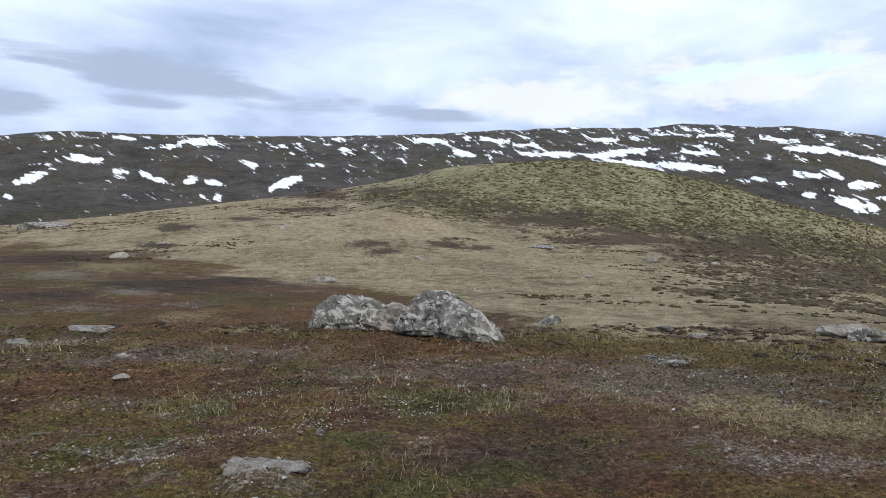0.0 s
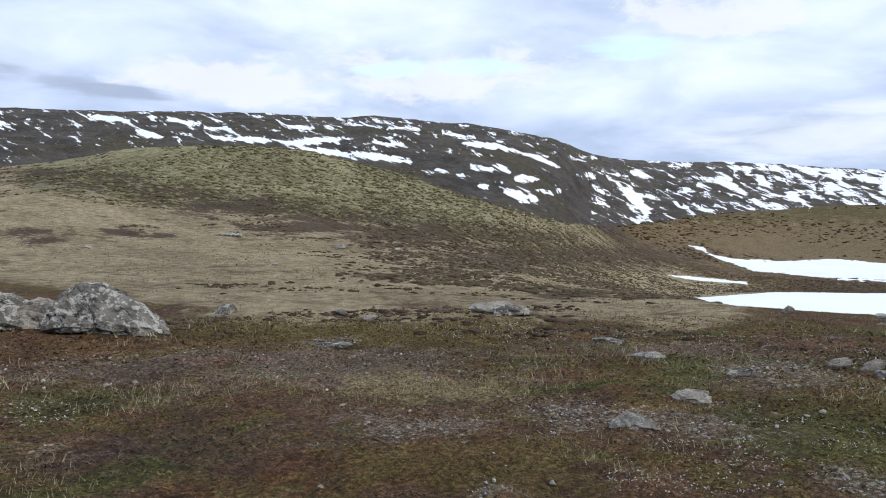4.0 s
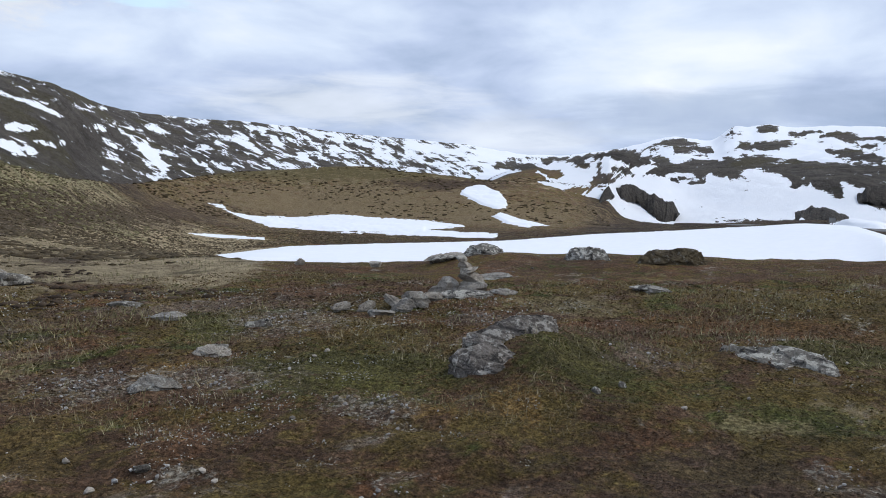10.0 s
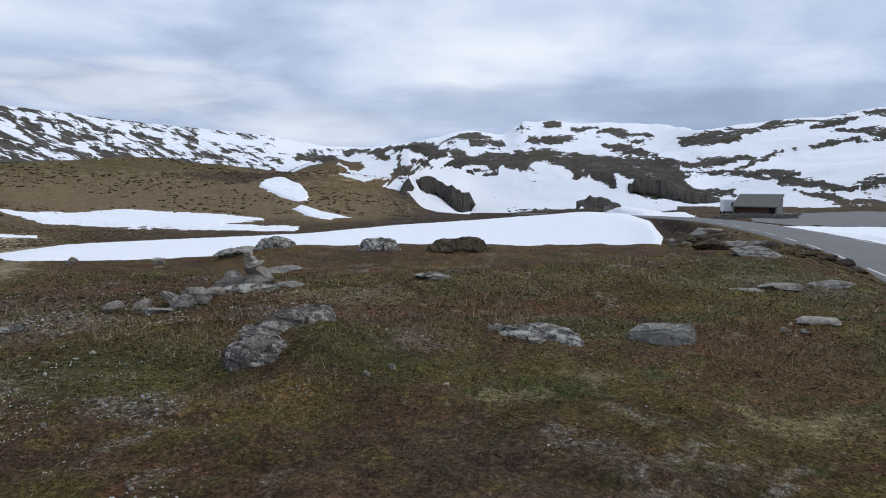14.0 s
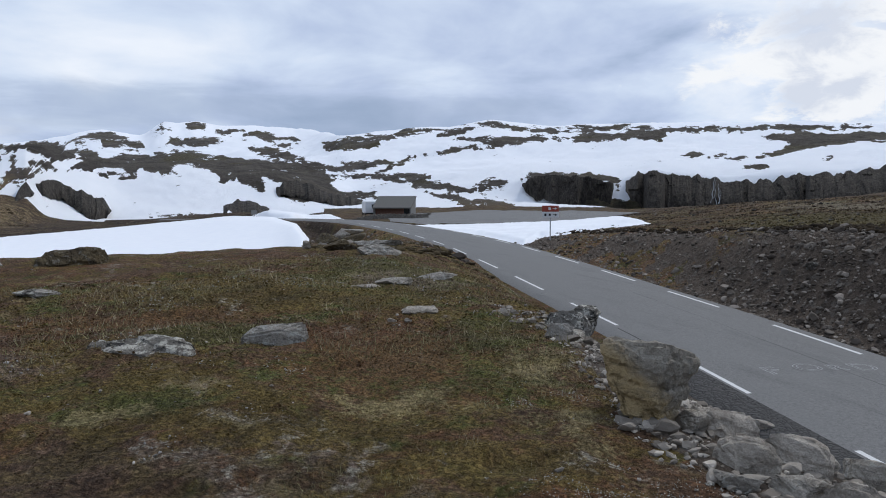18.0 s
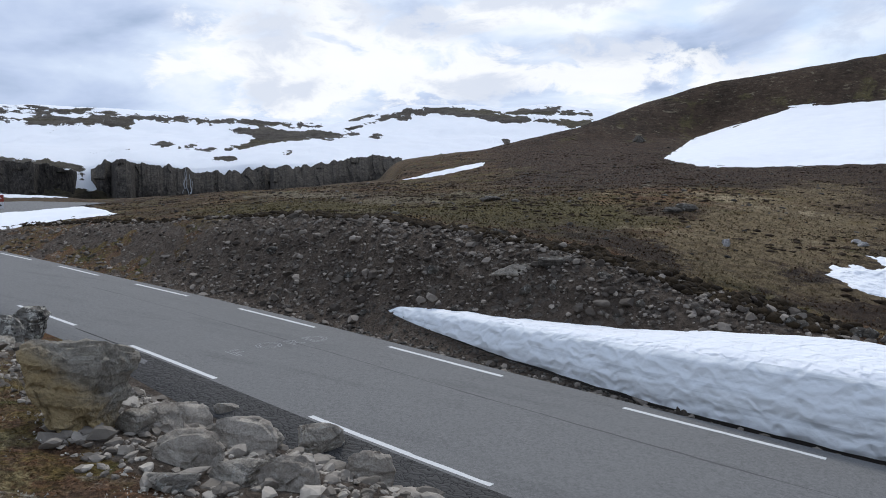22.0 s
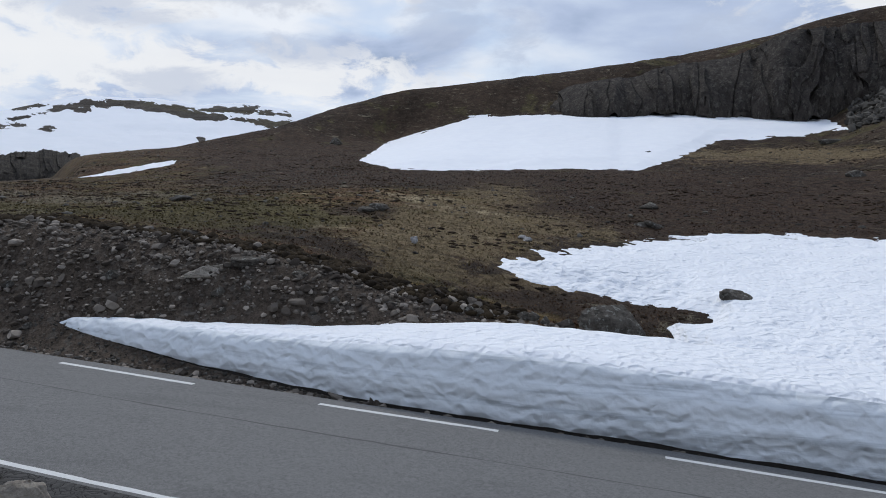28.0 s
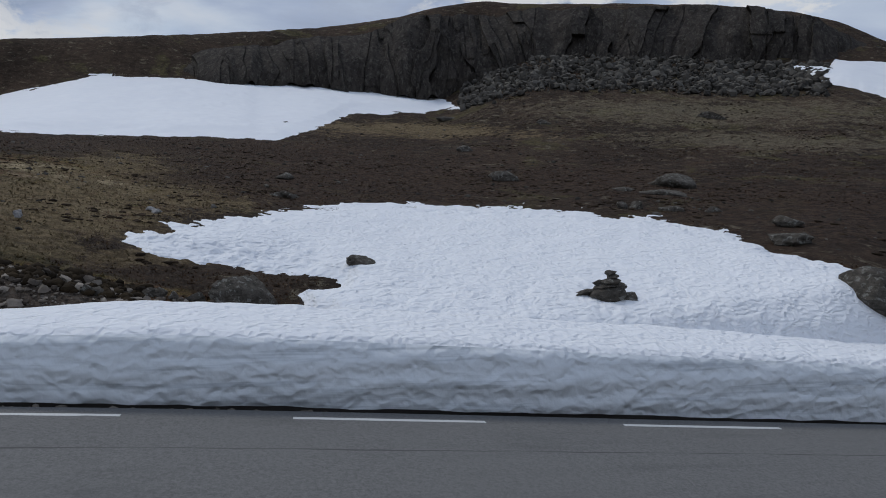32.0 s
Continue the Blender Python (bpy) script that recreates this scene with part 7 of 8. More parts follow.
# the verge: blocks tumbled down to the shoulder
for sx, sy, wide, tall, mat, label, seed in ((8.55, -4.55, 0.62, 0.30, M_LICHEN_ROCK, "speckled lichen block on the verge", 51), (7.85, -4.05, 0.40, 0.18, M_SLATE, "dark block set in the verge turf", 52), (5.05, -3.95, 0.46, 0.20, M_VERGE_BLOCK, "pale broken block below the verge", 53),
                                             (4.15, -3.45, 0.50, 0.22, M_VERGE_BLOCK, "flat pale block on the verge rubble", 54), (4.45, -4.15, 0.52, 0.26, M_VERGE_BLOCK, "grey angular block on the verge rubble", 55), (5.75, -4.75, 0.50, 0.22, M_VERGE_BLOCK, "grey block at the road shoulder", 56),
                                             (3.75, -4.7, 0.42, 0.24, M_VERGE_BLOCK, "split grey block among rubble", 57), (3.35, -3.45, 0.42, 0.18, M_VERGE_BLOCK, "layered slab on the verge", 58), (6.3, -4.35, 0.34, 0.18, M_VERGE_BLOCK, "small pale block beside the boulder", 59)):
    g = np.random.default_rng(seed)
    h = wide / 2
    block("block", label, "stone", mat, sx, sy, [(-h, 0, -0.12), (h, 0, -0.14), (-h * g.uniform(0.7, 1), 0.03, tall * g.uniform(0.4, 0.9)), (-h * 0.3, 0.05, tall), (h * 0.5, 0.08, tall * g.uniform(0.8, 1)), (h * 0.95, 0.05, tall * 0.4),
          (0, -h * 0.5, -0.05), (h * 0.6, h, tall * 0.7), (-h * 0.6, h * 0.9, tall * 0.6), (0, h * 1.2, -0.1)], seed, turn=g.uniform(-30, 30), rough=0.05, bed=0.012, group="blocks on the verge")


def cairn(label, x, y, stones, z=None):
    z = ground(x, y) if z is None else z
    thing = base_of("cairn", pose(x, y, z, 0, 0, -math.degrees(math.atan2(x, y))), label, "cairn", "cairns")
    for j, (dx, dy, dz, wd, dp, ht, tilt) in enumerate(stones):
        # the southern cairn takes the rock darkened as if backlit
        ob = part("stone", rock_shape("stone", M_GREY_ROCK if x > 0 else M_BACKLIT_ROCK, (wd, dp, ht), 400 + 31 * j + int(abs(x)), 10, 3, 0.08), thing)
        ob.matrix_local = pose(dx, dy, dz, tilt * 0.5, tilt, 23 * j)


cairn("small leaning cairn of stacked grey slabs", *polar(67.6, 12.3), [(-0.20, 0, 0.12, 0.36, 0.3, 0.36, 10), (0.14, 0.05, 0.10, 0.52, 0.42, 0.26, -4), (0.12, 0.08, 0.26, 0.50, 0.38, 0.19, 8), (0.10, 0.1, 0.37, 0.40, 0.32, 0.15, -8),
      (0.04, 0.1, 0.46, 0.34, 0.26, 0.14, 9), (0.0, 0.1, 0.55, 0.24, 0.2, 0.12, -5), (-0.4, 0.02, 0.05, 0.3, 0.3, 0.22, 10), (0.45, -0.1, 0.03, 0.4, 0.3, 0.12, 3), (0.2, -0.22, 0.03, 0.3, 0.24, 0.14, -8)])
cairn("low cairn of dark stones on a rock in the snow", -8.95, -16.02, [(-0.1, 0, 0.02, 1.75, 1.2, 0.5, 3), (0.12, 0, 0.16, 1.15, 0.9, 0.36, -3), (0.12, 0.02, 0.30, 0.80, 0.6, 0.26, 4), (-0.10, 0, 0.36, 0.42, 0.4, 0.24, 8), (0.32, 0.05, 0.36, 0.42, 0.4, 0.24, -6),
      (0.12, -0.05, 0.46, 0.56, 0.45, 0.20, 4), (0.16, 0.02, 0.56, 0.42, 0.36, 0.18, -5), (0.13, 0, 0.66, 0.30, 0.28, 0.15, 6), (0.55, -0.1, 0.12, 0.5, 0.4, 0.26, -8), (-0.45, -0.1, 0.14, 0.55, 0.4, 0.22, 6)], z=ground(-8.95, -16.02) + 0.22)


def strewn(name, label, category, mat, spots, sizes, seed, flat=0.6, fine=1):
    """Many small broken stones as one mesh."""
    rng = np.random.default_rng(seed)
    bm = bmesh.new()
    bmesh.ops.create_icosphere(bm, subdivisions=fine, radius=1)
    P0 = np.array([v.co[:] for v in bm.verts])
    F0 = np.array([[v.index for v in f.verts] for f in bm.faces])
    bm.free()
    shapes = []
    for _ in range(24):
        P = P0.copy()
        for _ in range(4 + 4 * fine):
            n = rng.normal(size=3)
            n /= np.linalg.norm(n)
            over = P @ n - rng.uniform(0.4, 0.8)
            P = P - np.outer(np.where(over > 0, over, 0), n)
        P = P * (1 + 0.06 * rng.normal(size=(len(P), 1)) * (fine > 1))
        shapes.append(P * rng.uniform(0.7, 1.2, 3) * np.array([1, 0.8, flat]))
    V, F = [], []
    for j, ((x, y, z), s) in enumerate(zip(spots, sizes)):
        a, b = rng.uniform(0, 2 * math.pi), rng.uniform(-0.5, 0.5)
        P = shapes[rng.integers(24)] * s / 1.6
        P = P @ np.array([[1, 0, 0], [0, math.cos(b), -math.sin(b)], [0, math.sin(b), math.cos(b)]]).T
        c, n = math.cos(a), math.sin(a)
        P = np.stack([P[:, 0] * c - P[:, 1] * n, P[:, 0] * n + P[:, 1] * c, P[:, 2]], 1)
        V.append(P + np.array([x, y, z]))
        F.append(F0 + len(P0) * j)
    me = mesh_of(name, np.concatenate(V), np.concatenate(F), mat, False)
    return tagged(new(name, me), label, category, kind="stuff")


def strewn_mat(name, dark, light):
    m, k = material(name)
    p = place_of(k)
    rnd = k.n("ShaderNodeNewGeometry").outputs["Random Per Island"]
    col = k.mix(k.math("POWER", rnd, 1.5), dark, light)
    col = k.mix(k.math("MULTIPLY", k.noise(p, 18, 6, 0.7), 0.6), col, tuple(c * 0.5 for c in dark))
    finish(k, col, 0.92, k.bump(k.noise(p, 30, 4, 0.7), 0.5, 0.02), spec=0.2)
    return m


M_RUBBLE = strewn_mat("bank_rubble", (0.055, 0.043, 0.034), (0.45, 0.39, 0.325))
M_VERGE = strewn_mat("verge_rubble", (0.17, 0.145, 0.118), (0.62, 0.55, 0.46))
M_CHIPS = strewn_mat("white_chips", (0.22, 0.20, 0.18), (0.66, 0.63, 0.58))
M_SCREE = strewn_mat("scree_rock", (0.045, 0.040, 0.034), (0.20, 0.182, 0.155))

rng = np.random.default_rng(5)


def along_road(n, x0, x1, d0, d1, power=1.0):
    out = []
    for _ in range(n):
        at = rng.uniform(x0, x1)
        c, nn = road_at(run_at(at))
        d = d0 + (d1 - d0) * rng.uniform() ** power
        if d0 > 2 and rng.uniform() < 0.75 * sstep(at, 13, 25):
            continue
        if at < 12.9 and 2.9 < d < 3.6 + 1.6 * sstep(12.6 - at, 0, 11.5):
            continue
        p = c[:2] + nn * d
        out.append((p[0], p[1]))
    return np.array(out)


q = along_road(19000, -2, 44, 2.5, 6.6)
s = 0.03 + 0.17 * rng.uniform(size=len(q)) ** 5 + 0.04 * rng.uniform(size=len(q))
strewn("bank_stones", "loose stones and gravel of the cut road bank", "gravel", M_RUBBLE, np.column_stack([q, height(q[:, 0], q[:, 1]) + 0.1 * s]), s, 11)
q = along_road(1300, -1, 40, 2.8, 6.5)
s = 0.10 + 0.28 * rng.uniform(size=len(q)) ** 3
strewn("bank_rubble", "angular grey stones scattered down the cut bank", "stones", M_RUBBLE, np.column_stack([q, height(q[:, 0], q[:, 1]) + 0.12 * s]), s, 16, 0.6, 2)
# wet grit between the asphalt and the foot of the snow bank
at = np.concatenate([rng.uniform(2, 13, 1500), rng.uniform(-16, 5, 1300)])
where = [road_at(run_at(v)) for v in at]
off = 2.50 + (bank_front(at) - 2.42) * rng.uniform(size=len(at))
q = np.array([c[:2] + nn * d for (c, nn), d in zip(where, off)])
s = 0.015 + 0.035 * rng.uniform(size=len(q)) + 0.09 * rng.uniform(size=len(q)) ** 6 * sstep(at, 3, 8)
strewn("foot_grit", "dark wet grit along the foot of the snow bank", "gravel", M_SCREE, np.column_stack([q, height(q[:, 0], q[:, 1]) + 0.2 * s]), s, 18)
# dark stones on the bank between lake and road
a, rr_ = rng.uniform(97.5, 113, 700), 24 + 52 * rng.uniform(size=700)
sx, sy = rr_ * np.sin(np.radians(a)), rr_ * np.cos(np.radians(a))
d_, _, _ = road_near(sx, sy)
ok = (d_ < -3.0) & (outline_distance(a, np.degrees(np.arctan2(height(sx, sy) - EYE, rr_)), P_lake) < -0.15)
sx, sy = sx[ok], sy[ok]
s = 0.08 + 0.45 * rng.uniform(size=len(sx)) ** 4
strewn("embankment_stones", "dark weathered stones on the bank above the lake snow", "stones", M_RUBBLE, np.column_stack([sx, sy, height(sx, sy) + 0.05 * s]), s, 17, 0.6, 2)
q = along_road(24000, -6, 15, -3.35, -8.8)
qa, qr = in_bearing(q[:, 0], q[:, 1])
keep = qr > np.interp(qa, TAB, KR[1]) - 0.3 + 0.6 * rng.uniform(size=len(q))
q = q[keep]
ok = (fnoise(q[:, 0] * 0.5, q[:, 1] * 0.5, 3, 66) > -0.45 + 0.73 * sstep(q[:, 0], 6.5, 11))
q = q[ok]
s = 0.025 + 0.075 * rng.uniform(size=len(q)) ** 2.5
strewn("verge_chips", "broken grey chips between heath and road", "rubble", M_VERGE, np.column_stack([q, height(q[:, 0], q[:, 1]) + 0.1 * s]), s, 12)
q = q[rng.uniform(size=len(q)) < 0.30]
s = 0.05 + 0.17 * rng.uniform(size=len(q)) ** 4
s = np.minimum(s, 0.14 + 0.3 * (1 - sstep(q[:, 0], 5, 9)))
strewn("verge_stones", "angular pale blocks tumbled beside the road", "rubble", M_VERGE, np.column_stack([q, height(q[:, 0], q[:, 1]) + 0.12 * s]), s, 18, 0.6, 2)
a = rng.uniform(198.5, 224, 5200)
e = rng.uniform(0, 1, 5200)
rr_ = 79 + 14 * e + rng.normal(size=5200) * 0.7
sx, sy = rr_ * np.sin(np.radians(a)), rr_ * np.cos(np.radians(a))
s = 0.2 + 1.0 * rng.uniform(size=5200) ** 3.5
strewn("scree", "tumbled grey blocks of scree below the cliff", "scree", M_SCREE, np.column_stack([sx, sy, height(sx, sy) + 0.2 * s]), s, 13, 0.75)
# scattered stones over the heath hill
a, rr_ = rng.uniform(118, 230, 5200), 20 + 62 * rng.uniform(size=5200) ** 0.8
sx, sy = rr_ * np.sin(np.radians(a)), rr_ * np.cos(np.radians(a))
d_, _, _ = road_near(sx, sy)
ok = (d_ > 6.5) & (np.abs(outline_distance(a, np.degrees(np.arctan2(height(sx, sy) - EYE, rr_)), P_field)) > -1) & (outline_distance(a, np.degrees(np.arctan2(height(sx, sy) - EYE, rr_)), P_field) < -0.3) & (outline_distance(a, np.degrees(np.arctan2(height(sx, sy) - EYE, rr_)), P_pool) < -0.2)
sx, sy = sx[ok], sy[ok]
s = 0.05 + 0.30 * rng.uniform(size=len(sx)) ** 5
strewn("heath_stones", "small grey stones scattered over the heath hill", "stones", M_SCREE, np.column_stack([sx, sy, height(sx, sy)]), s, 14)
# pebbles on the near heath
a, rr_ = rng.uniform(-32, 125, 900), 2.5 + 22 * rng.uniform(size=900) ** 1.3
sx, sy = rr_ * np.sin(np.radians(a)), rr_ * np.cos(np.radians(a))
ok = fnoise(sx * 0.45, sy * 0.45, 3, 61) > 0.03
sx, sy = sx[ok], sy[ok]
s = 0.015 + 0.07 * rng.uniform(size=len(sx)) ** 3
strewn("heath_pebbles", "pale pebbles and chips lying in the heath", "pebbles", M_VERGE, np.column_stack([sx, sy, height(sx, sy) + 0.01]), s, 15)

g = np.random.default_rng(91)
sx, sy = [], []
for px, py, across, deep, head in PATCHES["pale"] + PATCHES["grey"]:
    n = int(170 * min(across * deep, 0.7)) + 12
    u, v = g.normal(size=n) * across * 0.55, g.normal(size=n) * deep * 0.55
    c, q = math.cos(radians(head)), math.sin(radians(head))
    sx.append(px + u * c + v * q)
    sy.append(py - u * q + v * c)
sx, sy = np.concatenate(sx), np.concatenate(sy)
s = 0.010 + 0.032 * g.uniform(size=len(sx)) ** 3
strewn("gravel_chips", "whitish chips and pebbles in bare gravel patches", "pebbles", M_CHIPS, np.column_stack([sx, sy, height(sx, sy) + 0.012]), s, 19)

# ---- low plants ----
def leaf_mat(name, pairs, straw=0.0):
    m, k = material(name)
    p = place_of(k)
    rnd = k.n("ShaderNodeNewGeometry").outputs["Random Per Island"]
    (b0, b1), (o0, o1) = pairs
    brown, olive = k.mix(rnd, b0, b1), k.mix(rnd, o0, o1)
    col = k.mix(k.step(k.noise(p, 0.75, 5, 0.6, 0.4), 0.44, 0.58), brown, olive)
    red = k.step(k.noise(p, 0.5, 4, 0.6, 0.2), 0.55, 0.68)
    col = k.mix(k.math("MULTIPLY", red, 0.55), col, k.mix(rnd, (0.065, 0.028, 0.019), (0.19, 0.085, 0.058)))
    finish(k, col, 0.8, spec=0.2)
    return m


def leaves():
    m, k = material("heather_leaves")
    p = place_of(k)
    finish(k, carpet(k, p, k.math("ADD", k.math("MULTIPLY", k.n("ShaderNodeNewGeometry").outputs["Random Per Island"], 0.7), 0.12)), 0.8, spec=0.2)
    return m


M_LEAF = leaves()
TONED = [M_LEAF]
M_STRAW = leaf_mat("straw", (((0.16, 0.12, 0.065), (0.42, 0.35, 0.22)), ((0.15, 0.135, 0.06), (0.36, 0.33, 0.17))))
M_LICHEN = plain("reindeer_lichen", (0.40, 0.385, 0.33), 0.95, 0, 60, 0.3)


def sow(n, lo, hi, r0, r1, power, seed):
    g = np.random.default_rng(seed)
    a = g.uniform(lo, hi, n)
    r = r0 + (r1 - r0) * g.uniform(size=n) ** power if power else r0 * (r1 / r0) ** g.uniform(size=n)
    return r * np.sin(np.radians(a)), r * np.cos(np.radians(a)), r, g


def on_heath(x, y):
    d, _, _ = road_near(x, y)
    az, r = in_bearing(x, y)
    edge = np.interp(az, TAB, KR[1])
    return (d < -3.2) & (outline_distance(az, np.degrees(np.arctan2(height(x, y) - EYE, r)), P_lake) < 0.1) & ((az < 117) | (r < edge + 0.5))


def blades(name, label, category, mat, x, y, r, g, length, width, lean, lift=0.0):
    n = len(x)
    z = height(x, y) + lift
    grow = np.clip(r / 6, 0.45, 2.4)
    L = length * grow * g.uniform(0.5, 1.3, n) * (1 - 0.5 * sstep(r, 8, 18) * (r < 40))
    W = width * grow * g.uniform(0.6, 1.4, n)
    t, b = g.uniform(0, 2 * np.pi, n), g.uniform(0, 2 * np.pi, n)
    ln = lean * (g.uniform(0.2, 1.6, n) if mat is not M_LEAF else g.uniform(0.66, 1.18, n))
    base = np.stack([x, y, z - 0.01], 1)
    side = np.stack([np.cos(b), np.sin(b), np.zeros(n)], 1) * W[:, None]
    tip = base + np.stack([np.cos(t) * np.sin(ln), np.sin(t) * np.sin(ln), np.cos(ln)], 1) * L[:, None]
    V = np.stack([base - side, base + side, tip], 1).reshape(-1, 3)
    me = mesh_of(name, V, np.arange(3 * n).reshape(-1, 3), mat, False)
    for tone, v in tone_fields(x, y, z).items() if mat in TONED else ():
        put_attr(me, tone, np.repeat(v, 3))
    return tagged(new(name, me), label, category, kind="stuff")


x, y, r, g = sow(760000, -32, 190, 2.0, 36, 0, 71)
ok = on_heath(x, y) & (fnoise(x * 1.3, y * 1.3, 4, 83) > -0.25) & (r < np.where(in_bearing(x, y)[0] < 56, grass_edge(in_bearing(x, y)[0]) * (1 + 0.5 * fnoise(x * 0.3, y * 0.3, 4, 84)), np.interp(in_bearing(x, y)[0], TAB, KR[2]) + 9 + 10 * window(in_bearing(x, y)[0], 99, 116, 1) + 8 * fnoise(x * 0.3, y * 0.3, 3, 84)))
x, y, r = x[ok], y[ok], r[ok]
blades("heather", "low brown and olive heather and moss carpet", "heather", M_LEAF, x, y, r, g, 0.024, 0.0085, 1.25, 0.008)
x, y, r, g = sow(190000, -32, 190, 2.0, 20, 0, 78)
ok = on_heath(x, y) & (fnoise(x * 0.4, y * 0.5, 5, 61) + 0.5 * fnoise(x * 4, y * 4, 3, 62) > 0.20)
x, y, r = x[ok], y[ok], r[ok]
blades("lichen", "whitish lacy lichen among the heather", "lichen", M_LICHEN, x, y, r, g, 0.014, 0.007, 1.1, 0.02)
x, y, r, g = sow(120000, -32, 190, 2.2, 26, 0, 72)
clump = fnoise(x * 0.9, y * 0.9, 4, 91)
ok = on_heath(x, y) & (clump > 0.07)
x, y, r = x[ok], y[ok], r[ok]
blades("dry_grass", "thin tufts of pale dry grass", "grass", M_STRAW, x, y, r, g, 0.075, 0.0035, 0.7)
x, y, r, g = sow(80000, -32, 50, 15, 80, 1.1, 73)
ok = (fnoise(x * 0.5, y * 0.5, 3, 95) > -0.05) & (r > grass_edge(in_bearing(x, y)[0]) * (1 + 0.5 * fnoise(x * 0.3, y * 0.3, 4, 84))) & (tone_fields(x, y, height(x, y), ["dark"])["dark"] < 0.45)
x, y, r = x[ok], y[ok], r[ok]
blades("pale_grass", "matted pale yellow grass on the slope", "grass", M_STRAW, x, y, np.clip(r / 3, 0, 13), g, 0.05, 0.016, 1.35)


def cushions(name, label, category, mat, x, y, size, g, flat=0.5, noise_seed=3):
    bm = bmesh.new()
    bmesh.ops.create_icosphere(bm, subdivisions=1, radius=1)
    P0 = np.array([v.co[:] for v in bm.verts])
    F0 = np.array([[v.index for v in f.verts] for f in bm.faces])
    bm.free()
    n = len(x)
    z = height(x, y)
    jit = g.uniform(0.65, 1.3, (n, len(P0), 1))
    V = P0[None] * jit * (size[:, None, None] * np.array([1, 1, flat])) + np.stack([x, y, z], 1)[:, None, :]
    F = F0[None] + (np.arange(n) * len(P0))[:, None, None]
    me = mesh_of(name, V.reshape(-1, 3), F.reshape(-1, 3), mat, True)
    return tagged(new(name, me), label, category, kind="stuff")



def shrub_mat(name, dark, light):
    m, k = material(name)
    p = place_of(k)
    rnd = k.n("ShaderNodeNewGeometry").outputs["Random Per Island"]
    finish(k, k.mix(k.math("MULTIPLY", k.noise(p, 7, 5, 0.7), 1.0), k.mix(rnd, dark, light), tuple(c * 0.35 for c in dark)), 0.95, k.bump(k.noise(p, 14, 4, 0.7), 0.8, 0.05), spec=0.1)
    return m


M_HUMMOCK = shrub_mat("green_hummock", (0.17, 0.150, 0.072), (0.44, 0.395, 0.22))
def moor():
    m, k = material("moor_tufts")
    p = place_of(k)
    rnd = k.n("ShaderNodeNewGeometry").outputs["Random Per Island"]
    col = k.mix(rnd, (0.038, 0.025, 0.016), (0.128, 0.083, 0.052))
    col = k.mix(k.step(k.noise(p, 0.24, 6, 0.66, 0.5), 0.53, 0.63), col, k.mix(rnd, (0.044, 0.035, 0.015), (0.140, 0.111, 0.050)))
    col = k.mix(k.math("MULTIPLY", k.step(k.noise(p, 0.9, 7, 0.75, 0.5), 0.575, 0.65), 0.7), col, k.mix(rnd, (0.12, 0.095, 0.055), (0.36, 0.30, 0.20)))
    col = k.mix(k.mottle(k.scaled(p, (1, 1, 2)), 0.8, 7, 0.78), k.mix(1.0, col, (0.45, 0.41, 0.37), "MULTIPLY"), k.mix(1.0, col, (1.42, 1.30, 1.20), "MULTIPLY"))
    col = k.mix(k.math("MULTIPLY", k.step(k.noise(k.scaled(p, (1, 1, 2)), 2.6, 6, 0.75, 0.4), 0.60, 0.66), 0.6), hill_tones(k, p, col, rnd), k.mix(rnd, (0.14, 0.115, 0.078), (0.40, 0.34, 0.245)))
    finish(k, col, 0.85, spec=0.15)
    return m


M_MOOR = moor()
TONED.append(M_MOOR)
M_TURF = shrub_mat("dark_turf", (0.024, 0.017, 0.011), (0.085, 0.060, 0.034))
M_HEATH_CLUMP = shrub_mat("heath_clump", (0.055, 0.038, 0.026), (0.20, 0.145, 0.098))
M_TUSSOCK = shrub_mat("tan_tussock", (0.075, 0.056, 0.034), (0.27, 0.212, 0.132))
M_HILL_CLUMP = shrub_mat("hill_clump", (0.036, 0.025, 0.017), (0.120, 0.084, 0.054))
M_SHRUB = shrub_mat("dark_shrub", (0.060, 0.043, 0.024), (0.17, 0.128, 0.066))
x, y, r, g = sow(12000, 1, 52, 46, 92, 0.8, 75)
az_, _ = in_bearing(x, y)
ok = (r > np.interp(az_, TAB, KR[4]) + 2 + 14 * fnoise(x * 0.12, y * 0.12, 3, 19)) & (az_ > 9 + 22 * fnoise(x * 0.10, y * 0.10, 3, 18)) & (g.uniform(size=len(x)) > sstep(az_, 33, 50))
x, y = x[ok], y[ok]
cushions("green_hummocks", "pale green hummocks of moss and lichen on the knoll", "moss", M_HUMMOCK, x, y, 0.10 + 0.22 * g.uniform(size=len(x)) ** 2, g, 0.38)
x, y, r, g = sow(3600, -30, 50, 20, 92, 0.8, 76)
az_, _ = in_bearing(x, y)
ok = (fnoise(x * 0.13, y * 0.13, 3, 15) + 0.25 * sstep(r, np.interp(az_, TAB, KR[4]) - 4, np.interp(az_, TAB, KR[4]) + 4) + 0.22 * window(az_, -3, 6, 4) * sstep(r, 52, 62) + 0.09 * sstep(az_, 24, 44) * sstep(r, 36, 56) > 0.20)
x, y = x[ok], y[ok]
spread = 0.15 + 0.5 * g.uniform(size=len(x)) ** 3
x, y, spread = np.repeat(x, 8), np.repeat(y, 8), np.repeat(spread, 8)
x, y = x + g.normal(size=len(x)) * spread * 1.1, y + g.normal(size=len(x)) * spread * 0.5
cushions("dark_shrubs", "dark patches of dwarf shrub on the grass slope", "shrubs", M_SHRUB, x, y, 0.04 + 0.10 * g.uniform(size=len(x)) ** 2, g, 0.45)
x, y, r, g = sow(5200, -30, 56, 12, 50, 0.8, 87)
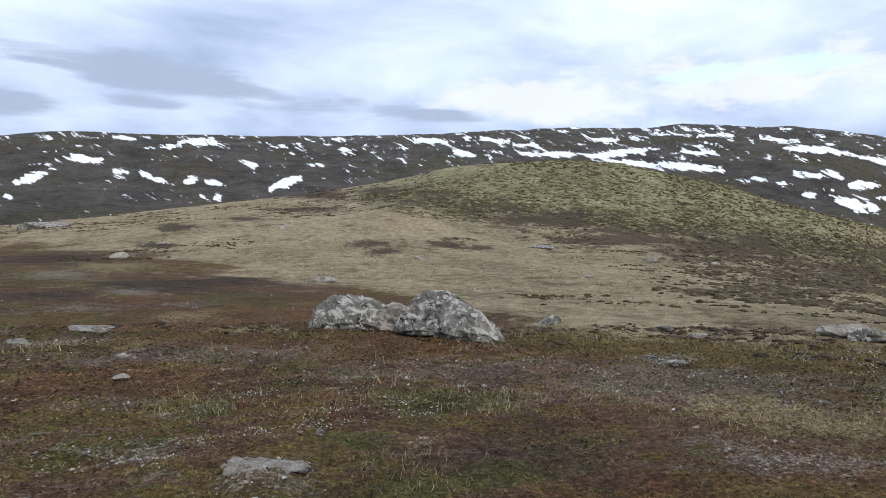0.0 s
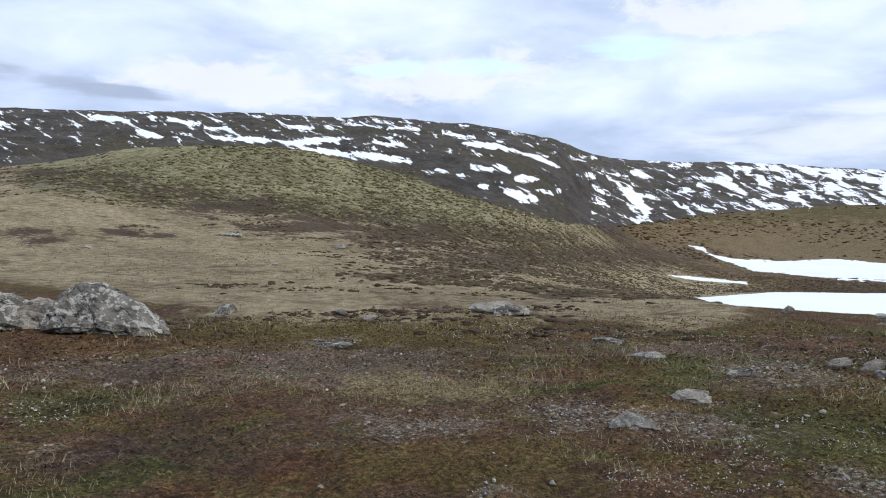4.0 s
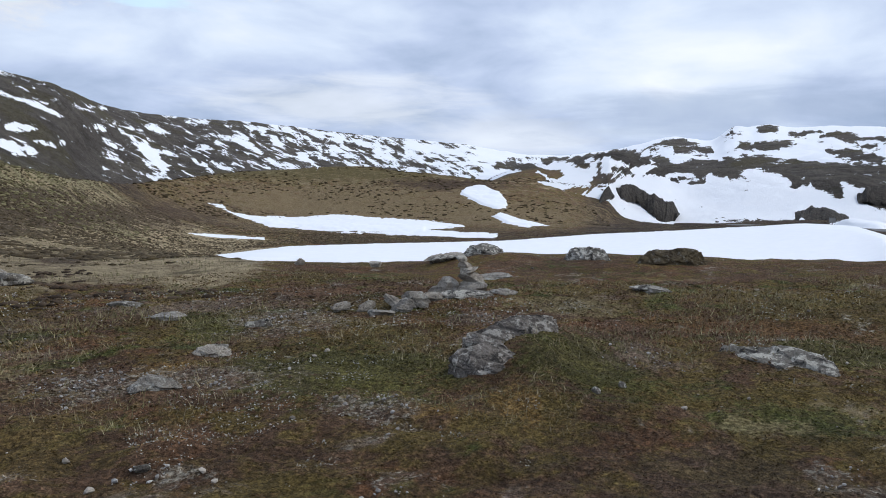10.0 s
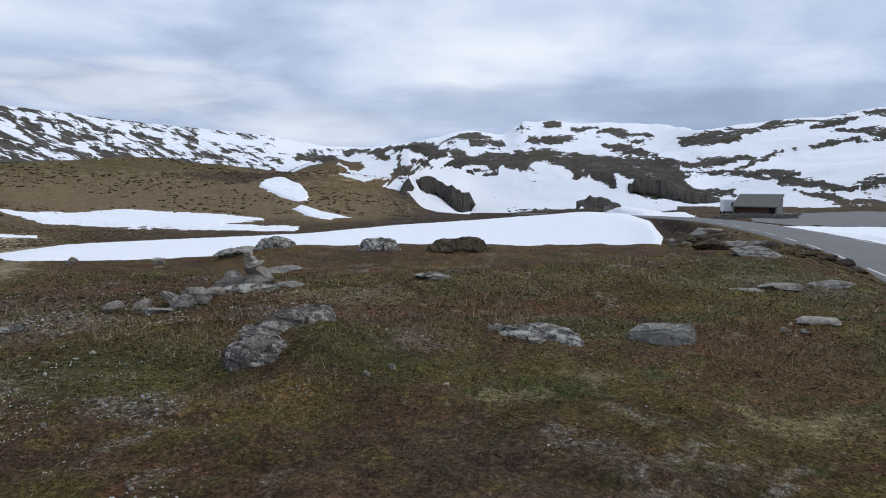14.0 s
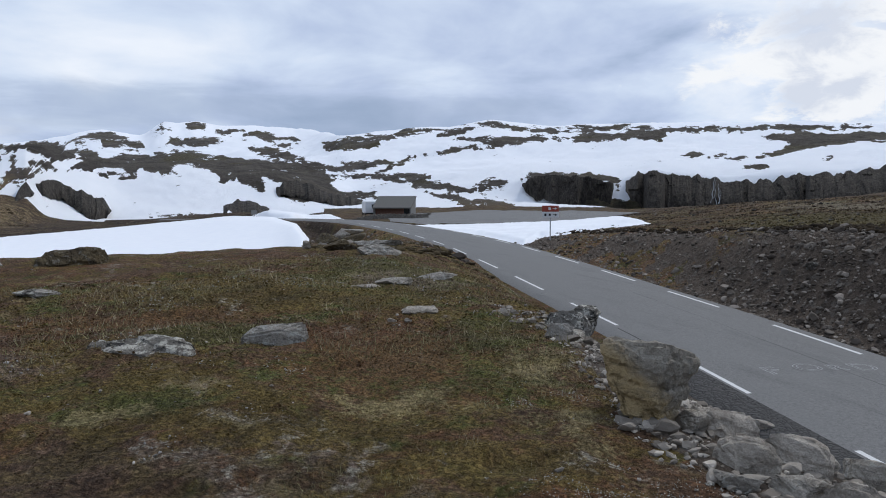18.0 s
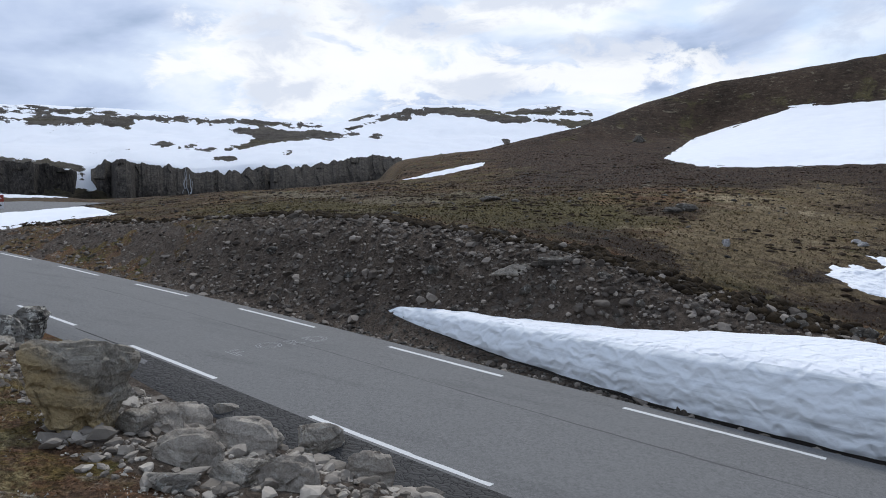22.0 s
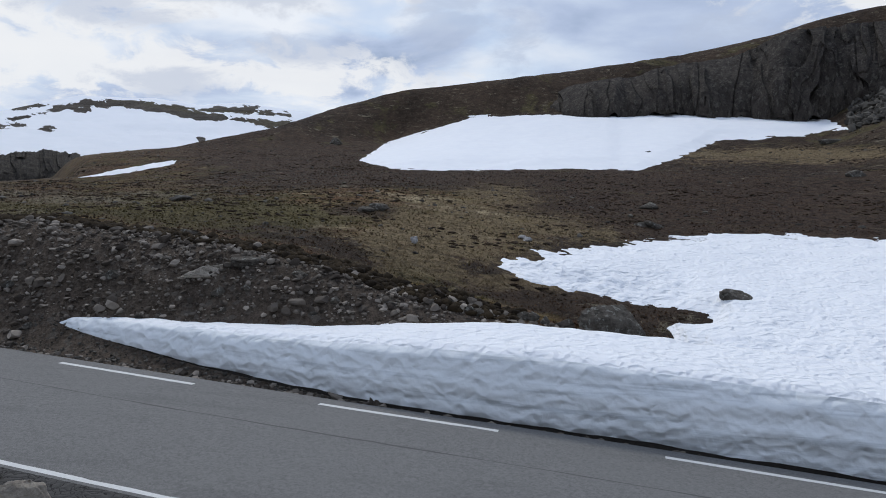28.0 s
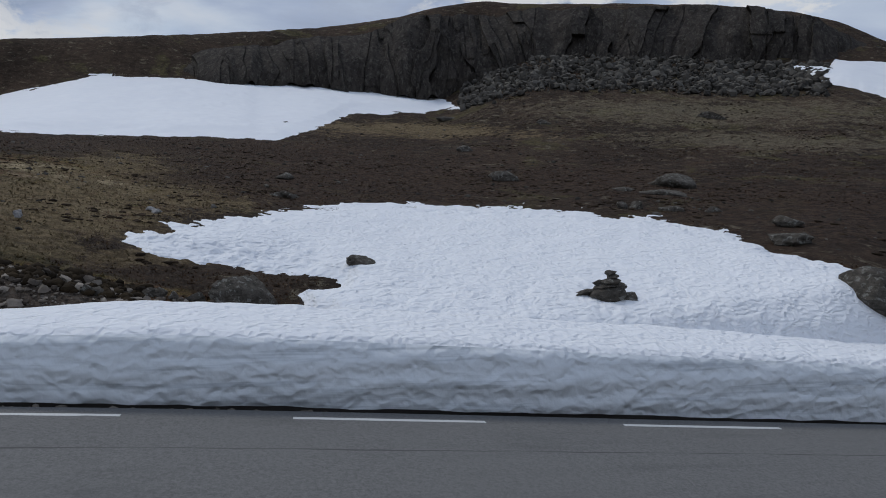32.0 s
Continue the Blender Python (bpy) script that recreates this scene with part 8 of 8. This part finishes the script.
az_, _ = in_bearing(x, y)
ok = (r < grass_edge(az_) * (1.15 + 0.9 * fnoise(x * 0.2, y * 0.2, 4, 33))) & (fnoise(x * 0.35, y * 0.35, 3, 34) > 0.0) & on_heath(x, y)
x, y = np.repeat(x[ok], 7), np.repeat(y[ok], 7)
x, y = x + 0.30 * g.normal(size=len(x)), y + 0.16 * g.normal(size=len(x))
cushions("heather_clumps", "grey-brown clumps of dwarf birch and heather", "heather", M_HEATH_CLUMP, x, y, 0.03 + 0.09 * g.uniform(size=len(x)) ** 2, g, 0.42)
x, y, r, g = sow(5200, 26, 62, 24, 120, 0.9, 88)
az_, _ = in_bearing(x, y)
el_ = np.degrees(np.arctan2(height(x, y) - EYE, r))
ok = (fnoise(x * 0.15, y * 0.15, 3, 35) > -0.05 - 0.2 * sstep(az_, 38, 46)) & (r > grass_edge(az_) * 1.2)
for P in (P_lake, P_strip, P_thin):
    ok &= outline_distance(az_, el_, P) < -0.12
x, y = np.repeat(x[ok], 5), np.repeat(y[ok], 5)
x, y = x + 0.6 * g.normal(size=len(x)), y + 0.4 * g.normal(size=len(x))
cushions("slope_tussocks", "tan and brown tussocks on the slope above the lake", "heath", M_TUSSOCK, x, y, 0.06 + 0.17 * g.uniform(size=len(x)) ** 2, g, 0.42)
x, y, r, g = sow(3000, 118, 230, 19, 85, 0.9, 77)
d_, _, _ = road_near(x, y)
az_, _ = in_bearing(x, y)
el_ = np.degrees(np.arctan2(height(x, y) - EYE, r))
ok = (d_ > 6.2) & (outline_distance(az_, el_, P_field) < -0.4) & (outline_distance(az_, el_, P_pool) < -0.2) & (fnoise(x * 0.2, y * 0.2, 3, 16) > -0.04)
x, y = x[ok], y[ok]
x, y = np.repeat(x, 6), np.repeat(y, 6)
x, y = x + 0.45 * g.normal(size=len(x)), y + 0.25 * g.normal(size=len(x))
cushions("heath_shrubs", "dark brown heath hummocks on the hillside", "heath", M_HILL_CLUMP, x, y, 0.04 + 0.13 * g.uniform(size=len(x)) ** 2, g, 0.36)

x, y, r, g = sow(210000, 112, 230, 16, 90, 0, 81)
d_, _, _ = road_near(x, y)
az_, _ = in_bearing(x, y)
el_ = np.degrees(np.arctan2(height(x, y) - EYE, r))
ok = (d_ > 6.3) & (outline_distance(az_, el_, P_field) < -0.25) & (outline_distance(az_, el_, P_pool) < -0.1) & (outline_distance(az_, el_, P_roadsnow) < -0.1) & (outline_distance(az_, el_, P_tongue) < -0.05) & (outline_distance(az_, el_, P_right) < -0.1)
tan = tone_fields(x, y, height(x, y), ["tan"])["tan"] + 1.2 * fnoise(x * 0.25, y * 0.25, 4, 20) > 0.55
ox, oy, orr = x[ok & tan], y[ok & tan], r[ok & tan]
# tufts thinned past heading 195, so the slope looks sunlit
ok &= ~tan & ((az_ < 195) | (fnoise(x * 0.3, y * 0.3, 3, 28) > 0))
x, y, r = x[ok], y[ok], r[ok]
blades("moor_tufts", "brown and olive heath and moss on the hillside", "heath", M_MOOR, x, y, np.clip(r / 2.2, 7, 14) + 0 * r, g, 0.045, 0.024, 1.45)
M_TAN = leaf_mat("tan_grass", (((0.095, 0.070, 0.036), (0.26, 0.20, 0.112)), ((0.090, 0.066, 0.034), (0.27, 0.20, 0.115))))
blades("tan_grass", "flattened tan grass in the hollow of the hill", "grass", M_TAN, ox, oy, np.clip(orr / 2.2, 7, 14), np.random.default_rng(82), 0.05, 0.018, 1.35)
x, y, r, g = sow(90000, 34, 84, 30, 125, 0, 85)
az_, _ = in_bearing(x, y)
el_ = np.degrees(np.arctan2(height(x, y) - EYE, r))
ok = (r > np.interp(az_, TAB, KR[2]) + 6) & (fnoise(x * 0.2, y * 0.2, 4, 29) > -0.12 + 0.6 * (1 - sstep(az_ + 16 * fnoise(x * 0.15, y * 0.15, 3, 31), 38, 52)))
for P in (P_lake, P_strip, P_thin, P_hill2):
    ok &= outline_distance(az_, el_, P) < -0.08
x, y, r = x[ok], y[ok], r[ok]
blades("shore_tufts", "brown grass and heath tufts round the lake", "heath", M_MOOR, x, y, np.clip(r / 3, 7, 14), g, 0.06, 0.03, 1.4)
x, y, r, g = sow(5200, 44, 80, 135, 236, 0.9, 86)
az_, _ = in_bearing(x, y)
el_ = np.degrees(np.arctan2(height(x, y) - EYE, r))
ok = fnoise(x * 0.06, y * 0.06, 3, 30) > -0.06
for P in (P_strip, P_hill1, P_hill2):
    ok &= outline_distance(az_, el_, P) < -0.12
x, y = x[ok], y[ok]
cushions("hill_tussocks", "brown and olive tussocks on the small hill", "heath", M_SHRUB, x, y, 0.15 + 0.45 * g.uniform(size=len(x)) ** 2, g, 0.4)
q = along_road(5200, 2, 50, 5.9, 6.9)
g = np.random.default_rng(79)
cushions("turf_edge", "dark overhanging turf along the top of the cut bank", "turf", M_TURF, q[:, 0], q[:, 1], 0.05 + 0.13 * g.uniform(size=len(q)) ** 2, g, 0.75)
a_, r_ = g.uniform(97, 114, 2200), 20 + 60 * g.uniform(size=2200)
x, y = r_ * np.sin(np.radians(a_)), r_ * np.cos(np.radians(a_))
d_, _, _ = road_near(x, y)
ok = (d_ < -5.0) & (outline_distance(a_, np.degrees(np.arctan2(height(x, y) - EYE, r_)), P_lake) < -0.1)
x, y = x[ok], y[ok]
cushions("bank_heather", "olive and brown heather tufts on the bank above the lake", "heather", M_SHRUB, x, y, 0.07 + 0.2 * g.uniform(size=len(x)) ** 2, g, 0.35)

# ---- the rest place beside the bend ----
def drape(name, label, category, poly, dist, mat, lift, kind):
    P = np.array(poly)
    a = np.arange(P[:, 0].min() - 0.2, P[:, 0].max() + 0.2, 0.12)
    r = np.geomspace(dist[0], dist[1], dist[2])
    A, R = np.meshgrid(a, r, indexing="ij")
    x, y = (R * np.sin(np.radians(A))).ravel(), (R * np.cos(np.radians(A))).ravel()
    z = height(x, y)
    sd = outline_distance(A.ravel(), np.degrees(np.arctan2(z - EYE, R.ravel())), poly)
    F = grid_faces(len(a), len(r))
    F = F[(sd[F] > 0).all(1)]
    used = np.unique(F)
    back_ = np.full(len(x), -1)
    back_[used] = np.arange(len(used))
    return tagged(new(name, mesh_of(name, np.stack([x, y, z + lift], 1)[used], back_[F], mat)), label, category, kind=kind)


drape("parking", "grey asphalt parking place", "parking lot", [(104.5, -1.3), (110, -1.3), (117.3, -1.33), (124, -1.55), (119, -2.2), (113, -2.35), (108, -2.45), (105, -2.2)], (70, 150, 90), M_ASPHALT, 0.06, "structure")

M_CONCRETE = plain("concrete", (0.20, 0.195, 0.185), 0.85, 0, 3, 0.2)
M_ROOF = plain("grey_roof", (0.125, 0.12, 0.108), 0.8, 0, 4, 0.2)
M_BROWN = plain("brown_boards", (0.13, 0.065, 0.045), 0.75, 0, 8, 0.3)
M_WHITE = plain("white_paint", (0.72, 0.73, 0.74), 0.5, 0, 5, 0.08)
M_GLASS = plain("dark_pane", (0.02, 0.022, 0.025), 0.15, 0, 5, 0.1)
M_STEEL = plain("galvanised_steel", (0.42, 0.43, 0.44), 0.45, 0.9, 12, 0.12)
M_SIGN_BROWN = plain("sign_brown", (0.30, 0.055, 0.035), 0.5, 0, 9, 0.12)
M_SIGN_WHITE = plain("sign_white", (0.66, 0.66, 0.66), 0.5, 0, 9, 0.08)
M_BLACK = plain("black_rubber", (0.02, 0.02, 0.02), 0.7, 0, 9, 0.2)


def prism(name, mat, outline, y0, y1):
    """An outline in x and z drawn out along y."""
    n = len(outline)
    bm = bmesh.new()
    a = [bm.verts.new((x, y0, z)) for x, z in outline]
    b = [bm.verts.new((x, y1, z)) for x, z in outline]
    bm.faces.new(a)
    bm.faces.new(b[::-1])
    for i in range(n):
        bm.faces.new((a[(i + 1) % n], a[i], b[i], b[(i + 1) % n]))
    bmesh.ops.recalc_face_normals(bm, faces=bm.faces[:])
    me = bpy.data.meshes.new(name)
    bm.to_mesh(me)
    bm.free()
    me.materials.append(mat)
    return me


def wall_core(mat):
    V = []
    for a in np.arange(100.9, 108.0, 0.15):
        for r, up in ((112.3, -0.3), (112.3, 0.62), (112.8, 0.62), (112.8, -0.3)):
            xx, yy = polar(a, r)
            V.append((xx, yy, ground(xx, yy) + up))
    return mesh_of("core", V, grid_faces(len(V) // 4, 4), mat)


def rest_hut():
    x, y = polar(105.4, 122)
    z = -2.15
    hut = base_of("service_hut", pose(x, y, z, 0, 0, -105.4 - 14), "grey concrete hut with one sloping roof and brown doors", "hut")
    # local: x to the right seen from the road, y away
    side = [(-1.7, 0), (1.9, 0), (1.9, 3.0), (-1.7, 1.35)]
    for xx in (-3.1, 2.95):
        ob = part("end_wall", prism("end_wall", M_CONCRETE, [(a, b) for a, b in side], -0.1, 0.1), hut)
        ob.matrix_local = pose(xx, 0, 0, 0, 0, 90)
    part("back_wall", box_mesh("back_wall", M_CONCRETE, (-3.0, 1.75, 0), (2.85, 1.95, 2.85)), hut)
    part("front_wall", box_mesh("front_wall", M_BROWN, (-3.0, -1.1, 0), (2.85, -0.95, 1.45)), hut)
    for j in range(5):
        part("board", box_mesh("board", M_BROWN, (-2.9 + 0.9 * j, -1.14, 0.05), (-2.08 + 0.9 * j, -1.10, 1.35), 0.01), hut)
    part("door", box_mesh("door", M_GLASS, (1.75, -1.15, 0.05), (2.7, -1.10, 1.35)), hut)
    ob = part("roof", prism("roof", M_ROOF, [(-1.95, 1.3), (2.1, 3.1), (2.1, 3.28), (-1.95, 1.46)], -3.15, 3.3), hut)
    ob.matrix_local = pose(0, 0, 0, 0, 0, 90)
    van = base_of("camper_van", pose(*polar(103.4, 125), -2.0, 0, 0, -103.4 + 8), "white boxy camper van parked behind the hut", "van")
    part("body", box_mesh("body", M_WHITE, (-0.85, -2.2, 0.3), (0.85, 2.2, 2.3), 0.12), van)
    part("window", box_mesh("window", M_GLASS, (0.2, -2.23, 1.3), (0.7, -2.18, 1.8), 0.01), van)
    part("bumper", box_mesh("bumper", M_BLACK, (-0.8, -2.3, 0.25), (0.8, -2.18, 0.45), 0.02), van)
    for sx in (-0.75, 0.75):
        for sy in (-1.6, 1.7):
            ob = part("wheel", tube_mesh("wheel", M_BLACK, 0.34, -0.1, 0.1, 20), van)
            ob.matrix_local = pose(sx, sy, 0.34, 0, 90, 0)
    # dry stone wall
    wall = base_of("stone_wall", pose(0, 0, 0), "low dry stone wall in front of the hut", "wall")
    g = np.random.default_rng(8)
    shapes = [rock_shape("stone", M_WALL, (1, 0.7, 0.42), 700 + j, 12, 2, 0.05) for j in range(8)]
    part("core", wall_core(M_WALL), wall)
    for course in range(3):
        a = 100.9 + 0.1 * (course % 2)
        while a < 107.9:
            wd = g.uniform(0.35, 0.75)
            r = 112.5 + 0.1 * course
            xx, yy = polar(a + math.degrees(wd / 2 / r), r)
            ob = part("stone", shapes[g.integers(8)], wall)
            ob.matrix_local = pose(xx, yy, ground(xx, yy) + 0.14 + 0.24 * course, 0, 0, -a + g.uniform(-5, 5)) @ Matrix.Diagonal((wd * 1.04, 0.7, 0.72, 1))
            a += math.degrees(wd / r)


rest_hut()


def road_sign():
    x, y = 40.8, -20.95
    z = ground(x, y)
    sign = base_of("road_sign", pose(x, y, z, 0, 0, -116), "brown and white tourist sign on a steel post", "sign")
    part("post", tube_mesh("post", M_STEEL, 0.035, -0.2, 2.1), sign)
    top = part("brown_panel", box_mesh("brown_panel", M_SIGN_BROWN, (-0.5, -0.06, 1.72), (0.5, -0.03, 2.08), 0.008), sign)
    low = part("white_panel", box_mesh("white_panel", M_SIGN_WHITE, (-0.5, -0.06, 1.36), (0.5, -0.03, 1.70), 0.008), sign)

    def arrow(host, mat, zc):
        bm = bmesh.new()
        pts = [(0.14, -0.02), (0.28, -0.02), (0.28, -0.08), (0.42, 0), (0.28, 0.08), (0.28, 0.02), (0.14, 0.02)]
        bm.faces.new([bm.verts.new((px, -0.066, zc + pz)) for px, pz in pts])
        me = bpy.data.meshes.new("arrow")
        bm.to_mesh(me)
        bm.free()
        me.materials.append(mat)
        part("arrow", me, host)

    arrow(top, M_SIGN_WHITE, 1.9)
    arrow(low, M_BLACK, 1.53)
    part("mark", box_mesh("mark", M_SIGN_WHITE, (-0.12, -0.068, 1.82), (0.03, -0.062, 1.98), 0), top)
    for px in (-0.36, -0.1):
        part("mark", box_mesh("mark", M_BLACK, (px, -0.068, 1.46), (px + 0.13, -0.062, 1.6), 0), low)
    sx, sy = polar(94.9, 112)
    far_sign = base_of("trail_sign", pose(sx, sy, ground(sx, sy), 0, 0, -95), "small wooden board on a post by the far bend", "sign")
    part("post", tube_mesh("post", M_BROWN, 0.06, -0.2, 1.3), far_sign)
    part("board", box_mesh("board", M_CONCRETE, (-0.42, -0.08, 0.75), (0.42, -0.03, 1.4), 0.01), far_sign)


road_sign()


# ---- chalk letters on the asphalt ----
M_CHALK = plain("chalk", (0.36, 0.36, 0.355), 0.9, 0, 40, 0.5)


def chalk(text, x, y, size, turn):
    cu = bpy.data.curves.new("chalk", "FONT")
    cu.body, cu.size = text, size
    tmp = bpy.data.objects.new("chalk", cu)
    dg = bpy.context.evaluated_depsgraph_get()
    me0 = tmp.to_mesh()
    V = np.array([v.co[:] for v in me0.vertices])
    E = {}
    for f in me0.polygons:
        n = len(f.vertices)
        for i in range(n):
            key = tuple(sorted((f.vertices[i], f.vertices[(i + 1) % n])))
            E[key] = E.get(key, 0) + 1
    tmp.to_mesh_clear()
    edges = [k for k, c in E.items() if c == 1]
    bm = bmesh.new()
    c, s = math.cos(radians(turn)), math.sin(radians(turn))
    for i, j in edges:
        a, b = V[i][:2], V[j][:2]
        d = b - a
        L = np.hypot(*d)
        if L < 1e-6:
            continue
        nn = np.array([-d[1], d[0]]) / L * 0.008
        quad = []
        for p in (a - nn, b - nn, b + nn, a + nn):
            wx, wy = x + p[0] * c - p[1] * s, y + p[0] * s + p[1] * c
            dd, rz, _ = road_near(np.array([wx]), np.array([wy]))
            quad.append(bm.verts.new((wx, wy, rz[0] + 0.045 * (1 - min(1, abs(dd[0]) / 2.2)) + 0.008)))
        bm.faces.new(quad)
    bmesh.ops.recalc_face_normals(bm, faces=bm.faces[:])
    me = bpy.data.meshes.new("chalk_letters")
    bm.to_mesh(me)
    bm.free()
    bpy.data.objects.remove(tmp)
    me.materials.append(M_CHALK)
    part("chalk_letters", me, road, "white chalk outline letters on the asphalt")


chalk("F", 11.95, -10.95, 0.75, -100)
chalk("O", 11.9, -11.65, 0.75, -100)
chalk("R", 11.75, -12.35, 0.6, -100)
chalk("D", 11.6, -12.85, 0.75, -100)


# ---- cracked shoulder and cracks of the road ----
def shoulder():
    m, k = material("cracked_asphalt")
    p = place_of(k)
    vor = k.n("ShaderNodeTexVoronoi", feature="DISTANCE_TO_EDGE", ins={"Scale": 5.0})
    k.put(vor.inputs["Vector"], k.n("ShaderNodeVectorMath", operation="ADD", ins={0: k.scaled(p, (0.6, 1.6, 1)), 1: k.n("ShaderNodeTexNoise", ins={"Scale": 3.0, "Vector": p}).outputs["Color"]}).outputs[0])
    base = k.mix(k.noise(p, 40, 5, 0.75), (0.030, 0.029, 0.028), (0.105, 0.10, 0.095))
    col = k.mix(k.step(vor.outputs["Distance"], 0.0, 0.05), (0.010, 0.009, 0.009), base)
    finish(k, col, 0.9, k.bump(vor.outputs["Distance"], 0.8, 0.05), spec=0.2)
    rows_ = np.where((RC[:, 0] > -20) & (RC[:, 0] < 17))[0]
    V = []
    for kk in rows_:
        wob = 0.22 * float(fnoise(np.array([RS[kk] * 0.5]), np.array([0.0]), 3, 71)[0])
        thin = 0.7 * float(sstep(RC[kk, 0], 11, 16.9))
        wob += thin * 0.9
        for d, h in ((-2.16, 0.004), (-2.5 + 0.4 * thin, -0.035), (-2.95 + wob, -0.13), (-3.1 + wob, -0.25)):
            V.append((*(RC[kk, :2] + RN[kk] * d), RC[kk, 2] + h + 0.006))
    part("shoulder", mesh_of("shoulder", V, grid_faces(len(rows_), 4), m), road, "dark crazed asphalt shoulder")


def crack(d0, x0, x1, wide, seed):
    s_ = np.arange(run_at(x0), run_at(x1), 0.12)
    V = []
    for q in s_:
        c, n = road_at(q)
        off = d0 + 0.12 * float(fnoise(np.array([q * 0.4]), np.array([0.5]), 3, seed)[0]) + 0.03 * float(fnoise(np.array([q * 4]), np.array([0.5]), 2, seed)[0])
        wd = wide * (0.4 + 1.2 * float(vnoise(np.array([q * 1.3]), np.array([3.0]), seed)[0]))
        z = c[2] + 0.045 * (1 - min(1, abs(off) / 2.2)) + 0.005
        for e in (-wd, wd):
            V.append((*(c[:2] + n * (off + e)), z))
    part("crack", mesh_of("crack", V, [(2 * i, 2 * i + 1, 2 * i + 3, 2 * i + 2) for i in range(len(s_) - 1)], M_TAR), road, "dark crack in the asphalt")


M_TAR = plain("tar", (0.085, 0.083, 0.081), 0.8, 0, 14, 0.3)
shoulder()
crack(0.65, -16, 22, 0.016, 5)
crack(-0.9, -12, 3, 0.010, 9)
crack(1.3, -14, 1, 0.012, 13)
